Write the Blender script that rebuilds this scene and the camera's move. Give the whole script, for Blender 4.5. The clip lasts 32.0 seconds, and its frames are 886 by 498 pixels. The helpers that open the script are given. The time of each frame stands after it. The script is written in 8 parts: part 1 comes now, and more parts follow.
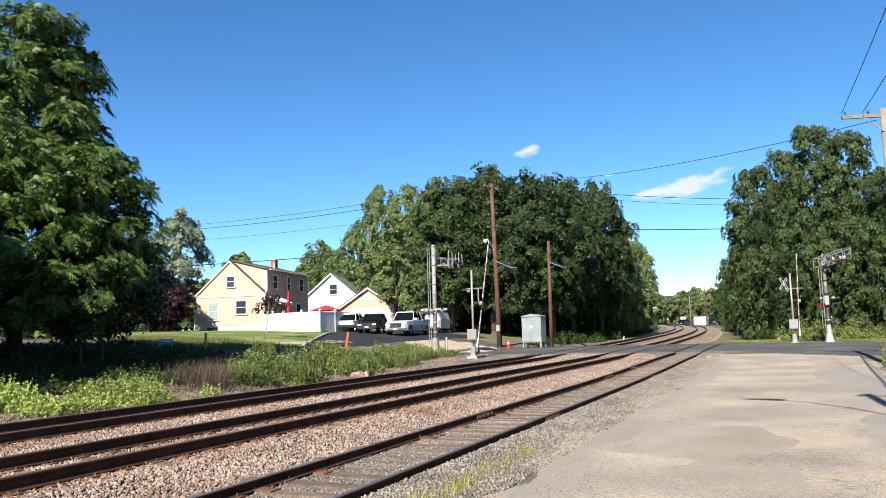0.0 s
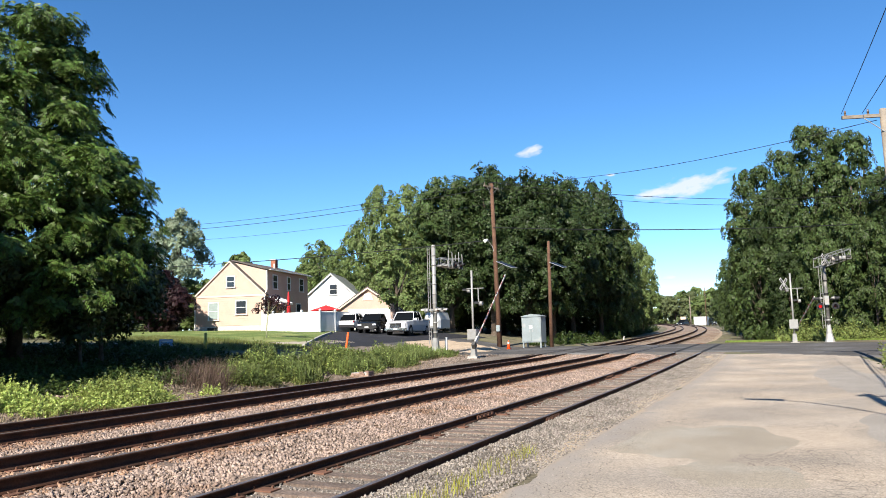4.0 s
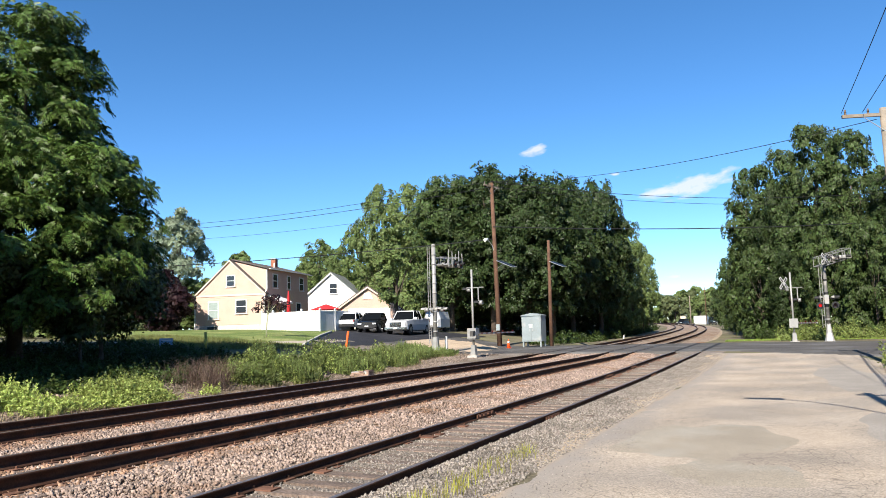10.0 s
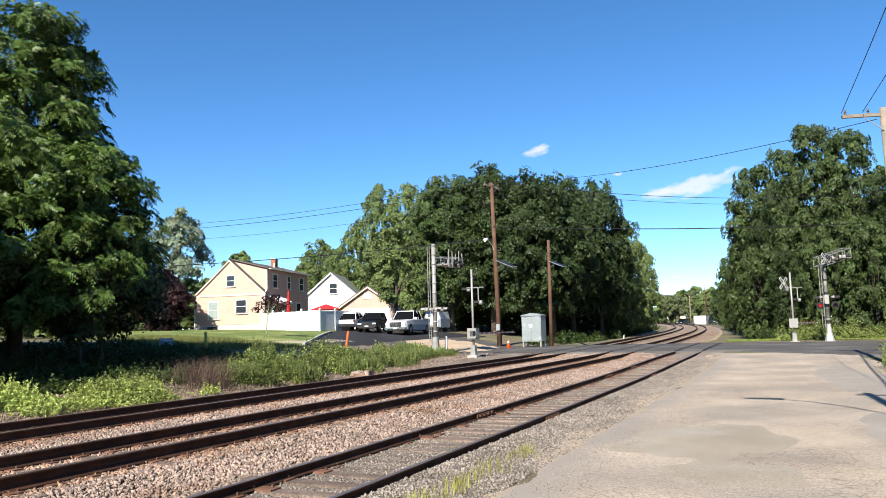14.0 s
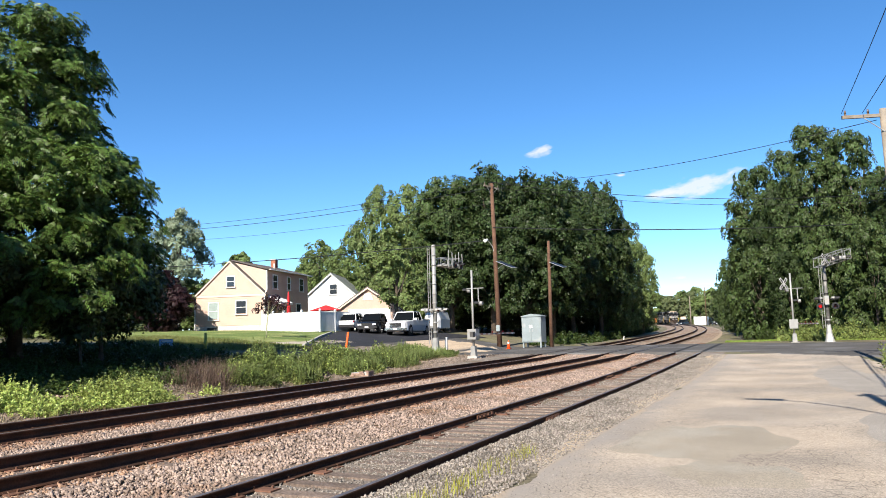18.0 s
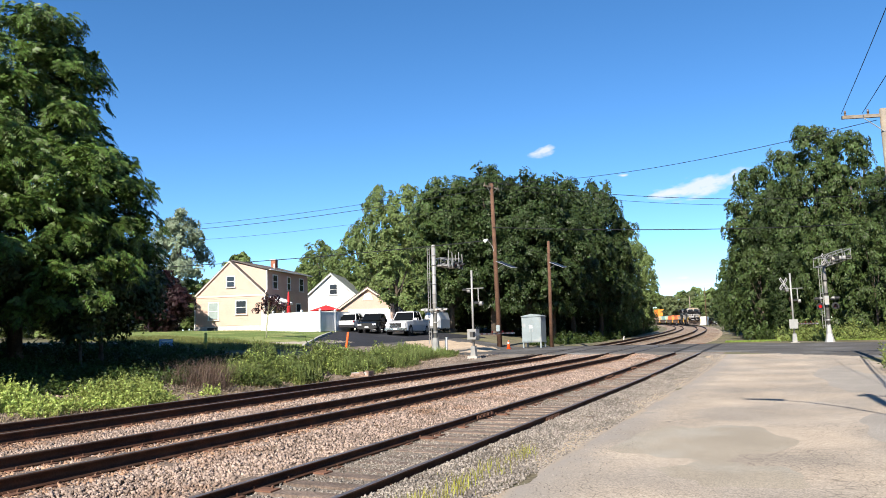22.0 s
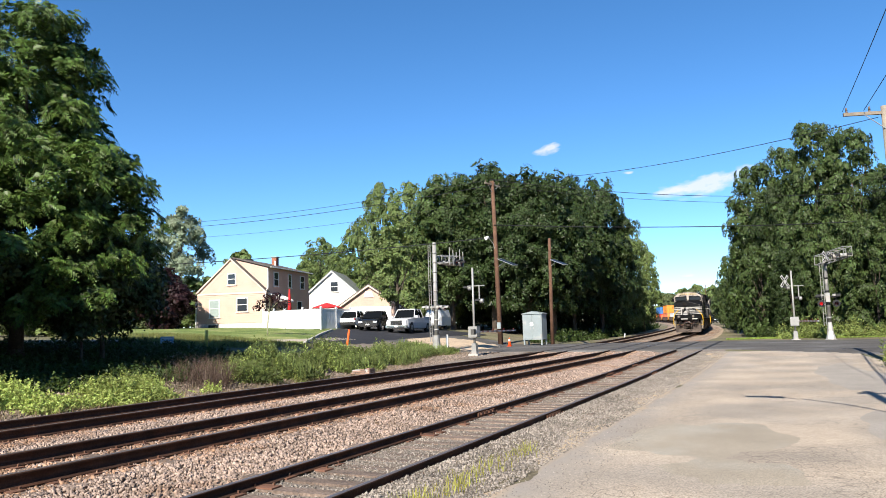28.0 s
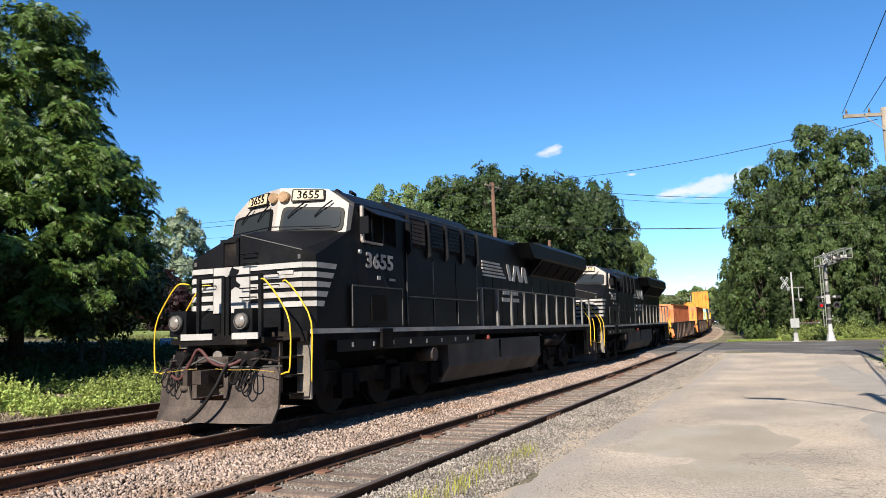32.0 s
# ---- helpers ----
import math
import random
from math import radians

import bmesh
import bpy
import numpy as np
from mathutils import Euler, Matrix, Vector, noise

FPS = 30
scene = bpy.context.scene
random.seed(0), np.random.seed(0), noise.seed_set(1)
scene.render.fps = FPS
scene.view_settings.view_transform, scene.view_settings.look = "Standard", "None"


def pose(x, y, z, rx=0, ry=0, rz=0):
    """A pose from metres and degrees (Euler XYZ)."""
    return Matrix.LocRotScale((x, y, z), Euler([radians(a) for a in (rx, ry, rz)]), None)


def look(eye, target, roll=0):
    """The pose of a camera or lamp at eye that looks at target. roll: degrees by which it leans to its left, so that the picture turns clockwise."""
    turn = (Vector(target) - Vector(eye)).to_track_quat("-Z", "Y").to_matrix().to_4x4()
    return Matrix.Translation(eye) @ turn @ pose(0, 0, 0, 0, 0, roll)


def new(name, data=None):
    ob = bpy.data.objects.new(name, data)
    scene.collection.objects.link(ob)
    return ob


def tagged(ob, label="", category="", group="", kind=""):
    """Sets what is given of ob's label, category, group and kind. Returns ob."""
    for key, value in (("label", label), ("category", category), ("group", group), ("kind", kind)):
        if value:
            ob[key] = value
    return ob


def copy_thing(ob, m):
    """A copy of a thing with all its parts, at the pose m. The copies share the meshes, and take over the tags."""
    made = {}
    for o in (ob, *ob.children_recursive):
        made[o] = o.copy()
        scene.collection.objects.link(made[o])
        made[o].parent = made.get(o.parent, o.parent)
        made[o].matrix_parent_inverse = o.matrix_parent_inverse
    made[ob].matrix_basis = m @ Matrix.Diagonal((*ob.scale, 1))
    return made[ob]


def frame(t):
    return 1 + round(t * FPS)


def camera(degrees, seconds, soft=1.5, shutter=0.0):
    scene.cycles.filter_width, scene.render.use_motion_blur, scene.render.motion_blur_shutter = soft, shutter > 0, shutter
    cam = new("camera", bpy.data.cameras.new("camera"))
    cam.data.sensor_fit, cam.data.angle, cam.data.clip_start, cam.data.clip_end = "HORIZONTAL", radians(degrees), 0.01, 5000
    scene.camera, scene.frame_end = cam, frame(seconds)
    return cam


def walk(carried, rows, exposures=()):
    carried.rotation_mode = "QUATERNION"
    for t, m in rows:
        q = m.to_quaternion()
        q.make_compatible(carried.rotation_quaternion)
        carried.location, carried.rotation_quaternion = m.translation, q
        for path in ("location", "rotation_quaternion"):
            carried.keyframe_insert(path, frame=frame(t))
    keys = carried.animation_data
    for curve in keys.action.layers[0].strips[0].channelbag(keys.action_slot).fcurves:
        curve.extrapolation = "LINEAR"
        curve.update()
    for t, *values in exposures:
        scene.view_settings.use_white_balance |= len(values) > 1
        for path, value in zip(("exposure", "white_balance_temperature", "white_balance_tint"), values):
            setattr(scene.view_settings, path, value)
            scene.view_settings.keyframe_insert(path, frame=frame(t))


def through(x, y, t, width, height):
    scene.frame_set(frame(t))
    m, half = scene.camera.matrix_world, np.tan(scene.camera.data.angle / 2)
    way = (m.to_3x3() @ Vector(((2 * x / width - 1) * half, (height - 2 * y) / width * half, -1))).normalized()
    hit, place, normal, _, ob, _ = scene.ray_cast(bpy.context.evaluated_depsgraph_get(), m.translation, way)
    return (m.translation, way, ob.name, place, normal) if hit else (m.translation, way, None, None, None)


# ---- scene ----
# ---------------------------------------------------------------- camera
cam = camera(62.18, 32.0, soft=0.55)
EYE = Vector((0.0, 0.0, 1.535))
YAW, PITCH, ROLL = 24.935, 6.36, -1.6


def aim(dx, dy):
    """The camera's pose, turned by a few hundredths of a degree to the left and up."""
    a, e = radians(YAW + dx * 0.044), radians(PITCH + dy * 0.044)
    way = Vector((-math.sin(a) * math.cos(e), math.cos(a) * math.cos(e), math.sin(e)))
    return look(EYE, EYE + way * 10, ROLL)


walk(cam, [(t, aim(dx, dy)) for t, dx, dy in (
    (0, 0, 1.5), (3, 0, 1.6), (7, 0, 1.3), (9, 0, 0.3), (12, 0, 0), (16, 0, 0.3), (18, 0, 1.4), (22.5, 0, 1.5),
    (24, 0.4, 0.2), (25.5, 1.0, -1.8), (27.5, 1.7, -3.0), (28.5, 1.7, -2.8), (29.5, 1.7, -1.5), (30.5, 1.8, -0.6), (32, 1.8, 0))],
    exposures=[(0, 1.1), (32, 1.1)])

# ---------------------------------------------------------------- light
SUN_EL, SUN_TURN = radians(37), radians(-3.8)     # from behind the camera, almost along the line
TO_SUN = Vector((-math.sin(SUN_TURN) * math.cos(SUN_EL), -math.cos(SUN_TURN) * math.cos(SUN_EL), math.sin(SUN_EL)))
world = bpy.data.worlds.new("sky")
scene.world = world
world.use_nodes = True
wn = world.node_tree
sky = wn.nodes.new("ShaderNodeTexSky")
sky.sky_type, sky.sun_disc, sky.sun_elevation = "NISHITA", False, SUN_EL
sky.sun_rotation = math.atan2(TO_SUN.x, TO_SUN.y)
sky.altitude, sky.air_density, sky.dust_density, sky.ozone_density = 3300.0, 1.0, 0.0, 3.2
rich = wn.nodes.new("ShaderNodeHueSaturation")
rich.inputs["Saturation"].default_value, rich.inputs["Hue"].default_value = 1.2, 0.498
wn.links.new(sky.outputs[0], rich.inputs["Color"])
wn.links.new(rich.outputs[0], wn.nodes["Background"].inputs[0])
wn.nodes["Background"].inputs[1].default_value = 0.0975
sun = new("sun", bpy.data.lights.new("sun", "SUN"))
sun.data.energy, sun.data.angle, sun.data.color = 5.0, radians(0.53), (1.0, 0.93, 0.82)
sun.matrix_world = look(TO_SUN * 100, (0, 0, 0))

# ---------------------------------------------------------------- materials
MATS = {}


def mat(name, color, rough=0.8, metal=0.0, scale=8.0, vary=0.25, fine=60.0, fine_vary=0.15, bump=0.2, bump_scale=None,
        stain=None, stain_amount=0.0, stain_scale=1.2, piece=0.0, spec=0.25, island=0.0, emit=0.0):
    """A surface: base colour varied at two scales, stains of another colour, relief, and a shade of its own for each piece."""
    if name in MATS:
        return MATS[name]
    m = bpy.data.materials.new(name)
    m.use_nodes = True
    t = m.node_tree
    nd, ln = t.nodes, t.links
    b = nd["Principled BSDF"]
    b.inputs["Roughness"].default_value, b.inputs["Metallic"].default_value = rough, metal
    b.inputs["Specular IOR Level"].default_value = spec
    co = nd.new("ShaderNodeTexCoord")

    def noise_tex(s, detail=4.0):
        n = nd.new("ShaderNodeTexNoise")
        n.inputs["Scale"].default_value, n.inputs["Detail"].default_value = s, detail
        ln.new(co.outputs["Object"], n.inputs["Vector"])
        return n

    def scaled(sock, lo, hi):
        r = nd.new("ShaderNodeMapRange")
        r.inputs["From Min"].default_value, r.inputs["From Max"].default_value = 0.3, 0.7
        r.inputs["To Min"].default_value, r.inputs["To Max"].default_value = lo, hi
        ln.new(sock, r.inputs["Value"])
        return r.outputs[0]

    def times(a, c):
        n = nd.new("ShaderNodeMath")
        n.operation = "MULTIPLY"
        ln.new(a, n.inputs[0])
        ln.new(c, n.inputs[1])
        return n.outputs[0]

    big, small = noise_tex(scale), noise_tex(fine, 2.0)
    f = times(scaled(big.outputs[0], 1 - vary, 1 + vary), scaled(small.outputs[0], 1 - fine_vary, 1 + fine_vary))
    if piece:
        o = nd.new("ShaderNodeObjectInfo")
        r = nd.new("ShaderNodeMapRange")
        r.inputs["To Min"].default_value, r.inputs["To Max"].default_value = 1 - piece, 1 + piece
        ln.new(o.outputs["Random"], r.inputs["Value"])
        f = times(f, r.outputs[0])
    if island:
        o = nd.new("ShaderNodeNewGeometry")
        r = nd.new("ShaderNodeMapRange")
        r.inputs["To Min"].default_value, r.inputs["To Max"].default_value = 1 - island, 1 + island
        ln.new(o.outputs["Random Per Island"], r.inputs["Value"])
        f = times(f, r.outputs[0])
    base = nd.new("ShaderNodeRGB")
    base.outputs[0].default_value = (*color, 1)
    src = base.outputs[0]
    if stain:
        mix = nd.new("ShaderNodeMix")
        mix.data_type = "RGBA"
        sn = noise_tex(stain_scale, 6.0)
        r = nd.new("ShaderNodeMapRange")
        r.inputs["From Min"].default_value, r.inputs["From Max"].default_value = 0.62 - 0.3 * stain_amount, 0.75 - 0.2 * stain_amount
        ln.new(sn.outputs[0], r.inputs["Value"])
        ln.new(r.outputs[0], mix.inputs["Factor"])
        ln.new(src, mix.inputs["A"])
        mix.inputs["B"].default_value = (*stain, 1)
        src = mix.outputs["Result"]
    mul = nd.new("ShaderNodeVectorMath")
    mul.operation = "SCALE"
    ln.new(src, mul.inputs[0])
    ln.new(f, mul.inputs["Scale"])
    ln.new(mul.outputs[0], b.inputs["Base Color"])
    if bump:
        bn = nd.new("ShaderNodeBump")
        bn.inputs["Strength"].default_value, bn.inputs["Distance"].default_value = bump, 0.02
        ln.new(noise_tex(bump_scale or fine, 5.0).outputs[0], bn.inputs["Height"])
        ln.new(bn.outputs[0], b.inputs["Normal"])
    if emit:
        b.inputs["Emission Color"].default_value, b.inputs["Emission Strength"].default_value = (*color, 1), emit
    MATS[name] = m
    return m


def leaf_mat(name, color, vary=0.35, through=0.35, big=0.25):
    """Leaves: each of its own shade, lit from behind in part."""
    if name in MATS:
        return MATS[name]
    m = bpy.data.materials.new(name)
    m.use_nodes = True
    nd, ln = m.node_tree.nodes, m.node_tree.links
    b = nd["Principled BSDF"]
    b.inputs["Roughness"].default_value, b.inputs["Specular IOR Level"].default_value = 0.45, 0.2
    g = nd.new("ShaderNodeNewGeometry")
    hsv = nd.new("ShaderNodeHueSaturation")
    hsv.inputs["Color"].default_value = (*color, 1)
    r = nd.new("ShaderNodeMapRange")
    r.inputs["To Min"].default_value, r.inputs["To Max"].default_value = 1 - vary, 1 + vary
    ln.new(g.outputs["Random Per Island"], r.inputs["Value"])
    co = nd.new("ShaderNodeTexCoord")
    n = nd.new("ShaderNodeTexNoise")
    n.inputs["Scale"].default_value = 0.35
    ln.new(co.outputs["Object"], n.inputs["Vector"])
    r2 = nd.new("ShaderNodeMapRange")
    r2.inputs["From Min"].default_value, r2.inputs["From Max"].default_value = 0.3, 0.7
    r2.inputs["To Min"].default_value, r2.inputs["To Max"].default_value = 1 - big, 1 + big
    ln.new(n.outputs[0], r2.inputs["Value"])
    v = nd.new("ShaderNodeMath")
    v.operation = "MULTIPLY"
    ln.new(r.outputs[0], v.inputs[0])
    ln.new(r2.outputs[0], v.inputs[1])
    ln.new(v.outputs[0], hsv.inputs["Value"])
    h = nd.new("ShaderNodeMapRange")
    h.inputs["To Min"].default_value, h.inputs["To Max"].default_value = 0.475, 0.515
    ln.new(g.outputs["Random Per Island"], h.inputs["Value"])
    ln.new(h.outputs[0], hsv.inputs["Hue"])
    ln.new(hsv.outputs[0], b.inputs["Base Color"])
    tr = nd.new("ShaderNodeBsdfTranslucent")
    ln.new(hsv.outputs[0], tr.inputs["Color"])
    mix = nd.new("ShaderNodeMixShader")
    mix.inputs[0].default_value = through
    ln.new(b.outputs[0], mix.inputs[1])
    ln.new(tr.outputs[0], mix.inputs[2])
    ln.new(mix.outputs[0], nd["Material Output"].inputs["Surface"])
    MATS[name] = m
    return m


def glass_mat(name, tint, rough=0.05, spec=0.4):
    if name in MATS:
        return MATS[name]
    m = bpy.data.materials.new(name)
    m.use_nodes = True
    b = m.node_tree.nodes["Principled BSDF"]
    b.inputs["Base Color"].default_value = (*tint, 1)
    b.inputs["Roughness"].default_value, b.inputs["Specular IOR Level"].default_value = rough, spec
    MATS[name] = m
    return m


# ---------------------------------------------------------------- mesh helpers
def box(bm, x0, x1, y0, y1, z0, z1, m=None):
    vs = [bm.verts.new(Vector((x, y, z)) if m is None else m @ Vector((x, y, z)))
          for x, y, z in ((x0, y0, z0), (x1, y0, z0), (x1, y1, z0), (x0, y1, z0), (x0, y0, z1), (x1, y0, z1), (x1, y1, z1), (x0, y1, z1))]
    for q in ((3, 2, 1, 0), (4, 5, 6, 7), (0, 1, 5, 4), (1, 2, 6, 5), (2, 3, 7, 6), (3, 0, 4, 7)):
        bm.faces.new([vs[i] for i in q])
    return vs


def prism(bm, pts, a, b, axis="x"):
    """A closed outline, drawn in the plane across the axis, pushed from a to b."""
    def at(p, d):
        return (d, p[0], p[1]) if axis == "x" else (p[0], d, p[1]) if axis == "y" else (p[0], p[1], d)
    lo, hi = [bm.verts.new(at(p, a)) for p in pts], [bm.verts.new(at(p, b)) for p in pts]
    n = len(pts)
    bm.faces.new(lo)
    bm.faces.new(hi[::-1])
    for i in range(n):
        bm.faces.new((lo[i], hi[i], hi[(i + 1) % n], lo[(i + 1) % n]))


def tube(bm, pts, r0, r1=None, n=8, caps=True):
    """A round bar along points, tapering from r0 to r1."""
    r1 = r0 if r1 is None else r1
    pts = [Vector(p) for p in pts]
    rings = []
    side = None
    for i, p in enumerate(pts):
        d = (pts[min(i + 1, len(pts) - 1)] - pts[max(i - 1, 0)]).normalized()
        if side is None:
            side = d.orthogonal().normalized()
        side = (side - d * side.dot(d)).normalized()
        up = d.cross(side)
        r = r0 + (r1 - r0) * i / (len(pts) - 1)
        rings.append([bm.verts.new(p + (side * math.cos(2 * math.pi * k / n) + up * math.sin(2 * math.pi * k / n)) * r) for k in range(n)])
    for a, b in zip(rings, rings[1:]):
        for k in range(n):
            f = bm.faces.new((a[k], a[(k + 1) % n], b[(k + 1) % n], b[k]))
            f.smooth = n > 6
    if caps:
        bm.faces.new(rings[0][::-1])
        bm.faces.new(rings[-1])


def bent(pts, r, n=6, steps=5):
    """A round hose that runs smoothly through its points."""
    p = [Vector(q) for q in pts]
    p = [p[0] * 2 - p[1]] + p + [p[-1] * 2 - p[-2]]
    out = []
    for a, b, c, d in zip(p, p[1:], p[2:], p[3:]):
        for k in range(steps):
            t = k / steps
            out.append(0.5 * (2 * b + (c - a) * t + (2 * a - 5 * b + 4 * c - d) * t * t + (3 * b - a - 3 * c + d) * t ** 3))
    return tubes((out + [p[-2]], r, r, n))


def made(fn, *a, **k):
    bm = bmesh.new()
    fn(bm, *a, **k)
    return bm


def boxes(*rows):
    bm = bmesh.new()
    for r in rows:
        box(bm, *r)
    return bm


def tubes(*rows):
    bm = bmesh.new()
    for r in rows:
        tube(bm, *r)
    return bm


def mesh_of(name, bm, material, bevel=0.0):
    if bevel:
        bmesh.ops.bevel(bm, geom=[e for e in bm.edges if len(e.link_faces) == 2 and e.calc_face_angle(0) > 0.5], offset=bevel, segments=1, affect="EDGES", clamp_overlap=True)
    bmesh.ops.recalc_face_normals(bm, faces=bm.faces)
    me = bpy.data.meshes.new(name)
    bm.to_mesh(me)
    bm.free()
    me.materials.append(material)
    return me


def part(name, bm, material, parent, label="", bevel=0.0):
    ob = new(name, bm if isinstance(bm, bpy.types.Mesh) else mesh_of(name, bm, material, bevel))
    ob.parent = parent
    return tagged(ob, label)


def thing(name, m, label, category, group="", kind=""):
    ob = new(name)
    ob.empty_display_size = 0.2
    ob.matrix_world = m
    return tagged(ob, label, category, group, kind)


def solid(name, bm, material, label, category="", group="", kind="", bevel=0.0, m=None):
    ob = new(name, bm if isinstance(bm, bpy.types.Mesh) else mesh_of(name, bm, material, bevel))
    if m is not None:
        ob.matrix_world = m
    return tagged(ob, label, category, group, kind)


def raw_mesh(name, verts, faces, material, smooth=False):
    """A mesh out of numpy arrays: verts (n, 3), faces (k, 3 or 4)."""
    me = bpy.data.meshes.new(name)
    verts, faces = np.asarray(verts, np.float32), np.asarray(faces, np.int32)
    k = faces.shape[1]
    me.vertices.add(len(verts))
    me.vertices.foreach_set("co", verts.ravel())
    me.loops.add(faces.size)
    me.loops.foreach_set("vertex_index", faces.ravel())
    me.polygons.add(len(faces))
    me.polygons.foreach_set("loop_start", np.arange(len(faces), dtype=np.int32) * k)
    if smooth:
        me.polygons.foreach_set("use_smooth", np.ones(len(faces), bool))
    me.update(calc_edges=True)
    me.validate()
    me.materials.append(material)
    return me


# ---------------------------------------------------------------- the lie of the land
TRACK_X, GAUGE, SPACING, BEND, RADIUS = -9.12, 1.507, 4.1, 40.35, 967.0


def smooth(a, b, v):
    v = min(1.0, max(0.0, (v - a) / (b - a)))
    return v * v * (3 - 2 * v)


def rail_z(s):
    return 0.0088 * max(0.0, s - 42) if s < 300 else 2.27 + 0.003 * (s - 300)


def on_line(s, off=0.0, x0=TRACK_X):
    """Place and heading (radians to the left) at s metres along the main line, off metres to its right."""
    if s <= BEND:
        return x0 + off, s, 0.0
    a = (s - BEND) / RADIUS
    return x0 - RADIUS * (1 - math.cos(a)) + off * math.cos(a), BEND + RADIUS * math.sin(a) + off * math.sin(a), a


def land_z(x, y):
    z = -0.32 + 0.27 * smooth(30, 45, y) + (0.0088 * max(0.0, y - 42) if y < 300 else 2.27)
    start = -16.6 - 3.6 * smooth(26, 40, y)
    # the bed of the line bends away to the left, and the land beyond it starts further out
    if y > BEND:
        start -= (y - BEND) ** 2 / (2 * RADIUS)
    out = max(0.0, start - x)
    z += 2.4 * (1 - math.exp(-out * 0.085)) if out < 60 else 2.385
    if y > 60:
        z -= 0.35 * smooth(60, 80, y) * smooth(2, 8, abs(x - on_line(y)[0] + 2))
    return z


def ground_z(x, y):
    """The land, cut down where the line and the siding lie in it."""
    z = land_z(x, y)
    o = x - on_line(min(max(y, 0.0), 420.0))[0]
    z -= 0.55 * smooth(-7.6, -6.2, o) * (1 - smooth(2.2, 3.6, o)) * smooth(20, 44, y)
    z -= 0.07 * smooth(-7.2, -6.4, x) * (1 - smooth(-4.2, -3.5, x)) * (1 - smooth(38, 44, y))
    return z
# ---------------------------------------------------------------- ground, road, pavement, tracks
EARTH = mat("dry_earth", (0.162, 0.13, 0.093), 0.95, scale=0.35, vary=0.3, fine=14, fine_vary=0.3, bump=0.7, bump_scale=9,
            stain=(0.121, 0.113, 0.061), stain_amount=0.9, stain_scale=0.22)
LAWN = mat("lawn", (0.121, 0.17, 0.041), 0.9, scale=0.5, vary=0.25, fine=30, fine_vary=0.35, bump=0.8, bump_scale=40,
           stain=(0.194, 0.203, 0.073), stain_amount=0.5, stain_scale=0.5)
ASPHALT = mat("dark_asphalt", (0.081, 0.075, 0.07), 0.85, scale=0.5, vary=0.2, fine=90, fine_vary=0.3, bump=0.35, bump_scale=120,
              stain=(0.121, 0.117, 0.113), stain_amount=0.4, stain_scale=0.3)
DRIVE = mat("fresh_asphalt", (0.024, 0.024, 0.028), 0.8, scale=0.6, vary=0.15, fine=90, fine_vary=0.2, bump=0.2)
BALLAST_BED = mat("ballast_bed", (0.24, 0.185, 0.14), 0.95, scale=1.1, vary=0.25, fine=22, fine_vary=0.5, bump=1.0, bump_scale=18,
                  stain=(0.178, 0.097, 0.057), stain_amount=0.35, stain_scale=0.5)


def sheet(name, x0, x1, y0, y1, dx, dy, up, material, inside=None, lie=land_z, skirt=0.0):
    """A sheet that lies on the land, `up` metres above it."""
    nx, ny = max(1, round((x1 - x0) / dx)), max(1, round((y1 - y0) / dy))
    xs, ys = np.linspace(x0, x1, nx + 1), np.linspace(y0, y1, ny + 1)
    v = [(x, y, lie(x, y) + up) for y in ys for x in xs]
    fs = []
    for j in range(ny):
        for i in range(nx):
            if inside is None or inside((xs[i] + xs[i + 1]) / 2, (ys[j] + ys[j + 1]) / 2):
                a = j * (nx + 1) + i
                fs.append((a, a + 1, a + nx + 2, a + nx + 1))
    if skirt:
        # the slab's own edge, down into the ground
        edges = {}
        for q in fs:
            for i in range(4):
                e = (q[i], q[(i + 1) % 4])
                edges[tuple(sorted(e))] = None if tuple(sorted(e)) in edges else e
        for e in [e for e in edges.values() if e]:
            k = len(v)
            v += [(v[i][0], v[i][1], v[i][2] - skirt) for i in e]
            fs.append((e[1], e[0], k, k + 1))
    return raw_mesh(name, v, fs, material, True)


def wide_ground():
    """One sheet to the horizon: fine near the place, coarse far out."""
    xs = np.concatenate([np.linspace(-3000, -120, 12), np.linspace(-115, -62, 20), np.linspace(-60, 14, 149), np.linspace(16, 70, 20), np.linspace(90, 3000, 12)])
    ys = np.concatenate([np.linspace(-3000, -40, 10), np.linspace(-30, 80, 160), np.linspace(82, 400, 110), np.linspace(420, 3000, 14)])
    v = [(x, y, ground_z(x, y)) for y in ys for x in xs]
    n = len(xs)
    f = [(j * n + i, j * n + i + 1, (j + 1) * n + i + 1, (j + 1) * n + i) for j in range(len(ys) - 1) for i in range(n - 1)]
    return raw_mesh("ground", v, f, EARTH, True)


tagged(new("ground", wide_ground()), "dry brown earth with thin patchy grass", "ground", kind="structure")


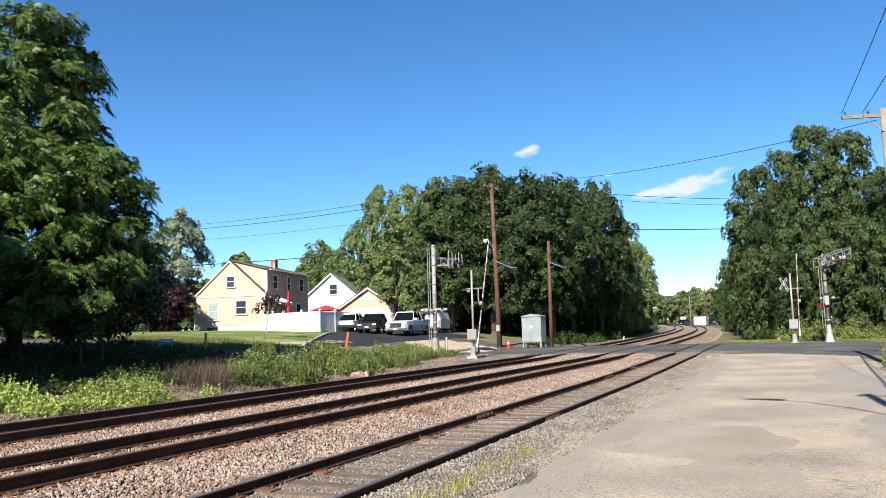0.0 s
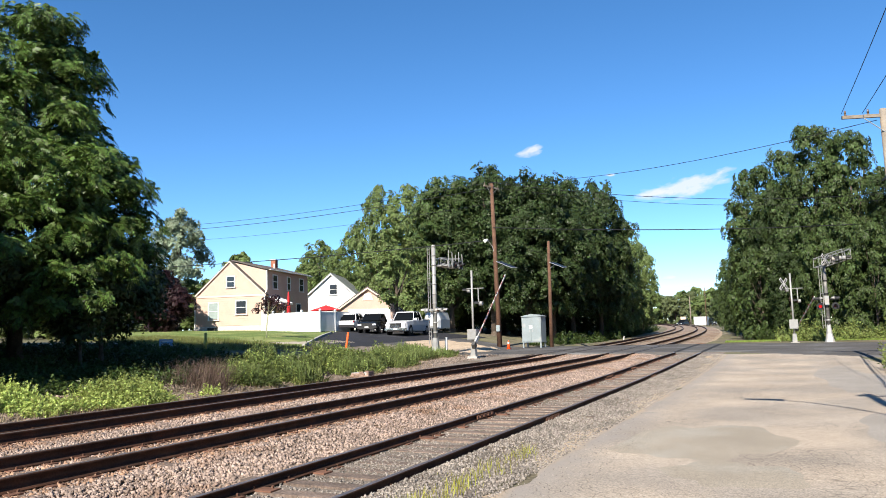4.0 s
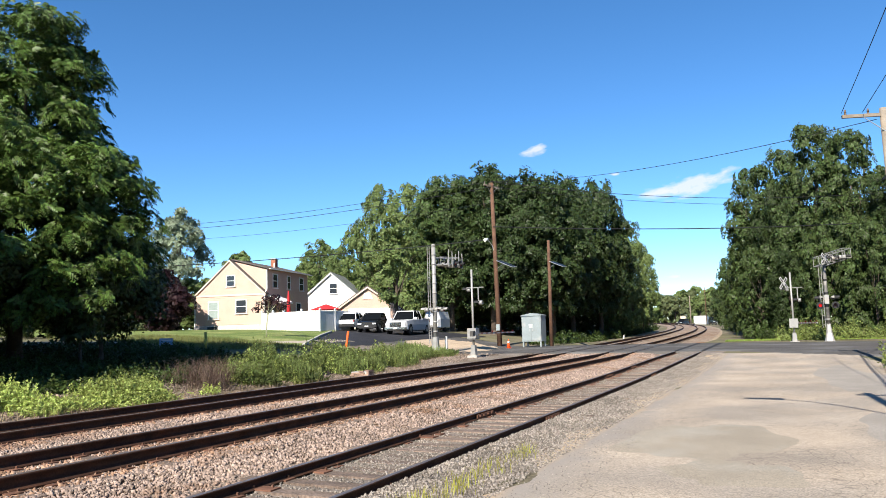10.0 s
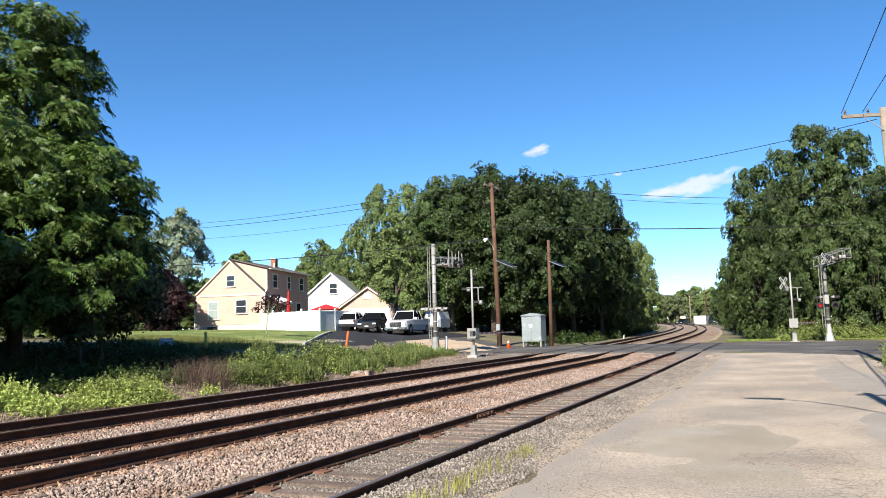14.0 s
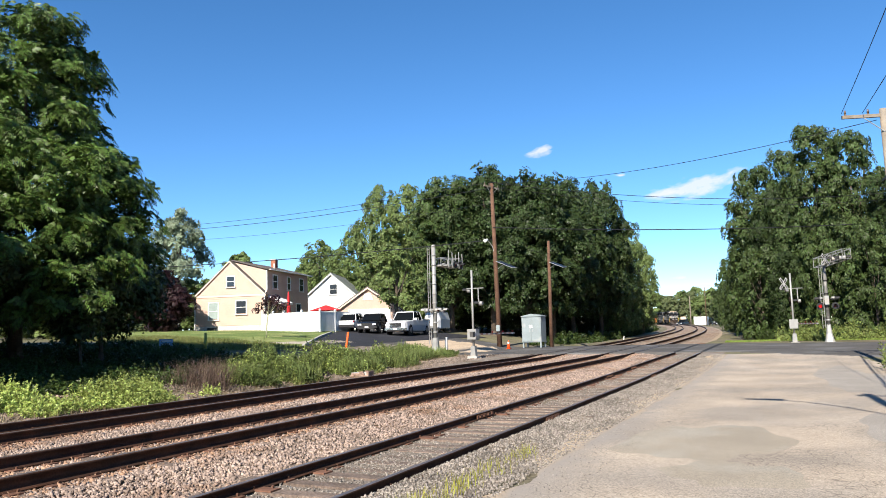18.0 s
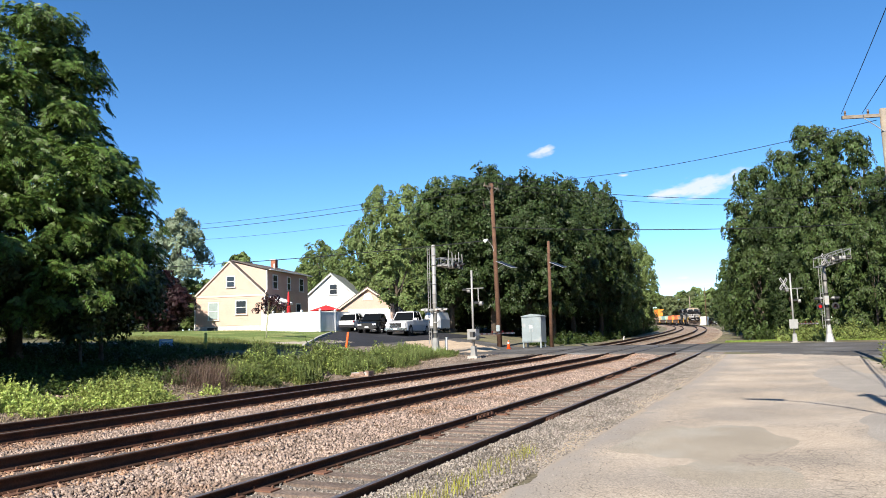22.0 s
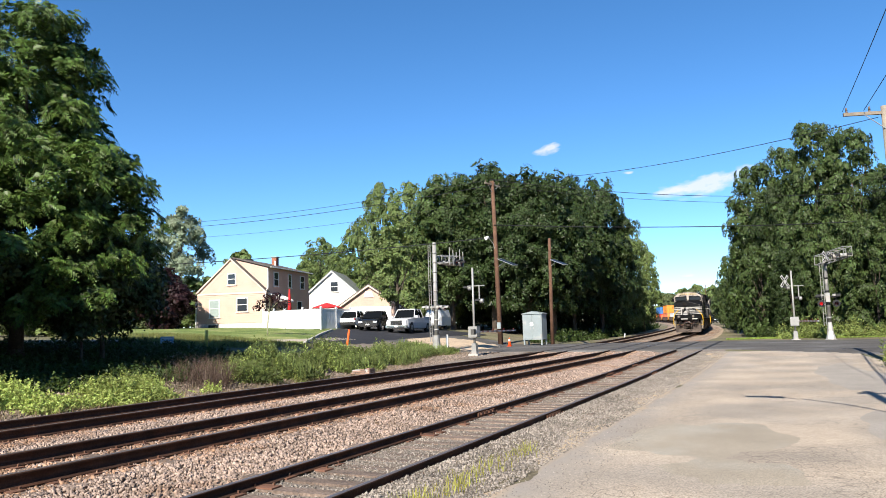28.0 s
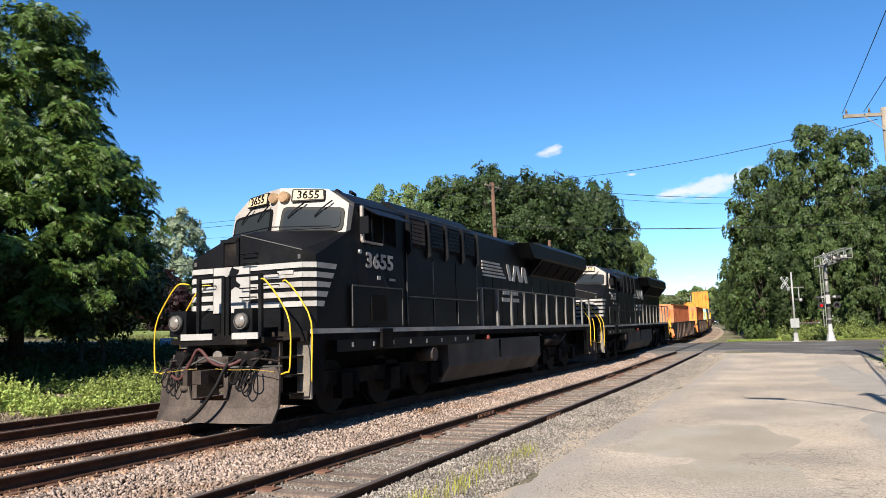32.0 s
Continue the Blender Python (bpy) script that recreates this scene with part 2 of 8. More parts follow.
def pavement_mat():
    """Pale worn pavement: cracked old concrete-grey patches, newer darker patches, dusty edges."""
    m = mat("worn_pavement", (0.369, 0.304, 0.237), 0.9, scale=0.5, vary=0.16, fine=55, fine_vary=0.4, bump=0.4, bump_scale=90,
            stain=(0.292, 0.251, 0.207), stain_amount=0.75, stain_scale=0.42)
    nd, ln = m.node_tree.nodes, m.node_tree.links
    b = nd["Principled BSDF"]
    src = b.inputs["Base Color"].links[0].from_socket
    co = nd.new("ShaderNodeTexCoord")
    warp = nd.new("ShaderNodeTexNoise")
    warp.inputs["Scale"].default_value = 2.5
    ln.new(co.outputs["Object"], warp.inputs["Vector"])
    add = nd.new("ShaderNodeMixRGB")
    add.inputs[0].default_value = 0.18
    ln.new(co.outputs["Object"], add.inputs[1])
    ln.new(warp.outputs["Color"], add.inputs[2])
    vor = nd.new("ShaderNodeTexVoronoi")
    vor.feature = "DISTANCE_TO_EDGE"
    vor.inputs["Scale"].default_value = 5.0
    ln.new(add.outputs[0], vor.inputs["Vector"])
    line = nd.new("ShaderNodeMapRange")
    line.inputs["From Min"].default_value, line.inputs["From Max"].default_value = 0.004, 0.026
    line.inputs["To Min"].default_value, line.inputs["To Max"].default_value = 0.5, 1.0
    ln.new(vor.outputs["Distance"], line.inputs["Value"])
    # cracks only in patches
    where = nd.new("ShaderNodeTexNoise")
    where.inputs["Scale"].default_value = 0.33
    ln.new(co.outputs["Object"], where.inputs["Vector"])
    wr = nd.new("ShaderNodeMapRange")
    wr.inputs["From Min"].default_value, wr.inputs["From Max"].default_value = 0.43, 0.51
    ln.new(where.outputs[0], wr.inputs["Value"])
    mx = nd.new("ShaderNodeMix")
    mx.inputs["A"].default_value = 1.0
    ln.new(wr.outputs[0], mx.inputs["Factor"])
    ln.new(line.outputs[0], mx.inputs["B"])
    mul = nd.new("ShaderNodeVectorMath")
    mul.operation = "SCALE"
    ln.new(src, mul.inputs[0])
    ln.new(mx.outputs["Result"], mul.inputs["Scale"])
    ln.new(mul.outputs[0], b.inputs["Base Color"])
    return m


def dusty_edge(m):
    """Grey grit and tan sand worked into the pavement along its edge beside the railway."""
    nd, ln = m.node_tree.nodes, m.node_tree.links
    b = nd["Principled BSDF"]
    src = b.inputs["Base Color"].links[0].from_socket
    co = nd.new("ShaderNodeTexCoord")
    xyz = nd.new("ShaderNodeSeparateXYZ")
    ln.new(co.outputs["Object"], xyz.inputs[0])
    for scale, x0, x1, color, lo, hi in ((1.1, -2.0, -3.3, (0.27, 0.24, 0.21), 0.75, 1.0), (0.5, -2.75, -3.25, (0.42, 0.31, 0.19), 0.95, 1.3)):
        near = nd.new("ShaderNodeMapRange")
        near.inputs["From Min"].default_value, near.inputs["From Max"].default_value = x0, x1
        ln.new(xyz.outputs["X"], near.inputs["Value"])
        n = nd.new("ShaderNodeTexNoise")
        n.inputs["Scale"].default_value, n.inputs["Detail"].default_value = scale, 8.0
        ln.new(co.outputs["Object"], n.inputs["Vector"])
        add = nd.new("ShaderNodeMath")
        ln.new(near.outputs[0], add.inputs[0])
        ln.new(n.outputs[0], add.inputs[1])
        r = nd.new("ShaderNodeMapRange")
        r.inputs["From Min"].default_value, r.inputs["From Max"].default_value = lo, hi + 0.35
        ln.new(add.outputs[0], r.inputs["Value"])
        mix = nd.new("ShaderNodeMix")
        mix.data_type = "RGBA"
        ln.new(r.outputs[0], mix.inputs["Factor"])
        ln.new(src, mix.inputs["A"])
        mix.inputs["B"].default_value = (*color, 1)
        src = mix.outputs["Result"]
    ln.new(src, b.inputs["Base Color"])
    return m


PAVE = dusty_edge(pavement_mat())


def lane_mesh():
    """The lane between its two ragged edges, thinning out at both."""
    v, f, n = [], [], 44
    for j in range(361):
        y = -12 + j * 0.15
        left = -3.45 + 0.25 * math.sin(y * 0.9) + 0.12 * math.sin(y * 2.3) + 0.1 * noise.noise(Vector((y * 2.2, 0, 0))) - 0.3 * smooth(25, 38, y)
        right = 3.2 + 0.25 * math.sin(y * 0.6) + 0.12 * noise.noise(Vector((y * 2.0, 5, 0)))
        for i in range(n + 1):
            x = left + (right - left) * i / n
            v.append((x, y, land_z(x, y) + (0.02 if 0 < i < n else -0.03)))
            if i and j:
                a = (j - 1) * (n + 1) + i - 1
                f.append((a, a + 1, a + n + 2, a + n + 1))
    return raw_mesh("pavement", v, f, PAVE, True)


tagged(new("pavement", lane_mesh()), "pale worn cracked asphalt lane along the railway", "pavement", kind="structure")


def road_inside(x, y):
    near = 44.2 - 3.2 * smooth(-3.5, 1, x) - 3 * smooth(0, 5, x)
    far = 57.5 - 0.2 * max(0.0, x + 4)
    return near < y < far and x > -25.3


def patch(name, label, cx, cy, rx, ry, material, up, seed):
    """An uneven patch laid into the pavement, a few millimetres proud."""
    n, rings = 90, 8
    v, f = [], []
    for k in range(rings + 1):
        for i in range(n):
            a = 2 * math.pi * i / n
            w = 1 + 0.14 * math.sin(2 * a + seed) + 0.09 * math.sin(5 * a + seed * 2) + 0.05 * math.sin(9 * a) + 0.05 * noise.noise(Vector((math.cos(a) * 6, math.sin(a) * 6, seed)))
            x, y = cx + rx * w * math.cos(a) * k / rings, cy + ry * w * math.sin(a) * k / rings
            v.append((x, y, land_z(x, y) + up - (0.005 if k == rings else 0)))
            if k:
                b = (k - 1) * n
                f.append((b + i, b + n + i, b + n + (i + 1) % n, b + (i + 1) % n))
    tagged(new(name, raw_mesh(name, v, f, material, True)), label, "pavement", kind="structure")


PATCH_DARK = mat("newer_asphalt_patch", (0.283, 0.243, 0.19), 0.9, scale=0.8, vary=0.1, fine=60, fine_vary=0.35, bump=0.35, bump_scale=110, stain=(0.308, 0.279, 0.231), stain_amount=0.5, stain_scale=0.9)
PATCH_GREY = mat("grey_asphalt_patch", (0.271, 0.243, 0.211), 0.9, scale=0.8, vary=0.12, fine=60, fine_vary=0.35, bump=0.4, bump_scale=110)
patch("asphalt_patch", "darker smooth asphalt patch in the lane", -1.35, 12.6, 1.15, 2.1, PATCH_DARK, 0.024, 1.0)
patch("asphalt_patch", "darker smooth asphalt patch in the lane", -0.75, 9.9, 0.75, 0.9, PATCH_DARK, 0.025, 2.2)
patch("asphalt_patch", "grey asphalt patch at the lane's edge", 1.9, 15.2, 0.85, 2.6, PATCH_GREY, 0.024, 0.4)
patch("asphalt_patch", "grey asphalt patch at the lane's edge", 1.7, 27.0, 1.0, 6.0, PATCH_GREY, 0.024, 3.4)

tagged(new("road", sheet("road", -26, 40, 36, 60, 0.5, 0.25, 0.035, ASPHALT, road_inside, land_z, 0.4)), "grey asphalt road over the level crossing", "road", kind="structure")

RAIL = mat("rusty_rail", (0.05, 0.026, 0.017), 0.85, 0.0, scale=3, vary=0.3, fine=40, fine_vary=0.25, bump=0.2, stain=(0.069, 0.031, 0.018), stain_amount=0.5, stain_scale=2, spec=0.2)
RAIL_TOP = mat("worn_rail_head", (0.211, 0.17, 0.146), 0.45, 0.7, scale=2, vary=0.2, fine=30, bump=0.05)
TIE = mat("grey_sleeper_wood", (0.162, 0.121, 0.097), 0.95, scale=3, vary=0.3, fine=25, fine_vary=0.35, bump=0.6, bump_scale=30, piece=0.25)
PLATE = mat("rusty_plate", (0.138, 0.069, 0.045), 0.9, 0.1, scale=6, vary=0.3, fine=50, bump=0.3, piece=0.25)
RAIL_OUTLINE = [(-0.075, -0.185), (0.075, -0.185), (0.075, -0.172), (0.012, -0.15), (0.012, -0.05), (0.037, -0.038), (0.037, -0.004), (0.03, 0.0), (-0.03, 0.0), (-0.037, -0.004), (-0.037, -0.038), (-0.012, -0.05), (-0.012, -0.15), (-0.075, -0.172)]


def siding(s):
    """The siding runs straight, and a little lower near the camera."""
    return -5.22 - 0.002 * s, s, -0.17 + 0.17 * smooth(22, 44, s)


def track_point(kind, s, off):
    if kind == "siding":
        x, y, z = siding(s)
        return Vector((x + off, y, z))
    x, y, _ = on_line(s, off - (SPACING if kind == "far" else 0))
    return Vector((x, y, rail_z(s)))


def rail_mesh(kind, off, ss):
    n, tall = len(RAIL_OUTLINE), 0.68 if kind == "siding" else 1.0
    v, f = [], []
    for k, s in enumerate(ss):
        p, q = track_point(kind, s, off), track_point(kind, s + 0.5, off)
        a = math.atan2(-(q.x - p.x), q.y - p.y)
        wear = 0.006 * noise.noise(Vector((s * 0.35, off, 3.1))) if kind == "siding" else 0
        for u, w in RAIL_OUTLINE:
            v.append((p.x + u * math.cos(a) + wear * 3, p.y + u * math.sin(a), p.z + w * tall + wear))
        if k:
            b = (k - 1) * n
            f += [(b + i, b + (i + 1) % n, b + n + (i + 1) % n, b + n + i) for i in range(n)]
    me = raw_mesh("rail", v, f, RAIL)
    me.materials.append(RAIL_TOP)
    me.polygons.foreach_set("material_index", np.array([1 if i % n in (6, 7, 8) else 0 for i in range(len(f))], np.int32))
    return me


def road_rise(s):
    """The stones lie higher where the road crosses."""
    return 0.13 * smooth(39.5, 44, s) * (1 - smooth(57, 61, s))


def ballast_mesh(ss):
    """The stone bed under both main tracks, with its shoulders."""
    prof = [(-4.1 - 2.6, -0.45), (-4.1 - 1.7, -0.27), (-4.1 - 0.8, -0.27), (-4.1, -0.27), (-4.1 + 0.8, -0.27), (-2.05, -0.26), (-0.8, -0.27), (0, -0.27), (0.8, -0.27), (1.5, -0.25), (2.6, -0.36), (3.4, -0.5), (4.2, -0.55)]
    v, f = [], []
    for k, s in enumerate(ss):
        for o, z in prof:
            x, y, _ = on_line(s, o)
            v.append((x, y, rail_z(s) + z + road_rise(s) + 0.02 * noise.noise(Vector((x * 1.3, y * 1.3, 0)))))
        if k:
            n = len(prof)
            f += [((k - 1) * n + i, (k - 1) * n + i + 1, k * n + i + 1, k * n + i) for i in range(n - 1)]
    return raw_mesh("ballast_bed", v, f, BALLAST_BED, True)


tagged(new("ballast_bed", ballast_mesh([-12 + 0.5 * i for i in range(114)] + [45 + 3 * i for i in range(150)])), "grey and rust-brown crushed stone track bed", "ballast", kind="structure")


RUBBER_STRIP = mat("flangeway_rubber", (0.024, 0.024, 0.025), 0.8, scale=3, vary=0.2)


def flangeway(kind, off):
    """The dark gap and rubber beside a rail where the road crosses."""
    v, f = [], []
    for k in range(28):
        s = 44.4 + k * 0.48
        for o in (off - 0.13, off + 0.13):
            p = track_point(kind, s, o)
            v.append((p.x, p.y, max(p.z - 0.004, land_z(p.x, p.y) + 0.041)))
        if k:
            b = 2 * k - 2
            f.append((b, b + 1, b + 3, b + 2))
    return raw_mesh("flangeway", v, f, RUBBER_STRIP)


def build_track(kind, label, ss, ties):
    tr = thing("railway_track", Matrix(), label, "railway track", "tracks", "structure")
    for o in (-GAUGE / 2, GAUGE / 2):
        part("rail", rail_mesh(kind, o, ss), None, tr, "rust-brown steel rail with a worn head")
        part("flangeway", flangeway(kind, o), None, tr, "black rubber flangeway in the road")
    tie_me = mesh_of("sleeper", boxes((-1.3, 1.3, -0.115, 0.115, -0.16, 0.0)), TIE, 0.012)
    plate_me = mesh_of("tie_plate", boxes((-0.18, 0.18, -0.1, 0.1, 0, 0.018), (-0.11, -0.085, -0.07, -0.045, 0.018, 0.05), (0.085, 0.11, 0.045, 0.07, 0.018, 0.05)), PLATE)
    rnd = random.Random(kind)
    for i in range(ties):
        s = 1.5 + i * 0.535
        if 44.0 < s:
            break
        c = track_point(kind, s, 0)
        worn = kind == "siding"
        q = pose(c.x + rnd.uniform(-0.05, 0.05) * (3 if worn else 1), c.y + rnd.uniform(-0.06, 0.06) * worn, c.z - (0.133 if kind == "siding" else 0.197) + rnd.uniform(-0.03 if worn else -0.008, 0.004), 0, rnd.uniform(-0.6, 0.6) * worn, rnd.uniform(-1.5, 1.5) * (2 if worn else 1))
        t = part("sleeper", tie_me, None, tr)
        t.matrix_basis = q
        for o in (-GAUGE / 2, GAUGE / 2):
            p = part("tie_plate", plate_me, None, t)
            p.matrix_basis = pose(o, 0, 0.001)
    return tr


near_s = [-14 + 1.0 * i for i in range(60)]
far_s = [46 + 2.5 * i for i in range(180)]
build_track("main", "main line track with rusty rails on stone ballast", near_s + far_s, 80)
build_track("far", "second main line track with rusty rails on ballast", near_s + far_s, 80)
old = build_track("siding", "old siding track with grey sleepers sunk in gravel", [-14 + 0.5 * i for i in range(146)], 80)


joint_me = mesh_of("joint_bar", boxes((0.038, 0.06, -0.45, 0.45, -0.105, -0.035), (-0.06, -0.038, -0.45, 0.45, -0.105, -0.035), *[(0.06, 0.085, y - 0.025, y + 0.025, -0.085, -0.05) for y in (-0.33, -0.12, 0.12, 0.33)]), PLATE, 0.005)
for o, s in ((-GAUGE / 2, 14.7), (GAUGE / 2, 14.6), (-GAUGE / 2, 26.8), (-GAUGE / 2, 31.4), (GAUGE / 2, 27.0)):
    p = track_point("siding", s, o)
    part("joint_bar", joint_me, None, old, "rusty bolted rail joint").matrix_basis = Matrix.Translation(p)


def stones(name, count, region, size, lift, material, seed):
    """Loose crushed stones, each with its own edges, thrown over a region (x0, x1, y0, y1)."""
    r = np.random.RandomState(seed)
    x = r.uniform(region[0], region[1], count)
    # more of them near the camera
    y = region[2] + (region[3] - region[2]) * r.uniform(0, 1, count) ** 1.5
    base = np.array([(1, 0, 0), (-1, 0, 0), (0, 1, 0), (0, -1, 0), (0, 0, 0.8), (0, 0, -0.8)], np.float32)
    faces = np.array([(0, 2, 4), (2, 1, 4), (1, 3, 4), (3, 0, 4), (2, 0, 5), (1, 2, 5), (3, 1, 5), (0, 3, 5)], np.int32)
    s = size * r.uniform(0.5, 1.3, (count, 1, 1))
    v = base[None] * s * r.uniform(0.5, 1.4, (count, 6, 1)) + r.normal(0, 0.24, (count, 6, 3)) * s
    a = r.uniform(0, 6.283, (count, 3))
    for k, (i, j) in enumerate(((0, 1), (1, 2), (0, 2))):
        ca, sa = np.cos(a[:, k])[:, None], np.sin(a[:, k])[:, None]
        vi, vj = v[:, :, i].copy(), v[:, :, j].copy()
        v[:, :, i], v[:, :, j] = vi * ca - vj * sa, vi * sa + vj * ca
    z = np.array([lift(px, py) for px, py in zip(x, y)])
    v += np.stack([x, y, z], 1)[:, None, :]
    f = faces[None] + (np.arange(count) * 6)[:, None, None]
    return raw_mesh(name, v.reshape(-1, 3), f.reshape(-1, 3), material)


STONE = mat("crushed_stone", (0.275, 0.207, 0.17), 0.9, scale=0.9, vary=0.18, fine=30, fine_vary=0.2, bump=0.2, island=0.45,
            stain=(0.211, 0.126, 0.081), stain_amount=0.2, stain_scale=0.7)
GREY_STONE = mat("grey_gravel", (0.215, 0.188, 0.162), 0.9, scale=0.9, vary=0.2, fine=30, fine_vary=0.2, bump=0.2, island=0.5)


GREY_VERGE = mat("grey_verge_gravel", (0.182, 0.152, 0.126), 0.95, scale=0.7, vary=0.2, fine=24, fine_vary=0.45, bump=0.9, bump_scale=20, stain=(0.138, 0.105, 0.073), stain_amount=0.5, stain_scale=0.6)


def bed_lift(x, y):
    o = x - TRACK_X
    prof = ((-6.7, -0.45), (-5.8, -0.25), (-5.5, -0.225), (-4.95, -0.225), (-4.1, -0.235), (-3.25, -0.225), (-2.6, -0.215), (-2.05, -0.24), (-1.5, -0.215), (-0.85, -0.225), (0, -0.235), (0.85, -0.225), (1.4, -0.22), (2.6, -0.36), (3.4, -0.36))
    return float(np.interp(o, [p[0] for p in prof], [p[1] for p in prof])) + rail_z(y) + road_rise(y) + 0.006


def siding_bed_z(x, y):
    """The gravel round the siding: almost up to the sleepers' tops, banked against the outer rail."""
    z = siding(y)[2] + float(np.interp(x, (-6.6, -6.1, -5.92, -5.75, -4.7, -4.5, -4.4, -4.1, -3.6), (-0.24, -0.15, -0.15, -0.166, -0.166, -0.155, -0.095, -0.10, -0.17)))
    low = ground_z(x, y) + 0.012
    return low + (max(z, low) - low) * (1 - smooth(-4.1, -3.3, x)) * smooth(-6.9, -6.3, x)


tagged(new("siding_bed", sheet("siding_bed", -6.9, -3.3, 0, 44, 0.1, 0.4, 0.0, GREY_VERGE, None, siding_bed_z)), "grey gravel packed round the old siding", "gravel", kind="structure")


def lane_lift(x, y):
    return siding_bed_z(x, y) + 0.008


tagged(new("ballast_stones", stones("ballast_stones", 140000, (-15.4, -6.0, 4.5, 44), 0.029, bed_lift, STONE, 1)), "loose pinkish grey crushed stone ballast", "ballast", kind="stuff")
RUST_STONE = mat("rust_stained_stone", (0.235, 0.145, 0.095), 0.95, scale=0.9, vary=0.3, fine=30, fine_vary=0.2, bump=0.2, island=0.5)
for o in (-SPACING - GAUGE / 2, -SPACING + GAUGE / 2, -GAUGE / 2, GAUGE / 2):
    tagged(new("rusty_stones", stones("rusty_stones", 7000, (TRACK_X + o - 0.38, TRACK_X + o + 0.38, 4.5, 44), 0.034, lambda x, y: bed_lift(x, y) + 0.006, RUST_STONE, 5)), "rust-stained stones along a rail", "ballast", kind="stuff")
tagged(new("verge_stones", stones("verge_stones", 16000, (-19.5, -15.2, 8, 44), 0.04, lambda x, y: ground_z(x, y) + 0.03, mat("brown_gravel", (0.194, 0.15, 0.121), 0.9, scale=0.9, vary=0.25, fine=30, fine_vary=0.2, bump=0.2, island=0.55), 3)), "loose brownish gravel and debris beside the weeds", "gravel", kind="stuff")
tagged(new("loose_grit", stones("loose_grit", 4500, (-3.8, -2.3, 4.5, 36), 0.009, lambda x, y: land_z(x, y) + 0.028, mat("pale_grit", (0.267, 0.235, 0.203), 0.9, island=0.5), 4)), "loose grit scattered over the lane edge", "gravel", kind="stuff")
for x0, x1, count, size, seed in ((-4.44, -3.1, 30000, 0.02, 2), (-6.6, -6.0, 9000, 0.024, 6), (-5.95, -4.48, 16000, 0.016, 7)):
    tagged(new("gravel", stones("gravel", count, (x0, x1, 4.0, 42), size, lane_lift, GREY_STONE, seed)), "loose grey gravel beside the siding", "gravel", kind="stuff")

tagged(new("gravel_verge", sheet("gravel_verge", -27, -14.6, 4, 44.3, 0.3, 0.4, 0.02, GREY_VERGE, lambda x, y: x > -16.6 - 0.3 * math.sin(y * 0.8) - 8.5 * smooth(24, 42, y))), "grey gravel bank between the track and the weeds", "gravel", kind="structure")
TAN = mat("tan_ballast", (0.292, 0.227, 0.162), 0.95, scale=0.8, vary=0.2, fine=18, fine_vary=0.35, bump=0.7, bump_scale=16)
tagged(new("gravel_shoulder", sheet("gravel_shoulder", -24, -2, 56.8, 190, 0.6, 1.2, 0.05, TAN, lambda x, y: 2.5 < x - on_line(y)[0] < 9.6 - 5.6 * smooth(62, 112, y) + 0.5 * math.sin(y * 0.9), lambda x, y: rail_z(y) - 0.42 - 0.05 * (x - on_line(y)[0] - 2.5))), "tan gravel shoulder on the outside of the bend", "gravel", kind="structure")
tagged(new("footpath", sheet("footpath", -37, -25, 15, 43, 0.35, 0.35, 0.03, mat("pale_path", (0.34, 0.292, 0.227), 0.95, scale=1.0, vary=0.15, fine=40, fine_vary=0.2), lambda x, y: abs(x + 32.6 - 0.25 * (y - 22.5)) < 0.75)), "pale footpath across the grass below the house", "path", kind="structure")
# ---------------------------------------------------------------- trees
BARK = mat("grey_brown_bark", (0.089, 0.069, 0.053), 0.95, scale=3, vary=0.3, fine=20, fine_vary=0.35, bump=0.8, bump_scale=14)
LEAF_WALNUT = leaf_mat("walnut_leaf", (0.06, 0.102, 0.02), 0.55, 0.05)
LEAF_MAPLE = leaf_mat("maple_leaf", (0.049, 0.075, 0.022), 0.5, 0.12)
LEAF_LIGHT = leaf_mat("light_green_leaf", (0.125, 0.17, 0.055), 0.45, 0.18)
LEAF_DARK = leaf_mat("dark_green_leaf", (0.031, 0.05, 0.015), 0.5, 0.1)
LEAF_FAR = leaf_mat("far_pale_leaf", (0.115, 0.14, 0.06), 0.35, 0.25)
LEAF_PURPLE = leaf_mat("purple_leaf", (0.03, 0.014, 0.015), 0.35, 0.25)
LEAF_WILLOW = leaf_mat("grey_green_leaf", (0.25, 0.3, 0.2), 0.3, 0.35)


def leaf_cards(centres, normals, size, rng, long=1.0, simple=False):
    """One folded leaf of four corners (or of three, for small ones) at each place, turned about its normal at random."""
    n = len(centres)
    t = rng.normal(size=(n, 3))
    t -= normals * (t * normals).sum(1, keepdims=True)
    t /= np.linalg.norm(t, axis=1, keepdims=True) + 1e-9
    b = np.cross(normals, t)
    s = size * rng.uniform(0.6, 1.35, (n, 1))
    droop = normals * s * 0.25
    if simple:
        v = np.stack([centres - t * s * long, centres + t * s * 0.5 + b * s * 0.55 - droop, centres + t * s * 0.5 - b * s * 0.55], 1)
        return v.reshape(-1, 3), np.arange(n * 3).reshape(n, 3)
    v = np.stack([centres - t * s * long, centres + b * s * 0.5 - droop * 0.5, centres + t * s * long - droop, centres - b * s * 0.5 - droop * 0.5], 1)
    f = np.arange(n * 4).reshape(n, 4)
    f3 = np.concatenate([f[:, [0, 1, 2]], f[:, [0, 2, 3]]])
    return v.reshape(-1, 3), f3


def unit(v):
    return v / (np.linalg.norm(v, axis=1, keepdims=True) + 1e-9)


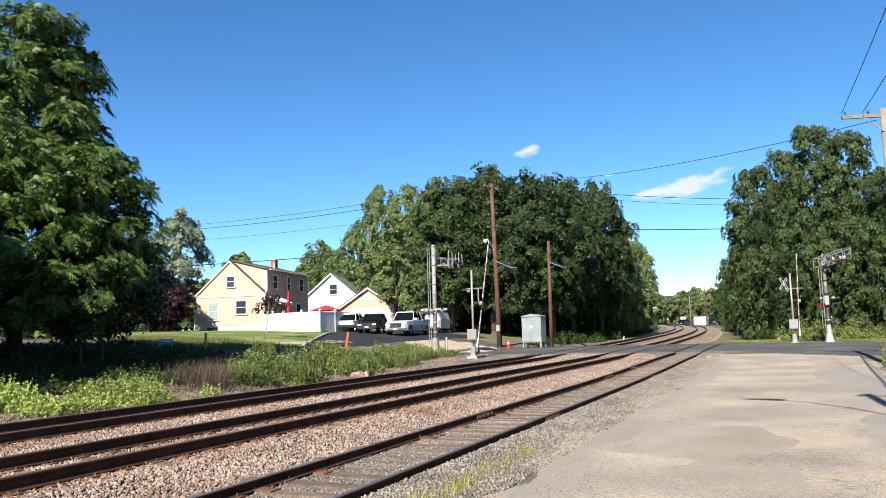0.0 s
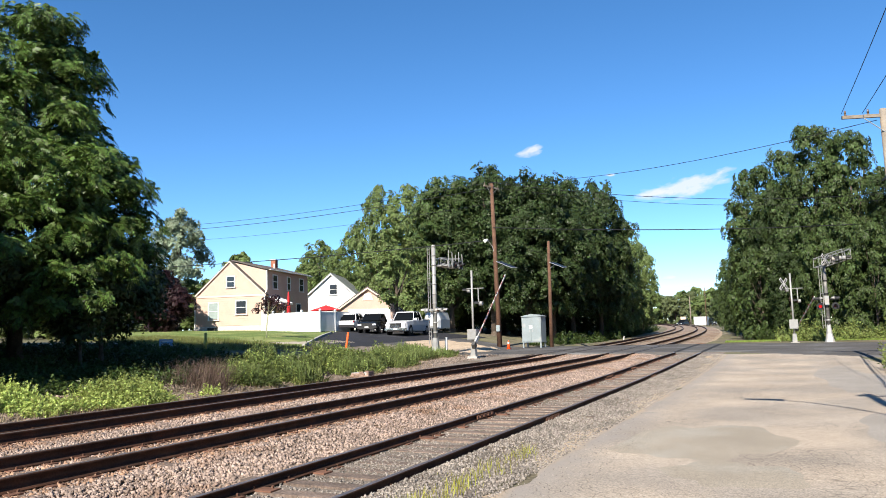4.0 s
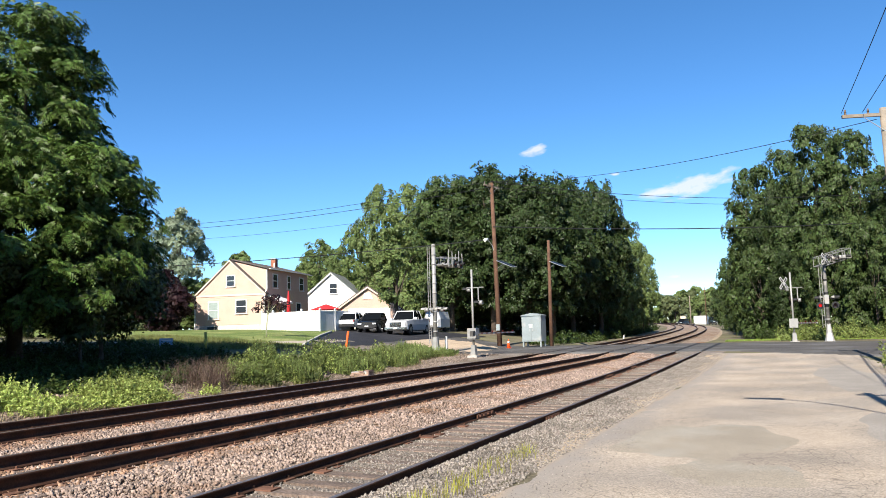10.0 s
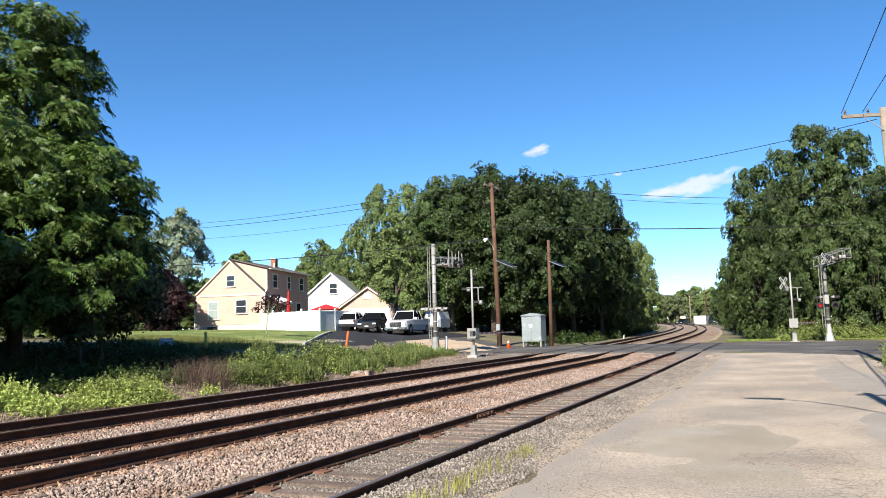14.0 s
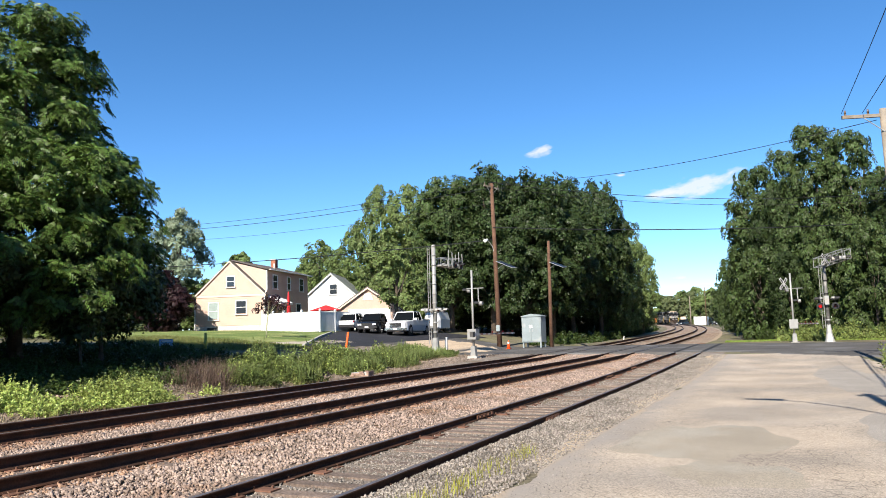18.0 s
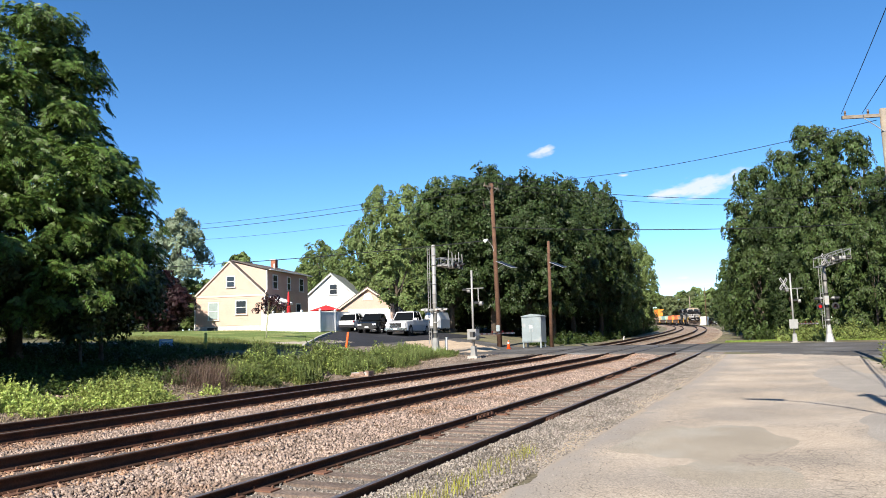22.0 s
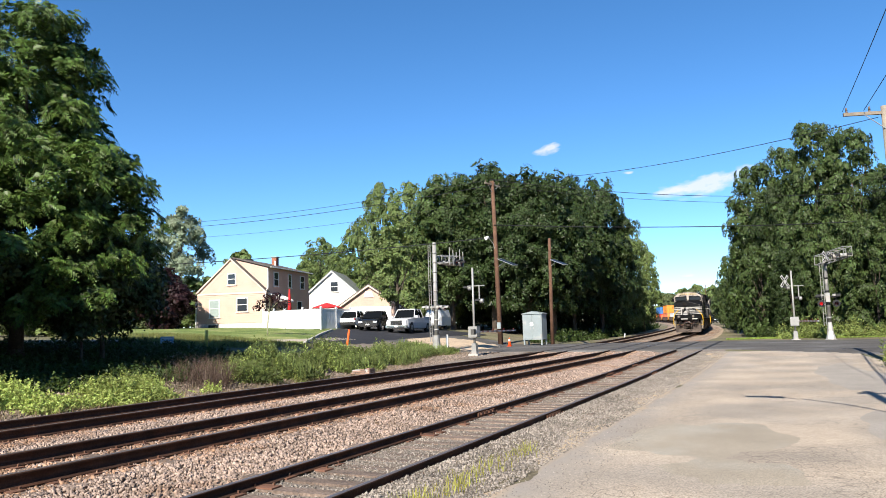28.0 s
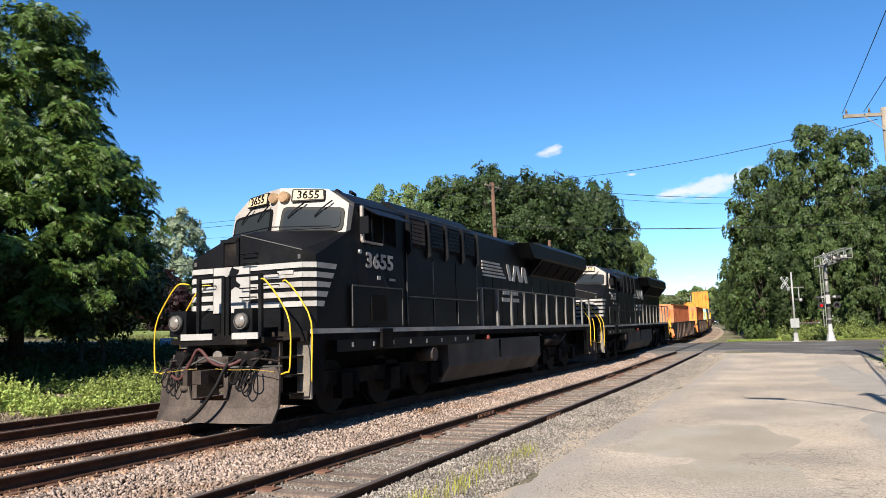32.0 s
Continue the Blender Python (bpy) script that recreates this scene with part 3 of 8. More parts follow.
def fern_sprays(centres, axes, size, rng, pairs=5, tuft=9):
    """Feathered leaves in tufts: from each twig end a ring of drooping ribs, with narrow hanging leaflets in pairs."""
    n = len(centres) * tuft
    c, out = np.repeat(centres, tuft, 0), np.repeat(axes, tuft, 0)
    c = c + rng.normal(0, 0.05, (n, 3))
    ring = rng.normal(size=(n, 3))
    ring = unit(ring - out * (ring * out).sum(1, keepdims=True))
    t = unit(ring + out * rng.uniform(0.1, 0.8, (n, 1)))
    side = unit(np.cross(t, out))
    s = size * rng.uniform(0.6, 1.2, (n, 1))
    up = np.array([0, 0, 1.0])
    vs = []
    for k in range(pairs):
        u = (k + 0.9) / pairs
        root = c + t * s * u - up * s * 0.5 * u * u
        reach = s * 0.40 * math.sin(math.pi * (0.28 + 0.58 * u))
        for sg in (-1, 1):
            tip = root + side * reach * sg * 0.8 + t * reach * 0.5 - up * reach * rng.uniform(0.25, 0.7, (n, 1))
            w = t * s * 0.085
            vs.append(np.stack([root - w, root + w, tip], 1))
    v = np.stack(vs, 1)
    return v.reshape(-1, 3), np.arange(v.shape[0] * v.shape[1] * 3).reshape(-1, 3)


def umbrella_leaves(centres, axes, radius, per, size, rng, droop=0.2):
    """Leaves in shallow drooping umbrellas, one at each twig end: pointed triangles laid outward like shingles."""
    n = len(centres) * per
    c, ax = np.repeat(centres, per, 0), np.repeat(axes, per, 0)
    rc = np.repeat(radius * rng.uniform(0.6, 1.3, (len(centres), 1)), per, 0)
    t = rng.normal(size=(n, 3))
    t = unit(t - ax * (t * ax).sum(1, keepdims=True))
    u = rng.uniform(0.02, 1, (n, 1)) ** 0.55
    up = np.array([0, 0, 1.0])
    p = c + t * rc * u - up * droop * rc * u * u + ax * rng.normal(0, 0.1, (n, 1)) * rc
    nrm = unit(ax + t * u * 0.5 + rng.normal(0, 0.42, (n, 3)))
    way = t + rng.normal(0, 0.5, (n, 3))
    way = unit(way - nrm * (way * nrm).sum(1, keepdims=True))
    b = np.cross(nrm, way)
    s = size * rng.uniform(0.6, 1.35, (n, 1))
    v = np.stack([p + way * s, p - way * s * 0.55 + b * s * 0.58, p - way * s * 0.55 - b * s * 0.58], 1)
    return v.reshape(-1, 3), np.arange(n * 3).reshape(n, 3)


def lobes(rng, n, half, height, base, shape=0.75, prof=None, big=(0.16, 0.3), apart=0.62):
    """Boughs' foliage masses: centres and radii inside a crown that is `half` wide (or as wide as the profile says) and reaches from base to height."""
    out, tries = [], 0
    while len(out) < n and tries < n * 30:
        tries += 1
        u = rng.uniform(0, 1)
        z = base + (height - base) * u
        w = float(np.interp(z, [p[0] for p in prof], [p[1] for p in prof])) if prof else half * (math.sin(math.pi * min(1, 0.12 + 0.83 * u)) ** shape)
        w *= rng.uniform(0.86, 1.08)
        a, d = rng.uniform(0, 6.283), rng.uniform(0.1, 1) ** 0.4
        r = min(rng.uniform(*big) * half, max(w * 0.8, 0.16 * half))
        k = max(0.0, d * (w - r * 0.75))
        x, y, z = math.cos(a) * k, math.sin(a) * k, z - r * 0.5 * u
        # boughs keep their distance, so that dark gaps stay between them
        if all((x - p[0]) ** 2 + (y - p[1]) ** 2 + (1.25 * (z - p[2])) ** 2 > (apart * (r + p[3])) ** 2 for p in out):
            out.append((x, y, z, r))
    return out


def twig_ends(rng, ls, n, flat=0.72, up_=0.6):
    """Places and axes of the twig ends on the outer skin of the lobes; those buried in another lobe are left out."""
    ls = np.array(ls)
    w = ls[:, 3] ** 2
    k = rng.choice(len(ls), n * 2, p=w / w.sum())
    d = unit(rng.normal(size=(n * 2, 3)) + np.array([0, 0, up_]))
    c = ls[k, :3] + d * ls[k, 3:4] * rng.uniform(0.8, 1.08, (n * 2, 1)) * np.array([1, 1, flat])
    deep = np.zeros(len(c), bool)
    for x, y, z, r in ls:
        deep |= (((c - np.array([x, y, z])) / np.array([1, 1, flat])) ** 2).sum(1) < (0.72 * r) ** 2
    c, d = c[~deep][:n], d[~deep][:n]
    out = c * np.array([1, 1, 0])
    return c, unit(d * 0.7 + unit(out) * 0.4 + np.array([0, 0, 0.3]) + rng.normal(0, 0.15, c.shape))


def inner_leaves(rng, ls, n, size):
    """The shaded leaves inside the lobes."""
    ls = np.array(ls)
    k = rng.choice(len(ls), n, p=ls[:, 3] ** 3 / (ls[:, 3] ** 3).sum())
    c = ls[k, :3] + unit(rng.normal(size=(n, 3))) * ls[k, 3:4] * rng.uniform(0.1, 0.62, (n, 1))
    return leaf_cards(c, unit(rng.normal(size=(n, 3)) + np.array([0, 0, 0.5])), size, rng, 0.9, True)


def joined(a, b):
    return np.concatenate([a[0], b[0]]), np.concatenate([a[1], b[1] + len(a[0])])


def trunk_mesh(rng, height, r, ls, limbs=9):
    bm = bmesh.new()
    pts = [(0.12 * r * math.sin(i * 1.7) * i, 0.12 * r * math.cos(i * 2.1) * i, -0.2 + (height + 0.2) * i / 6) for i in range(7)]
    tube(bm, pts, r, r * 0.25, 10)
    tube(bm, [(0, 0, -0.2), (0, 0, 0.4)], r * 1.5, r * 0.95, 10, False)
    for k in range(limbs):
        x, y, z, q = ls[int(rng.randint(len(ls)))]
        h = min(z * 0.62, height * 0.9) * rng.uniform(0.6, 1)
        i = h / (height + 0.2) * 6
        p0 = Vector((0.12 * r * math.sin(i * 1.7) * i, 0.12 * r * math.cos(i * 2.1) * i, h))
        p2 = Vector((x, y, z))
        tube(bm, [p0, p0.lerp(p2, 0.35) + Vector((0, 0, -0.2)), p0.lerp(p2, 0.7), p2], r * 0.38, r * 0.06, 6)
    return bm


def make_tree(name, m, seed, height, half, base, leaf, label, n=9000, size=0.16, count=34, trunk_r=0.25, sprays=False, shape=0.75, category="tree", group="", prof=None, clump=0.6, big=(0.16, 0.3)):
    rng = np.random.RandomState(seed)
    ls = lobes(rng, count, half, height - half * 0.1, base, shape, prof, big, 0.72 if sprays else 0.62)
    t = thing(name, m, label, category, group)
    part("trunk", trunk_mesh(rng, height * 0.72, trunk_r, ls), BARK, t)
    if sprays:
        c, ax = twig_ends(rng, ls, n, 0.6, 0.8)
        skin = fern_sprays(c, ax, size, rng)
    else:
        per = 54
        c, ax = twig_ends(rng, ls, n // per)
        skin = umbrella_leaves(c, ax, clump, per, size, rng)
    v, f = joined(skin, inner_leaves(rng, ls, max(400, n * 16 if sprays else n // 5), size * (0.3 if sprays else 2.2)))
    part("crown", raw_mesh("crown", v, f, leaf), None, t)
    return t


def on_ground(x, y, turn=0.0, up=0.0):
    return pose(x, y, ground_z(x, y) + up, 0, 0, turn)


# the tall tree beside the track, and its neighbours
WALNUT_PROFILE = ((1.4, 3.2), (2.4, 5.0), (4.0, 5.3), (5.4, 5.0), (6.6, 4.7), (7.5, 4.5), (8.1, 3.0), (9.4, 2.9), (11.0, 3.1), (12.2, 2.7), (12.8, 1.6))
make_tree("walnut_tree", on_ground(-25.0, 17.4), 11, 13.2, 4.6, 1.6, LEAF_WALNUT, "tall leafy walnut tree with feathered green leaves", n=4300, size=0.35, count=180, trunk_r=0.26, sprays=True, prof=WALNUT_PROFILE, big=(0.13, 0.24))
make_tree("walnut_tree", on_ground(-29.6, 13.0), 17, 12.4, 4.6, 2.6, LEAF_WALNUT, "tall leafy walnut tree with feathered green leaves", n=3300, size=0.4, count=120, trunk_r=0.3, sprays=True, shape=0.5, big=(0.16, 0.3))
make_tree("sapling", on_ground(-21.9, 17.6), 12, 4.6, 2.0, 1.5, LEAF_DARK, "dark leafy sapling under the walnut tree", n=14000, size=0.1, count=18, trunk_r=0.06)
for x_, y_, s_ in ((-23.6, 14.4, 8), (-26.4, 15.2, 9), (-22.8, 19.2, 10)):
    make_tree("sapling", on_ground(x_, y_), s_, 4.8, 2.3, 1.5, LEAF_DARK, "dark leafy sapling under the walnut tree", n=12000, size=0.1, count=22, trunk_r=0.09)


# unseen trees added left of the view, to shade the walnut's foot
for x_, y_, h_, w_, s_ in ((-23.6, 0.5, 13.5, 4.4, 14), (-25.2, 8.2, 10.8, 4.6, 19), (-22.3, 6.8, 10.4, 3.4, 20), (-21.0, 6.2, 10.6, 2.3, 26), (-30.5, 6.0, 12.5, 4.6, 15), (-38.0, 9.0, 9.0, 4.6, 16)):
    make_tree("shade_tree", on_ground(x_, y_), s_, h_, w_, 0.8, LEAF_DARK, "dense dark broadleaf tree added out of view for shade", n=40000, size=0.2, count=70, trunk_r=0.25)

PLANTED = set()


def planted(models, rows, turn=37):
    """Copies of the model trees, each with its own height and breadth: (model, x, y, top, half)."""
    for i, (k, x, y, top, half) in enumerate(rows):
        ob, h0, w0 = models[k]
        g = ground_z(x, y)
        m = pose(x, y, g, 0, 0, turn * (i + 1) * 1.7) @ Matrix.Diagonal((half / w0, half / w0, (top - g) / h0, 1))
        if ob.name not in PLANTED:
            PLANTED.add(ob.name)
            ob.matrix_world = m
        else:
            copy_thing(ob, m)


WOODS = "woods beyond the crossing"
WOODS_LABEL = "dense green broadleaf tree at the edge of the woods"
maple = (make_tree("maple_tree", Matrix(), 21, 17, 6, 3.4, LEAF_MAPLE, WOODS_LABEL, n=46000, size=0.135, count=90, trunk_r=0.35, group=WOODS, shape=0.5), 15.6, 6)
oak = (make_tree("oak_tree", Matrix(), 22, 17, 6, 3.0, LEAF_DARK, WOODS_LABEL, n=46000, size=0.135, count=90, trunk_r=0.35, group=WOODS, shape=0.5), 15.6, 6)
ash = (make_tree("ash_tree", Matrix(), 23, 17, 6, 1.2, LEAF_LIGHT, "pale green broadleaf tree beside the driveway", n=36000, size=0.12, count=70, clump=0.5, trunk_r=0.3, group=WOODS, shape=0.55), 15.8, 6)
# dark leaf here paints in the understorey's shade; the roadside scrub keeps maple leaf
low = (make_tree("young_tree", Matrix(), 24, 9, 4.5, 0.3, LEAF_DARK, "bushy young tree at the edge of the woods", n=20000, size=0.11, count=50, trunk_r=0.14, clump=0.42, group=WOODS, shape=0.45), 9, 4.5)
planted((maple, oak, ash, low), (
    (2, -63.5, 92.0, 15.2, 4.6), (2, -58.6, 90.0, 16.2, 4.6), (2, -53.6, 87.5, 19.6, 5.2), (2, -48.8, 85.5, 25.0, 6.2), (2, -43.2, 83.0, 23.8, 6.6), (2, -37.2, 75.5, 19.0, 6.0), (2, -34.0, 72.0, 15.0, 5.0), (0, -31.6, 69.7, 16.9, 5.4), (1, -27.2, 70.4, 17.6, 5.8), (1, -23.9, 71.7, 15.8, 5.6),
    (1, -22.6, 75.8, 16.0, 5.4), (1, -22.4, 82.9, 16.8, 5.4), (1, -20.8, 90.1, 17.6, 5.2), (2, -20.2, 98.4, 17.4, 4.9), (2, -19.9, 106.0, 18.0, 4.5), (2, -20.3, 116.0, 17.0, 4.4),
    (3, -31.0, 76.5, 8.0, 3.6), (3, -26.6, 76.5, 7.6, 3.6), (3, -24.6, 79.4, 7.0, 3.2), (3, -24.6, 85.8, 7.0, 3.2), (3, -24.4, 92.4, 7.0, 3.2), (3, -35.0, 79.0, 8.0, 4.0),
    (3, -24.2, 99.4, 7.0, 3.2), (3, -23.8, 107.0, 7.0, 3.0), (3, -22.0, 111.0, 5.4, 2.4), (3, -23.0, 124.0, 6.4, 3.0), (3, -26.5, 136.0, 6.5, 3.2),
    (3, -33.0, 88.0, 9.0, 4.5), (3, -27.5, 86.0, 9.0, 4.5), (3, -39.0, 90.0, 9.0, 4.5), (3, -30.0, 95.0, 9.0, 4.5), (3, -45.0, 94.0, 9.0, 4.5), (0, -29.0, 78.0, 17.5, 5.5), (1, -34.0, 80.0, 17.0, 5.5), (0, -27.0, 90.0, 17.0, 5.5), (1, -28.0, 102.0, 16.5, 5.5), (0, -29.0, 116.0, 15.0, 5.5), (1, -30.0, 132.0, 13.5, 5.0), (0, -35.0, 148.0, 13.0, 5.0)))

GROVE = "woods on the roadside"
locust = (make_tree("locust_tree", Matrix(), 31, 19, 6, 0.6, LEAF_MAPLE, "tall green tree in the roadside woods", n=46000, size=0.135, count=100, trunk_r=0.35, group=GROVE, shape=0.45), 19.0, 6)
elm = (make_tree("elm_tree", Matrix(), 32, 19, 6, 0.5, LEAF_DARK, "dense dark green roadside tree", n=46000, size=0.135, count=100, trunk_r=0.35, group=GROVE, shape=0.45), 19.0, 6)
scrub = (make_tree("young_tree", Matrix(), 33, 9, 4.2, 0.2, LEAF_MAPLE, "bright bushy young tree beside the road", n=20000, size=0.11, count=50, trunk_r=0.14, clump=0.42, group=GROVE, shape=0.45), 9, 4.2)
planted((locust, elm, scrub), (
    (1, -3.2, 96.0, 15.0, 3.6), (0, -2.4, 90.0, 20.0, 4.6), (1, 0.0, 84.5, 20.6, 5.4), (0, 3.4, 83.0, 21.2, 6.0), (0, 6.4, 81.0, 19.6, 5.6), (1, 9.4, 78.0, 20.1, 6.0), (0, 11.6, 70.0, 17.5, 5.6),
    (2, -2.2, 78.0, 9.4, 3.2), (1, 0.2, 74.0, 10.4, 3.6), (2, 3.0, 72.0, 9.6, 3.6), (2, 6.4, 67.6, 9.4, 3.6), (1, 9.6, 62.0, 10.5, 3.6), (2, 11.5, 55.0, 9.0, 3.4), (1, 15.0, 58.0, 15.0, 5.0), (1, 8.0, 92.0, 19.0, 6.0), (0, 0.6, 91.0, 20.6, 5.6), (1, -1.6, 86.0, 17.0, 4.4),
    (1, -6.6, 112.0, 12.6, 3.0), (2, -5.0, 101.0, 9.0, 2.8), (0, -8.6, 128.0, 12.0, 2.7), (2, -7.4, 119.0, 8.0, 2.6), (1, -8.8, 150.0, 10.5, 3.6), (0, -13.0, 176.0, 10.8, 4.0), (1, 0.0, 108.0, 16.0, 5.0), (0, 2.0, 126.0, 14.0, 6.0)))

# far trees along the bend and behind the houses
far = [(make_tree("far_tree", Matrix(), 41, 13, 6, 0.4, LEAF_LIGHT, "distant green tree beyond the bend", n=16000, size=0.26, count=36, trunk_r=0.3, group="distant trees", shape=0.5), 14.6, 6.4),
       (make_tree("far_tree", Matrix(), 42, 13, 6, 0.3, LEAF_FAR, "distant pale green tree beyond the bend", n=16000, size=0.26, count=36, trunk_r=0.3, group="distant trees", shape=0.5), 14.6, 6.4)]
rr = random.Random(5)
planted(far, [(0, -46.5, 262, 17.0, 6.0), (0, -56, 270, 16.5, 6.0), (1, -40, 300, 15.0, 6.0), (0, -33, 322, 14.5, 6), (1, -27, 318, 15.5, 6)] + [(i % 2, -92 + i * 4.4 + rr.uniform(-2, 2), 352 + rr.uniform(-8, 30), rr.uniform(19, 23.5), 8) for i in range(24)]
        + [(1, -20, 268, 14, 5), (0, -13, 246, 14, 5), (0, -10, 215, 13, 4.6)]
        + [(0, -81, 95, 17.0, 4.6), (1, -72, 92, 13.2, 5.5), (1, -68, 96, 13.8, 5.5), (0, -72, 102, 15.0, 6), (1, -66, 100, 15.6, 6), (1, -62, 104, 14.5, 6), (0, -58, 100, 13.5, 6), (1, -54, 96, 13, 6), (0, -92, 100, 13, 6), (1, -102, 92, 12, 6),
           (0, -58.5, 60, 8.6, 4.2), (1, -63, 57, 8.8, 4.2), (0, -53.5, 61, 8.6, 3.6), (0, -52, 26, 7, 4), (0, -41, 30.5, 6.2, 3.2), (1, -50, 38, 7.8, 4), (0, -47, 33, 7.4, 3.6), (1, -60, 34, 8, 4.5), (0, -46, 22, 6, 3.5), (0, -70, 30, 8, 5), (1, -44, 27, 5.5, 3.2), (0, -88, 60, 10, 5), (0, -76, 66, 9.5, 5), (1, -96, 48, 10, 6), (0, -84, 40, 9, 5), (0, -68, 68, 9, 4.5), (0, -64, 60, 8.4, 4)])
# unseen trees added beside and behind the camera, which close the place
planted((locust, elm), [(i % 2, 13.5 + rr.uniform(-1, 2), -46 + i * 9.5, rr.uniform(14, 17), 5.2) for i in range(10)] + [(i % 2, -40 + i * 9, -62 + rr.uniform(-4, 4), rr.uniform(13, 16), 5.5) for i in range(6)])
make_tree("ash_tree", on_ground(-32.0, 58.6), 25, 10, 3.0, 2.9, LEAF_LIGHT, "pale green broadleaf tree beside the driveway", n=16000, size=0.115, count=40, trunk_r=0.2, clump=0.45, shape=0.5)
make_tree("willow_tree", on_ground(-59.5, 60), 51, 13.8, 4.4, 3.0, LEAF_WILLOW, "thin pale grey-green tree behind the house", n=11000, size=0.15, count=30, trunk_r=0.25)
make_tree("plum_tree", on_ground(-49.2, 47.6), 52, 5.6, 2.8, 0.3, LEAF_PURPLE, "dark purple-leaved ornamental tree beside the house", n=8000, size=0.15, count=30, trunk_r=0.15)
make_tree("plum_tree", on_ground(-51.6, 50.0), 53, 5.6, 2.4, 0.3, LEAF_PURPLE, "dark purple-leaved ornamental tree beside the house", n=8000, size=0.15, count=30, trunk_r=0.15)


# ---------------------------------------------------------------- weeds and grass
WEED = leaf_mat("weed_leaf", (0.32, 0.385, 0.11), 0.45, 0.3, 0.35)
WEED_MID = leaf_mat("tall_weed_leaf", (0.117, 0.15, 0.045), 0.5, 0.3, 0.4)
WEED_DRY = leaf_mat("dry_grass", (0.243, 0.186, 0.105), 0.3, 0.3)
BRACKEN = leaf_mat("brown_dead_grass", (0.135, 0.094, 0.072), 0.3, 0.3)


def blades(rng, x, y, z, height, width, lean=0.35):
    n = len(x)
    a = rng.uniform(0, 6.283, n)
    h = height * rng.uniform(0.5, 1.2, n)
    l = h * lean * rng.uniform(0, 1.2, n)
    w = width * rng.uniform(0.6, 1.3, n)
    dx, dy = np.cos(a), np.sin(a)
    p0 = np.stack([x - dy * w, y + dx * w, z], 1)
    p1 = np.stack([x + dy * w, y - dx * w, z], 1)
    m0 = np.stack([x + dx * l * 0.35 - dy * w * 0.8, y + dy * l * 0.35 + dx * w * 0.8, z + h * 0.6], 1)
    m1 = np.stack([x + dx * l * 0.35 + dy * w * 0.8, y + dy * l * 0.35 - dx * w * 0.8, z + h * 0.6], 1)
    t = np.stack([x + dx * l, y + dy * l, z + h], 1)
    v = np.stack([p0, p1, m1, m0, t], 1).reshape(-1, 3)
    b = (np.arange(n) * 5)[:, None]
    f = np.concatenate([b + np.array([[0, 1, 2]]), b + np.array([[0, 2, 3]]), b + np.array([[3, 2, 4]])])
    return v, f


def weed_clump(rng, x, y, height, n):
    """A few leafy stems: leaves spread along each, shorter towards the tip."""
    z0 = ground_z(x, y)
    k = rng.randint(0, 5, n)
    sx, sy, sh = rng.normal(0, 0.15, 5), rng.normal(0, 0.15, 5), rng.uniform(0.55, 1.15, 5)
    u = rng.uniform(0.04, 1, n) ** 0.8
    w = 0.085 * (1.1 - u)
    c = np.stack([x + sx[k] * (0.7 + 0.6 * u) + rng.normal(0, 1, n) * w, y + sy[k] * (0.7 + 0.6 * u) + rng.normal(0, 1, n) * w, z0 + height * u * sh[k]], 1)
    nr = rng.normal(size=(n, 3)) + np.array([0, 0, 0.6])
    return c, nr / np.linalg.norm(nr, axis=1, keepdims=True)


def weeds(name, spots, leaf, size, per, label, seed, long=1.3):
    rng = np.random.RandomState(seed)
    cs, ns = zip(*[weed_clump(rng, x, y, h, per) for x, y, h in spots])
    v, f = leaf_cards(np.concatenate(cs), np.concatenate(ns), size, rng, long, True)
    return tagged(new(name, raw_mesh(name, v, f, leaf)), label, "weeds", kind="stuff")


rr = random.Random(8)
BUSH_LEAF = leaf_mat("bush_leaf", (0.17, 0.21, 0.06), 0.45, 0.3, 0.35)
# the shade under the trees is put into this leaf colour
SHADE_LEAF = leaf_mat("shaded_undergrowth_leaf", (0.041, 0.065, 0.016), 0.45, 0.15)


def verge(y):
    return -16.75 - 0.3 * math.sin(y * 0.7) - 0.25 * math.sin(y * 1.9) - 0.5 * smooth(26, 42, y) * 6 + 0.35 * smooth(13, 9, y)


def band(n, y0, y1):
    """Spots for weeds: a tall uneven front along the verge, thin low growth behind it."""
    out = []
    while len(out) < n:
        y = rr.uniform(y0, y1)
        tall_here = 0.58 + 0.42 * smooth(12, 27, y) - 0.35 * smooth(31, 42, y)
        d = rr.random() ** 1.3 * (1.6 + 0.5 * smooth(18, 24, y))
        lump = noise.noise(Vector((y * 0.55, d * 0.6, 1.7)))
        if lump < -0.06 or 18.2 < y < 20.6 and d < 1.6 and rr.random() < 0.8:
            continue
        out.append((verge(y) - d, y, 0.85 * tall_here * (0.45 + 1.4 * lump + 0.5 * rr.random()) * min(1, 0.45 + d)))
    return out


weeds("weeds", band(720, 8, 18.6), WEED, 0.034, 150, "bright green weeds along the railway verge", 61)
weeds("tall_weeds", band(1000, 20, 43), WEED_MID, 0.033, 170, "tall rank green weeds along the railway verge", 65, 2.1)
weeds("yellow_weeds", band(260, 20, 40), WEED, 0.034, 90, "pale yellow-green weeds between the taller ones", 68)
weeds("low_growth", [(verge(y) - 1.7 - rr.random() * 11, y, rr.uniform(0.1, 0.42)) for y in [rr.uniform(8, 26) for i in range(2300)]], SHADE_LEAF, 0.055, 46, "low growth under the trees, coloured dark as if shaded", 63)
g_ = np.random.RandomState(64)


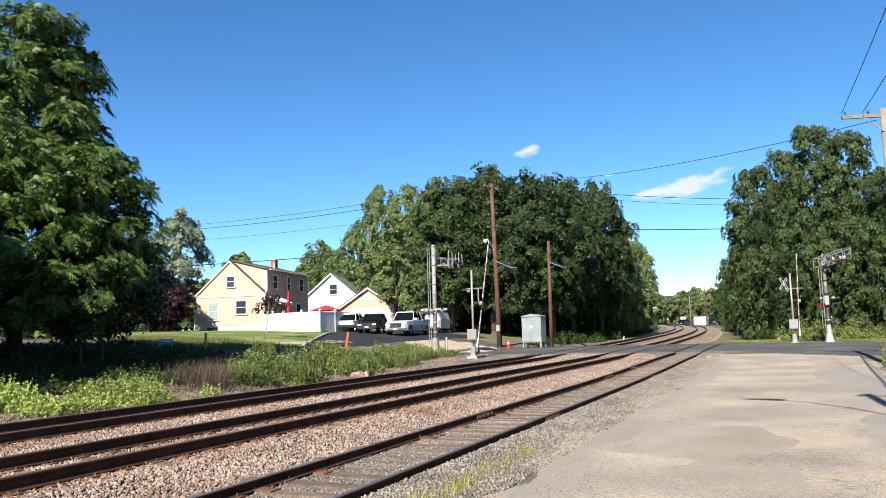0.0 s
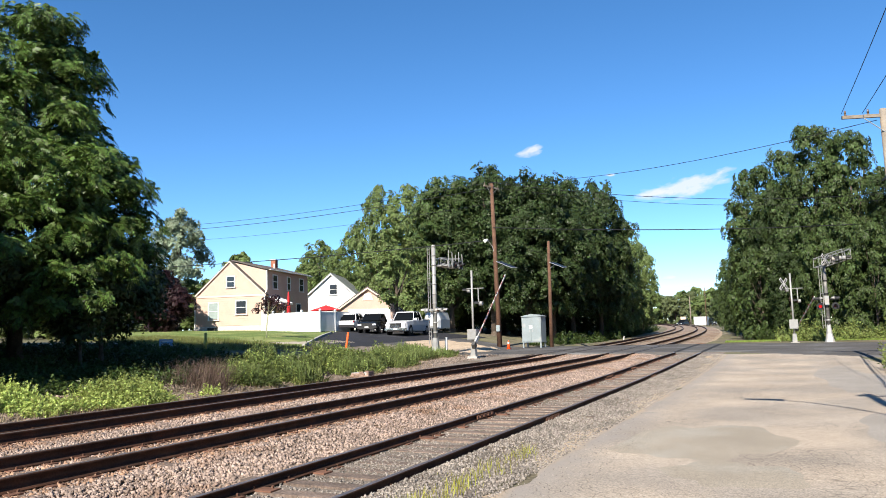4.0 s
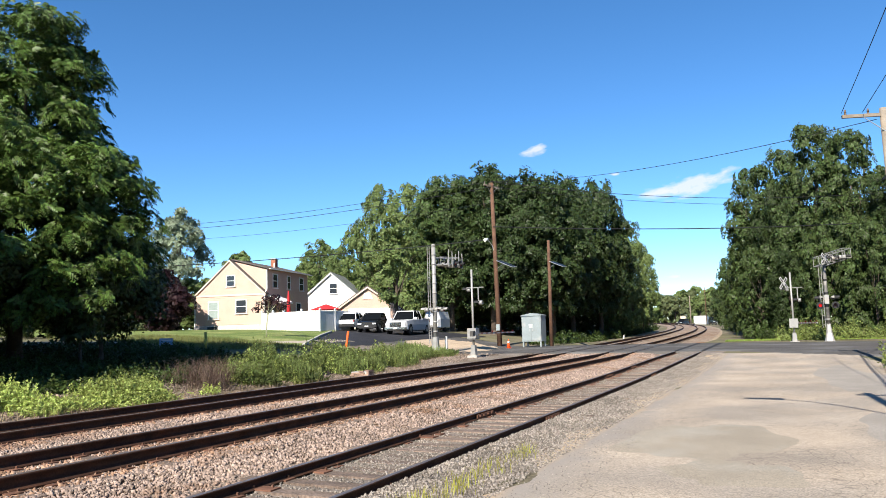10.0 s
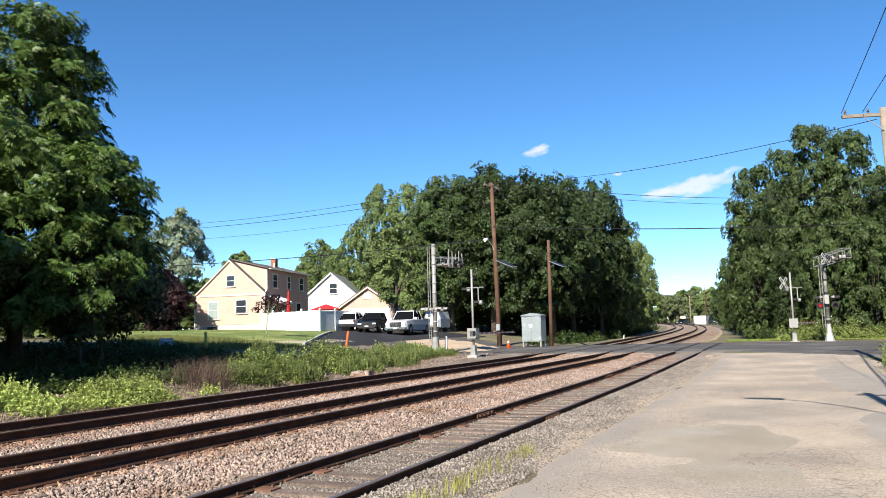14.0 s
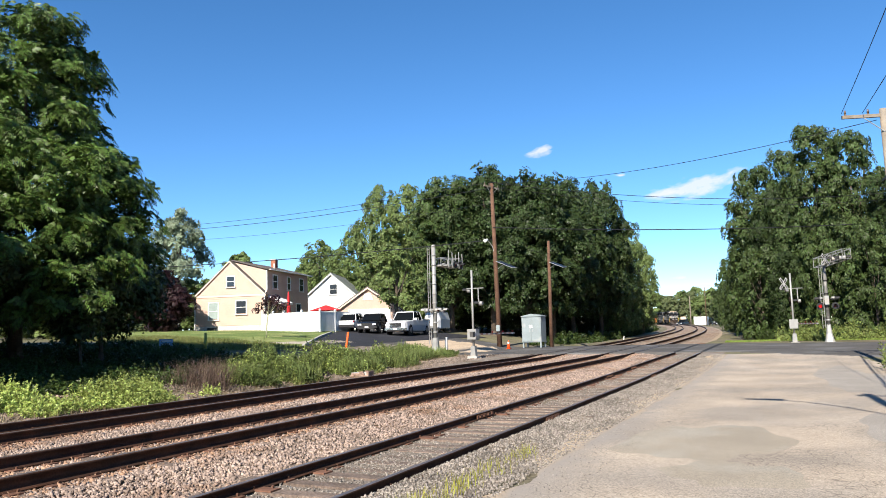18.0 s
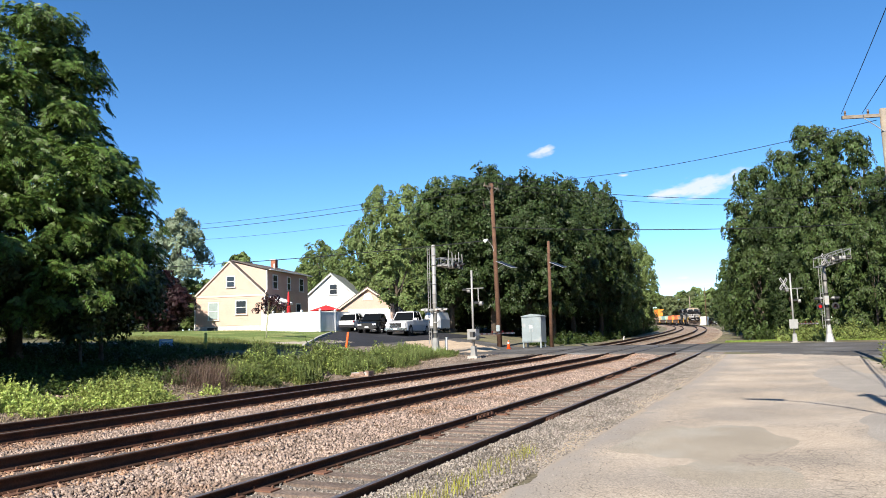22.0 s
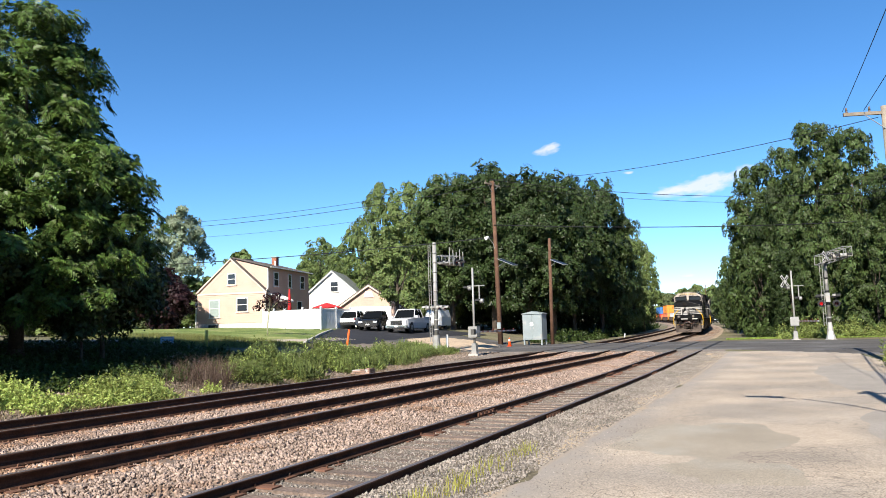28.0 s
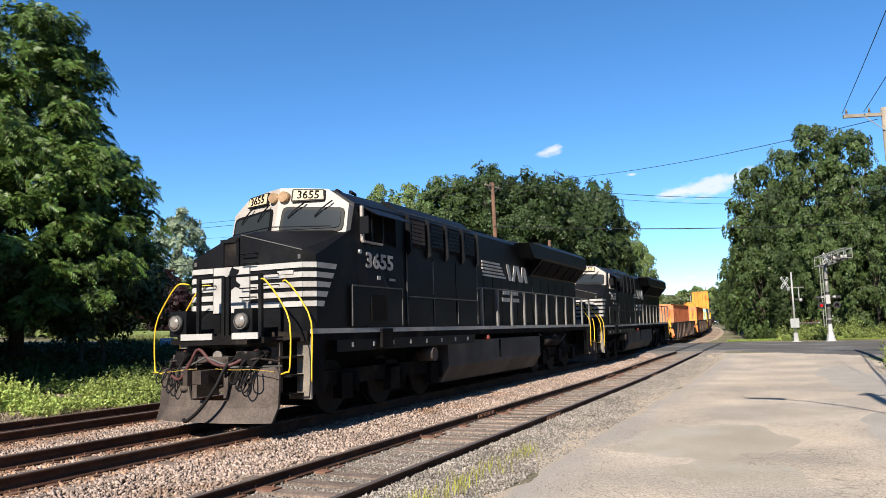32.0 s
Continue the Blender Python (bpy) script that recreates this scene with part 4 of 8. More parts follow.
def grass(name, n, spots, height, width, leaf, label, lean=0.4):
    xs, ys = spots(n)
    v, f = blades(g_, xs, ys, np.array([ground_z(a, b) + 0.02 for a, b in zip(xs, ys)]), height, width, lean)
    tagged(new(name, raw_mesh(name, v, f, leaf)), label, "grass", kind="stuff")


def dead_spots(n):
    y = g_.normal(19.4, 0.75, n)
    return np.array([verge(b) for b in y]) - g_.uniform(0.2, 1.8, n), y


def edge_spots(n):
    y = 6.0 + 5.0 * g_.uniform(0, 1, n) ** 2.4
    return -3.7 + 0.1 * np.sin(y * 5) + g_.normal(0, 0.16, n), y


def verge_spots(n):
    y = g_.uniform(8, 44, n)
    return np.array([verge(b) for b in y]) + g_.normal(0.25, 0.4, n), y


def spike_spots(n):
    spots = band(n // 12, 20.4, 42)
    k = g_.randint(0, len(spots), n)
    return np.array([spots[i][0] for i in k]) + g_.normal(0, 0.09, n), np.array([spots[i][1] for i in k]) + g_.normal(0, 0.09, n)


def kerb_spots(n):
    x = g_.uniform(-4.5, 6.5, n)
    return x, 61.2 - 0.25 * np.abs(x) + np.abs(g_.normal(0, 1.0, n))


def lawn_spots(n):
    y = 27.5 + 8.5 * g_.uniform(0, 1, n)
    return g_.uniform(-37, -25, n), y


grass("dead_grass", 900, dead_spots, 0.82, 0.006, BRACKEN, "brown dead grass tuft leaning over the verge", 1.7)
grass("yellow_grass", 900, edge_spots, 0.15, 0.004, leaf_mat("yellow_grass_blade", (0.292, 0.292, 0.049), 0.3, 0.35), "thin yellow-green grass along the lane edge", 0.9)
grass("dry_grass", 2600, verge_spots, 0.2, 0.006, WEED_DRY, "dry straw-coloured grass at the ballast's edge", 1.6)
grass("tall_grass", 9000, spike_spots, 0.72, 0.011, leaf_mat("tall_grass_blade", (0.17, 0.215, 0.07), 0.4, 0.35), "tall upright green grass among the weeds", 0.3)
grass("kerb_grass", 6000, kerb_spots, 0.13, 0.014, leaf_mat("kerb_grass_blade", (0.19, 0.26, 0.055), 0.35, 0.35), "short bright grass along the road's edge")
grass("long_grass", 15000, lawn_spots, 0.24, 0.009, leaf_mat("long_grass_blade", (0.162, 0.178, 0.057), 0.35, 0.35), "long unmown grass beyond the weeds")
weeds("bushes", [(x, y, h) for x, y, h in [(3.1 + rr.random() ** 0.7 * 2.4 + 0.2 * math.sin(i * 0.7), rr.uniform(29.6, 33.2), rr.uniform(0.4, 1.2)) for i in range(130)]], BUSH_LEAF, 0.05, 110, "bright green bushes at the roadside", 62)

weeds("roadside_bushes", [(x, y, 0.5 * (0.35 + 0.3 * (y - 60)) * (0.5 + abs(math.sin(x * 1.1)) + 0.4 * rr.random())) for x, y in [(rr.uniform(-0.8, 8), rr.uniform(60.5, 65.5)) for i in range(270)]], BUSH_LEAF, 0.085, 60, "green roadside bushes below the trees", 66)
weeds("track_bushes", [(on_line(s)[0] - 8.0 - rr.random() * 3.2, s, rr.uniform(0.3, 1.2)) for s in [rr.uniform(60, 150) for i in range(420)]], leaf_mat("bank_leaf", (0.041, 0.065, 0.016), 0.4, 0.25), 0.1, 60, "dark green bushes beside the bend", 67)

weeds("shoulder_bushes", [(on_line(s)[0] + 7.2 + rr.random() * 3.0, s, rr.uniform(0.3, 1.5)) for s in [rr.uniform(66, 135) for i in range(420)]], leaf_mat("bank_leaf", (0.041, 0.065, 0.016)), 0.1, 60, "dark green bushes beside the bend", 69)
# ---------------------------------------------------------------- the train
ROLLING, ARMS, CLOUDS, LIFTS = [], [], [], {}
BLACK = mat("black_engine_paint", (0.005, 0.005, 0.006), 0.48, spec=0.11, scale=1.2, vary=0.3, fine=25, fine_vary=0.2, bump=0.06, stain=(0.011, 0.011, 0.01), stain_amount=0.3, stain_scale=1.1)
GRIME = mat("grimy_underframe", (0.007, 0.006, 0.006), 0.9, spec=0.1, scale=2, vary=0.4, fine=30, fine_vary=0.3, bump=0.3, stain=(0.024, 0.019, 0.015), stain_amount=0.3, stain_scale=1.5)
PILOT = mat("dirty_pilot", (0.068, 0.052, 0.043), 0.8, scale=1.6, vary=0.35, fine=30, fine_vary=0.25, bump=0.2, stain=(0.041, 0.032, 0.028), stain_amount=0.5, stain_scale=2.2)
WHITE = mat("white_engine_paint", (0.33, 0.314, 0.298), 0.5, scale=1.5, vary=0.08, fine=30, fine_vary=0.06, bump=0.03, stain=(0.267, 0.243, 0.219), stain_amount=0.35, stain_scale=2.5)
CREAM_CAB = mat("pale_cab_front", (0.31, 0.276, 0.246), 0.5, scale=1.5, vary=0.1, fine=30, fine_vary=0.06, bump=0.03, stain=(0.243, 0.211, 0.178), stain_amount=0.3, stain_scale=2.5)
YELLOW = mat("yellow_handrail", (0.634, 0.387, 0.026), 0.5, scale=4, vary=0.12, fine=30, bump=0.03)
GREY_RAIL = mat("grey_handrail", (0.073, 0.07, 0.066), 0.6, scale=3, vary=0.2, fine=30, bump=0.05)
STEEL = mat("galvanised_steel", (0.405, 0.405, 0.397), 0.45, 0.55, scale=2.5, vary=0.15, fine=25, fine_vary=0.1, bump=0.05)
LAMP_LENS = mat("lamp_lens", (0.275, 0.235, 0.203), 0.2, 0.5, vary=0.15, bump=0.0)
NUMBER_CREAM = mat("number_panel_cream", (0.421, 0.34, 0.219), 0.5, scale=3, vary=0.08)
DUST = mat("dusty_steel", (0.165, 0.138, 0.113), 0.85, scale=1.8, vary=0.3, fine=25, fine_vary=0.2, bump=0.1, stain=(0.081, 0.069, 0.057), stain_amount=0.5, stain_scale=2.5)
HOSE = mat("rubber_hose", (0.008, 0.007, 0.007), 0.7, spec=0.12, scale=5, vary=0.3, bump=0.05)
DARK_GLASS = glass_mat("dark_glass", (0.006, 0.007, 0.008), 0.1, 0.08)
WIND_GLASS = glass_mat("windscreen_glass", (0.02, 0.024, 0.027), 0.12, 0.2)
TYRE_STEEL = mat("wheel_steel", (0.018, 0.015, 0.013), 0.8, 0.1, scale=3, vary=0.3, bump=0.1)


def text_mesh(body, size, material, depth=0.006, bold=0.0):
    """Letters in the built-in font, as a mesh in the xz plane that is read from -y."""
    cu = bpy.data.curves.new("letters", "FONT")
    cu.body, cu.size, cu.extrude, cu.align_x, cu.align_y, cu.resolution_u, cu.offset = body, size, depth, "CENTER", "CENTER", 2, bold
    ob = bpy.data.objects.new("letters", cu)
    scene.collection.objects.link(ob)
    me = bpy.data.meshes.new_from_object(ob.evaluated_get(bpy.context.evaluated_depsgraph_get()))
    bpy.data.objects.remove(ob)
    bpy.data.curves.remove(cu)
    me.transform(Matrix.Rotation(radians(90), 4, "X"))
    me.materials.clear()
    me.materials.append(material)
    return me


def bogie(parent, y, axles, half=1.12, wheel_r=0.52, name="bogie"):
    b = part(name, boxes((-half, -half + 0.16, y - axles - 0.6, y + axles + 0.6, 0.55, 0.85), (half - 0.16, half, y - axles - 0.6, y + axles + 0.6, 0.55, 0.85),
                         (-half, half, y - 0.25, y + 0.25, 0.5, 0.95)), GRIME, parent, "grimy dark bogie frame", 0.03)
    n = 3 if axles > 1.4 else 2
    for k in range(n):
        yy = y - axles + 2 * axles * k / (n - 1)
        for sx in (-1, 1):
            bm = tubes(([(sx * 0.70, yy, wheel_r), (sx * 0.83, yy, wheel_r)], wheel_r, wheel_r, 24), ([(sx * 0.66, yy, wheel_r), (sx * 0.70, yy, wheel_r)], wheel_r + 0.03, wheel_r + 0.03, 24))
            part("wheel", bm, TYRE_STEEL, b, "worn steel wheel")
            part("axle_box", boxes((sx * half - 0.1, sx * half + 0.1, yy - 0.2, yy + 0.2, 0.3, 0.78)), GRIME, b, "", 0.03)
            if n == 3 and sx > 0:
                part("traction_motor", boxes((-0.62, 0.62, yy - 0.62, yy + 0.62, 0.2, 0.95)), GRIME, b, "", 0.05)
            if n == 3:
                part("spring", tubes(([(sx * (half + 0.06), yy + 0.33, 0.4), (sx * (half + 0.06), yy + 0.33, 0.8)], 0.09, 0.09, 8)), GRIME, b)
    return b


def locomotive(label, number):
    """Six-axle road diesel, 21.2 m over its platforms; its front is at -y, f metres are counted back from the front plate."""
    lo = thing("locomotive", Matrix(), label, "locomotive", "locomotives of the train")
    F = -10.6

    def fy(f):
        return F + f

    # frame and walkways
    part("frame", boxes((-1.5, 1.5, fy(0.55), fy(20.7), 1.42, 1.6), (-0.75, 0.75, fy(0.5), fy(20.7), 0.85, 1.42)), GRIME, lo, "", 0.01)
    for sx in (-1, 1):
        x = sx * 1.505
        part("sill_stripe", boxes((min(x, x + sx * 0.012), max(x, x + sx * 0.012), fy(0.62), fy(20.6), 1.55, 1.64)), WHITE, lo, "dirty white reflective stripe")
        part("side_skirt", boxes((sx * 1.44 - 0.05, sx * 1.44 + 0.05, fy(1.5), fy(8.1), 1.2, 1.43)), BLACK, lo, "", 0.01)
        for i in range(8):
            part("reflector", boxes((sx * 1.495 - 0.008, sx * 1.495 + 0.008, fy(2.0 + i * 0.8), fy(2.06 + i * 0.8), 1.28, 1.37)), WHITE, lo)
    # pilot and plough
    COUPLER_BROWN = mat("coupler_brown", (0.034, 0.025, 0.02), 0.85, scale=4, vary=0.4, fine=30, bump=0.2)
    bm = bmesh.new()
    prof = [(-1.32, -0.1, 0.9), (-1.24, -0.14, 1.02), (-0.95, -0.22, 0.98), (-0.5, -0.3, 0.74), (-0.42, -0.31, 0.46), (0.42, -0.31, 0.46), (0.5, -0.3, 0.74), (0.95, -0.22, 0.98), (1.24, -0.14, 1.02), (1.32, -0.1, 0.9)]
    lo_v = [bm.verts.new((x * 0.97, fy(f - 0.06), 0.1)) for x, f, top in prof]
    md_v = [bm.verts.new((x, fy(f + 0.06), 0.34)) for x, f, top in prof]
    hi_v = [bm.verts.new((x, fy(f + 0.1), top)) for x, f, top in prof]
    for a, b in ((lo_v, md_v), (md_v, hi_v)):
        for i in range(len(prof) - 1):
            bm.faces.new((a[i], a[i + 1], b[i + 1], b[i]))
    ext = bmesh.ops.extrude_face_region(bm, geom=bm.faces[:])
    bmesh.ops.translate(bm, verts=[v for v in ext["geom"] if isinstance(v, bmesh.types.BMVert)], vec=(0, 0.05, 0))
    part("plough", bm, PILOT, lo, "rust-stained steel plough plate")
    part("pilot_plate", boxes((-1.06, 1.06, fy(0.36), fy(0.44), 0.55, 1.45)), PILOT, lo, "", 0.01)
    part("anticlimber", boxes((-1.05, 1.05, fy(-0.06), fy(0.45), 1.42, 1.52), (-0.75, 0.75, fy(-0.14), fy(-0.06), 1.4, 1.56)), GRIME, lo, "", 0.01)
    for x, hw in ((-0.36, 0.36), (0.72, 0.28)):
        part("step_light_bar", boxes((x - hw, x + hw, fy(-0.165), fy(-0.145), 1.49, 1.6)), WHITE, lo, "white-edged step plate", 0.008)
    cp = part("coupler", boxes((-0.11, 0.11, fy(-0.5), fy(0.36), 0.76, 0.98), (-0.17, -0.07, fy(-0.66), fy(-0.42), 0.74, 1.0), (-0.02, 0.17, fy(-0.6), fy(-0.42), 0.76, 0.98)), COUPLER_BROWN, lo, "grimy brown knuckle coupler", 0.04)
    part("coupler_lever", tubes(([(-1.3, fy(0.1), 1.0), (-0.5, fy(-0.25), 1.02), (0, fy(-0.3), 1.2), (0.5, fy(-0.25), 1.02), (1.3, fy(0.1), 1.02)], 0.018)), GREY_RAIL, cp)
    for i, (x, sag) in enumerate(((-0.95, 0.45), (-0.7, 0.4), (-0.5, 0.3), (0.5, 0.3), (0.72, 0.42), (0.98, 0.45))):
        pts = [(x, fy(0.3), 1.28), (x + 0.05, fy(-0.08), 1.2), (x * 0.93, fy(-0.26), 1.28 - sag * 0.7), (x * 0.85, fy(-0.3), 1.28 - sag - 0.12), (x * 0.8 + 0.08, fy(-0.22), 1.28 - sag)]
        part("air_hose", bent(pts, 0.018), HOSE, lo, "black rubber air hose")
    part("brake_hose", bent([(0.42, fy(0.2), 1.2), (0.46, fy(-0.3), 1.05), (0.4, fy(-0.5), 0.72), (0.18, fy(-0.62), 0.36), (-0.12, fy(-0.6), 0.16), (-0.24, fy(-0.56), 0.17)], 0.03, 8), HOSE, lo, "black rubber brake hose")
    part("jumper_cable", bent([(-0.85, fy(0.1), 1.3), (-0.9, fy(-0.22), 0.98), (-0.6, fy(-0.3), 0.82), (-0.38, fy(-0.28), 1.1), (-0.2, fy(-0.26), 1.33), (0.15, fy(-0.3), 1.1), (0.5, fy(-0.26), 1.06), (0.8, fy(0.1), 1.3)], 0.03, 8), mat("red_brown_cable", (0.061, 0.023, 0.021), 0.55), lo, "red-brown jumper cable")
    for i, x in enumerate((-1.0, -0.86, -0.74, 0.66, 0.78, 0.9, 1.0)):
        drop = 0.24 + 0.07 * (i % 3)
        pts = [(x, fy(0.15), 1.05), (x - 0.05, fy(-0.24), 1.0), (x - 0.09, fy(-0.36), 1.0 - drop * 0.7), (x, fy(-0.38), 1.0 - drop), (x + 0.09, fy(-0.36), 1.0 - drop * 0.7), (x + 0.06, fy(-0.2), 0.98)]
        part("hose_loop", bent(pts, 0.012), HOSE, lo, "dark looped rubber hose")
    part("draft_pocket", boxes((-0.4, -0.3, fy(-0.2), fy(0.36), 0.5, 1.16), (0.3, 0.4, fy(-0.2), fy(0.36), 0.5, 1.16), (-0.4, 0.4, fy(-0.2), fy(0.36), 1.1, 1.2)), PILOT, lo, "dirty steel coupler pocket", 0.015)
    part("valve_block", boxes((-0.95, -0.7, fy(-0.1), fy(0.2), 1.14, 1.24), (0.5, 0.74, fy(-0.12), fy(0.2), 1.16, 1.28)), PILOT, lo, "", 0.02)
    OLD_YELLOW = mat("worn_yellow", (0.3, 0.19, 0.04), 0.6)
    part("uncoupling_lever", bent([(-1.38, fy(-0.2), 0.94), (-1.1, fy(-0.26), 0.93), (-0.6, fy(-0.3), 0.97), (-0.2, fy(-0.3), 1.0)], 0.0065), OLD_YELLOW, lo, "worn yellow uncoupling lever")
    part("uncoupling_lever", bent([(0.2, fy(-0.3), 1.0), (0.6, fy(-0.3), 0.98), (1.0, fy(-0.26), 0.98), (1.38, fy(-0.2), 0.94)], 0.0065), OLD_YELLOW, lo, "worn yellow uncoupling lever")
    for x in (-0.78, 0.78):
        part("corner_casting", boxes((x - 0.24, x + 0.24, fy(0.2), fy(0.37), 1.06, 1.34)), PILOT, lo, "", 0.05)
    part("reservoir", tubes(([(-0.58, fy(-0.16), 0.62), (-0.58, fy(-0.16), 0.66), (-0.58, fy(-0.16), 1.0)], 0.1, 0.1, 14)), PILOT, lo, "dirty upright canister")
    for x in (-0.75, 0.62, 0.84):
        part("socket", tubes(([(x, fy(0.1), 1.2), (x, fy(-0.16), 1.16)], 0.1, 0.12, 12)), HOSE, lo, "black jumper socket")
    part("hanging_disc", tubes(([(0.1, fy(-0.1), 1.2), (0.1, fy(-0.14), 1.2)], 0.1, 0.1, 14)), LAMP_LENS, lo, "pale round disc")
    for x, z in ((-0.9, 1.18), (-0.3, 1.12), (0.36, 1.14), (0.9, 1.2)):
        part("pipe", bent([(x - 0.3, fy(0.16), z), (x - 0.1, fy(-0.12), z - 0.06), (x + 0.1, fy(-0.14), z - 0.04), (x + 0.3, fy(0.16), z - 0.1)], 0.016, 6), COUPLER_BROWN, lo, "thin brown pipe")
    for x in (-1.0, -0.55, 0.0, 0.55, 0.9):
        part("receptacle", tubes(([(x, fy(0.36), 1.25), (x, fy(0.1), 1.25)], 0.09, 0.1, 10)), GRIME, lo)
    for x in (-0.95, -0.35, 0.4, 0.95):
        part("angle_cock", boxes((x - 0.07, x + 0.07, fy(0.1), fy(0.36), 0.82, 1.0)), PILOT, lo, "", 0.02)
    # corner steps and yellow rails
    for end, y0, sg in (("front", fy(0.3), 1), ("rear", fy(20.9), -1)):
        for sx in (-1, 1):
            ya, yb, yc = y0 - sg * 0.02, y0 + sg * 0.34, y0 + sg * 0.38
            st = part("step_well", boxes((sx * 1.36 - 0.15, sx * 1.36 + 0.15, min(yb, yc), max(yb, yc), 0.42, 1.5), (sx * 1.13 - 0.09, sx * 1.13 + 0.09, min(yb, yc), max(yb, yc), 0.42, 0.5)), DUST, lo, "dusty tan step plate", 0.008)
            # solid dark backing stands for the shade inside the step well
            part("well_back", boxes((sx * 1.13 - 0.1, sx * 1.13 + 0.1, min(yc, yc + sg * 0.3), max(yc, yc + sg * 0.3), 0.42, 1.5)), GRIME, st, "dark block painted as the shaded well behind the steps")
            for z in (0.5, 0.82, 1.14, 1.46):
                part("step", boxes((sx * 1.2 - 0.15, sx * 1.2 + 0.15, min(ya, yb), max(ya, yb), z, z + 0.035)), GRIME, st, "grated steel step")
            part("side_plate", boxes((sx * 1.5 - 0.012, sx * 1.5 + 0.012, min(yc, yc + sg * 0.4), max(yc, yc + sg * 0.4), 0.5, 1.5)), GRIME, st)
            for f1 in (-0.28, 0.34):
                x1 = sx * 1.52
                hook = [(x1 - sx * 0.32, y0 + sg * (f1 + 0.06), 0.86), (x1 - sx * 0.08, y0 + sg * f1, 0.92)] if f1 < 0 else [(x1, y0 + sg * f1, 0.72)]
                pts = hook + [(x1, y0 + sg * f1, 1.0), (x1, y0 + sg * f1, 1.75), (x1 - sx * 0.25, y0 + sg * f1, 2.2), (x1 - sx * 0.5, y0 + sg * f1, 2.48), (x1 - sx * 0.62, y0 + sg * (f1 + 0.04), 2.52), (x1 - sx * 0.7, y0 + sg * (f1 + 0.12), 2.5)]
                part("handrail", bent(pts, 0.0145, 8, 3), YELLOW, lo, "yellow painted grab rail")
    # front platform rails with dark panels
    for x in (-0.54, 0.04, 0.14, 0.86):
        part("platform_post", boxes((x - 0.035, x + 0.035, fy(0.06), fy(0.12), 1.5, 2.6)), BLACK, lo)
    for xa, xb in ((-0.54, 0.04), (0.14, 0.86)):
        part("platform_rail", tubes(([(xa, fy(0.09), 2.6), (xb, fy(0.09), 2.6)], 0.025, 0.025, 6)), BLACK, lo)
    for x in (-0.95, 0.55):
        part("ditch_light_box", boxes((x - 0.2, x + 0.2, fy(0.0), fy(0.3), 1.56, 2.02)), BLACK, lo, "", 0.03)
        dl = part("ditch_light", tubes(([(x, fy(0.0), 1.8), (x, fy(-0.09), 1.8)], 0.15, 0.14, 18)), GREY_RAIL, lo, "round ditch light in a grey rim")
        part("lens", tubes(([(x, fy(-0.09), 1.8), (x, fy(-0.1), 1.8), (x, fy(-0.13), 1.8)], 0.125, 0.06, 16)), LAMP_LENS, dl, "clear domed lens")
    # nose
    bm = bmesh.new()
    plan = [(-1.46, 0.16, 2.98), (-1.28, 0.0, 3.06), (-0.4, 0.0, 3.42), (0.1, 0.0, 3.46), (1.28, 0.0, 3.08), (1.46, 0.16, 3.0)]
    cols = []
    for x, back, top in plan:
        cols.append([bm.verts.new(p) for p in ((x, fy(0.74 + back), 1.6), (x, fy(0.72 + back), top - 0.02), (x, fy(0.85 + back), top + 0.03), (x, fy(1.67 + abs(x) * 0.25), max(top + 0.16, 3.54)), (x, fy(2.7), 3.58), (x, fy(2.7), 1.6))])
    for a, b in zip(cols, cols[1:]):
        for i in range(6):
            j = (i + 1) % 6
            bm.faces.new((a[i], a[j], b[j], b[i]))
    bm.faces.new(cols[0])
    bm.faces.new(cols[-1][::-1])
    nose = part("nose", bm, BLACK, lo, "black nose with white front and stripes")
    part("nose_panel", boxes((-0.76, 0.1, fy(0.70), fy(0.735), 1.98, 2.84)), WHITE, nose, "white panel with a black emblem shape")
    bm = bmesh.new()
    for pts in (((-0.3, 2.84), (-0.24, 2.8), (-0.14, 2.78), (-0.16, 2.72), (-0.23, 2.68), (-0.2, 2.56), (-0.11, 2.5), (-0.14, 2.44), (-0.24, 2.47), (-0.34, 2.4), (-0.44, 2.3), (-0.47, 2.16), (-0.51, 2.06), (-0.52, 2.2), (-0.5, 2.34), (-0.53, 2.44), (-0.46, 2.56), (-0.38, 2.64), (-0.36, 2.74)),):
        vs = [bm.verts.new((x, fy(0.685), z)) for x, z in pts]
        f = bm.faces.new(vs)
        g = bmesh.ops.extrude_face_region(bm, geom=[f])
        bmesh.ops.translate(bm, verts=[v for v in g["geom"] if isinstance(v, bmesh.types.BMVert)], vec=(0, 0.02, 0))
    part("emblem", bm, BLACK, nose, "black emblem shape")
    for k in range(5):
        z = 2.74 - k * 0.175
        for sx in (-1, 1):
            part("nose_stripe", boxes((min(sx * (0.12 if sx > 0 else 0.78), sx * 1.28), max(sx * (0.12 if sx > 0 else 0.78), sx * 1.28), fy(0.705), fy(0.74), z, z + 0.1)), WHITE, nose, "white stripe")
            bm = bmesh.new()
            x = sx * 1.472
            vs = [bm.verts.new(p) for p in ((x, fy(0.89), z), (x, fy(1.5 - k * 0.1), z), (x, fy(1.55 - k * 0.1), z + 0.1), (x, fy(0.89), z + 0.1))]
            g = bmesh.ops.extrude_face_region(bm, geom=[bm.faces.new(vs)])
            bmesh.ops.translate(bm, verts=[v for v in g["geom"] if isinstance(v, bmesh.types.BMVert)], vec=(-sx * 0.02, 0, 0))
            part("side_stripe", bm, WHITE, nose, "white stripe")
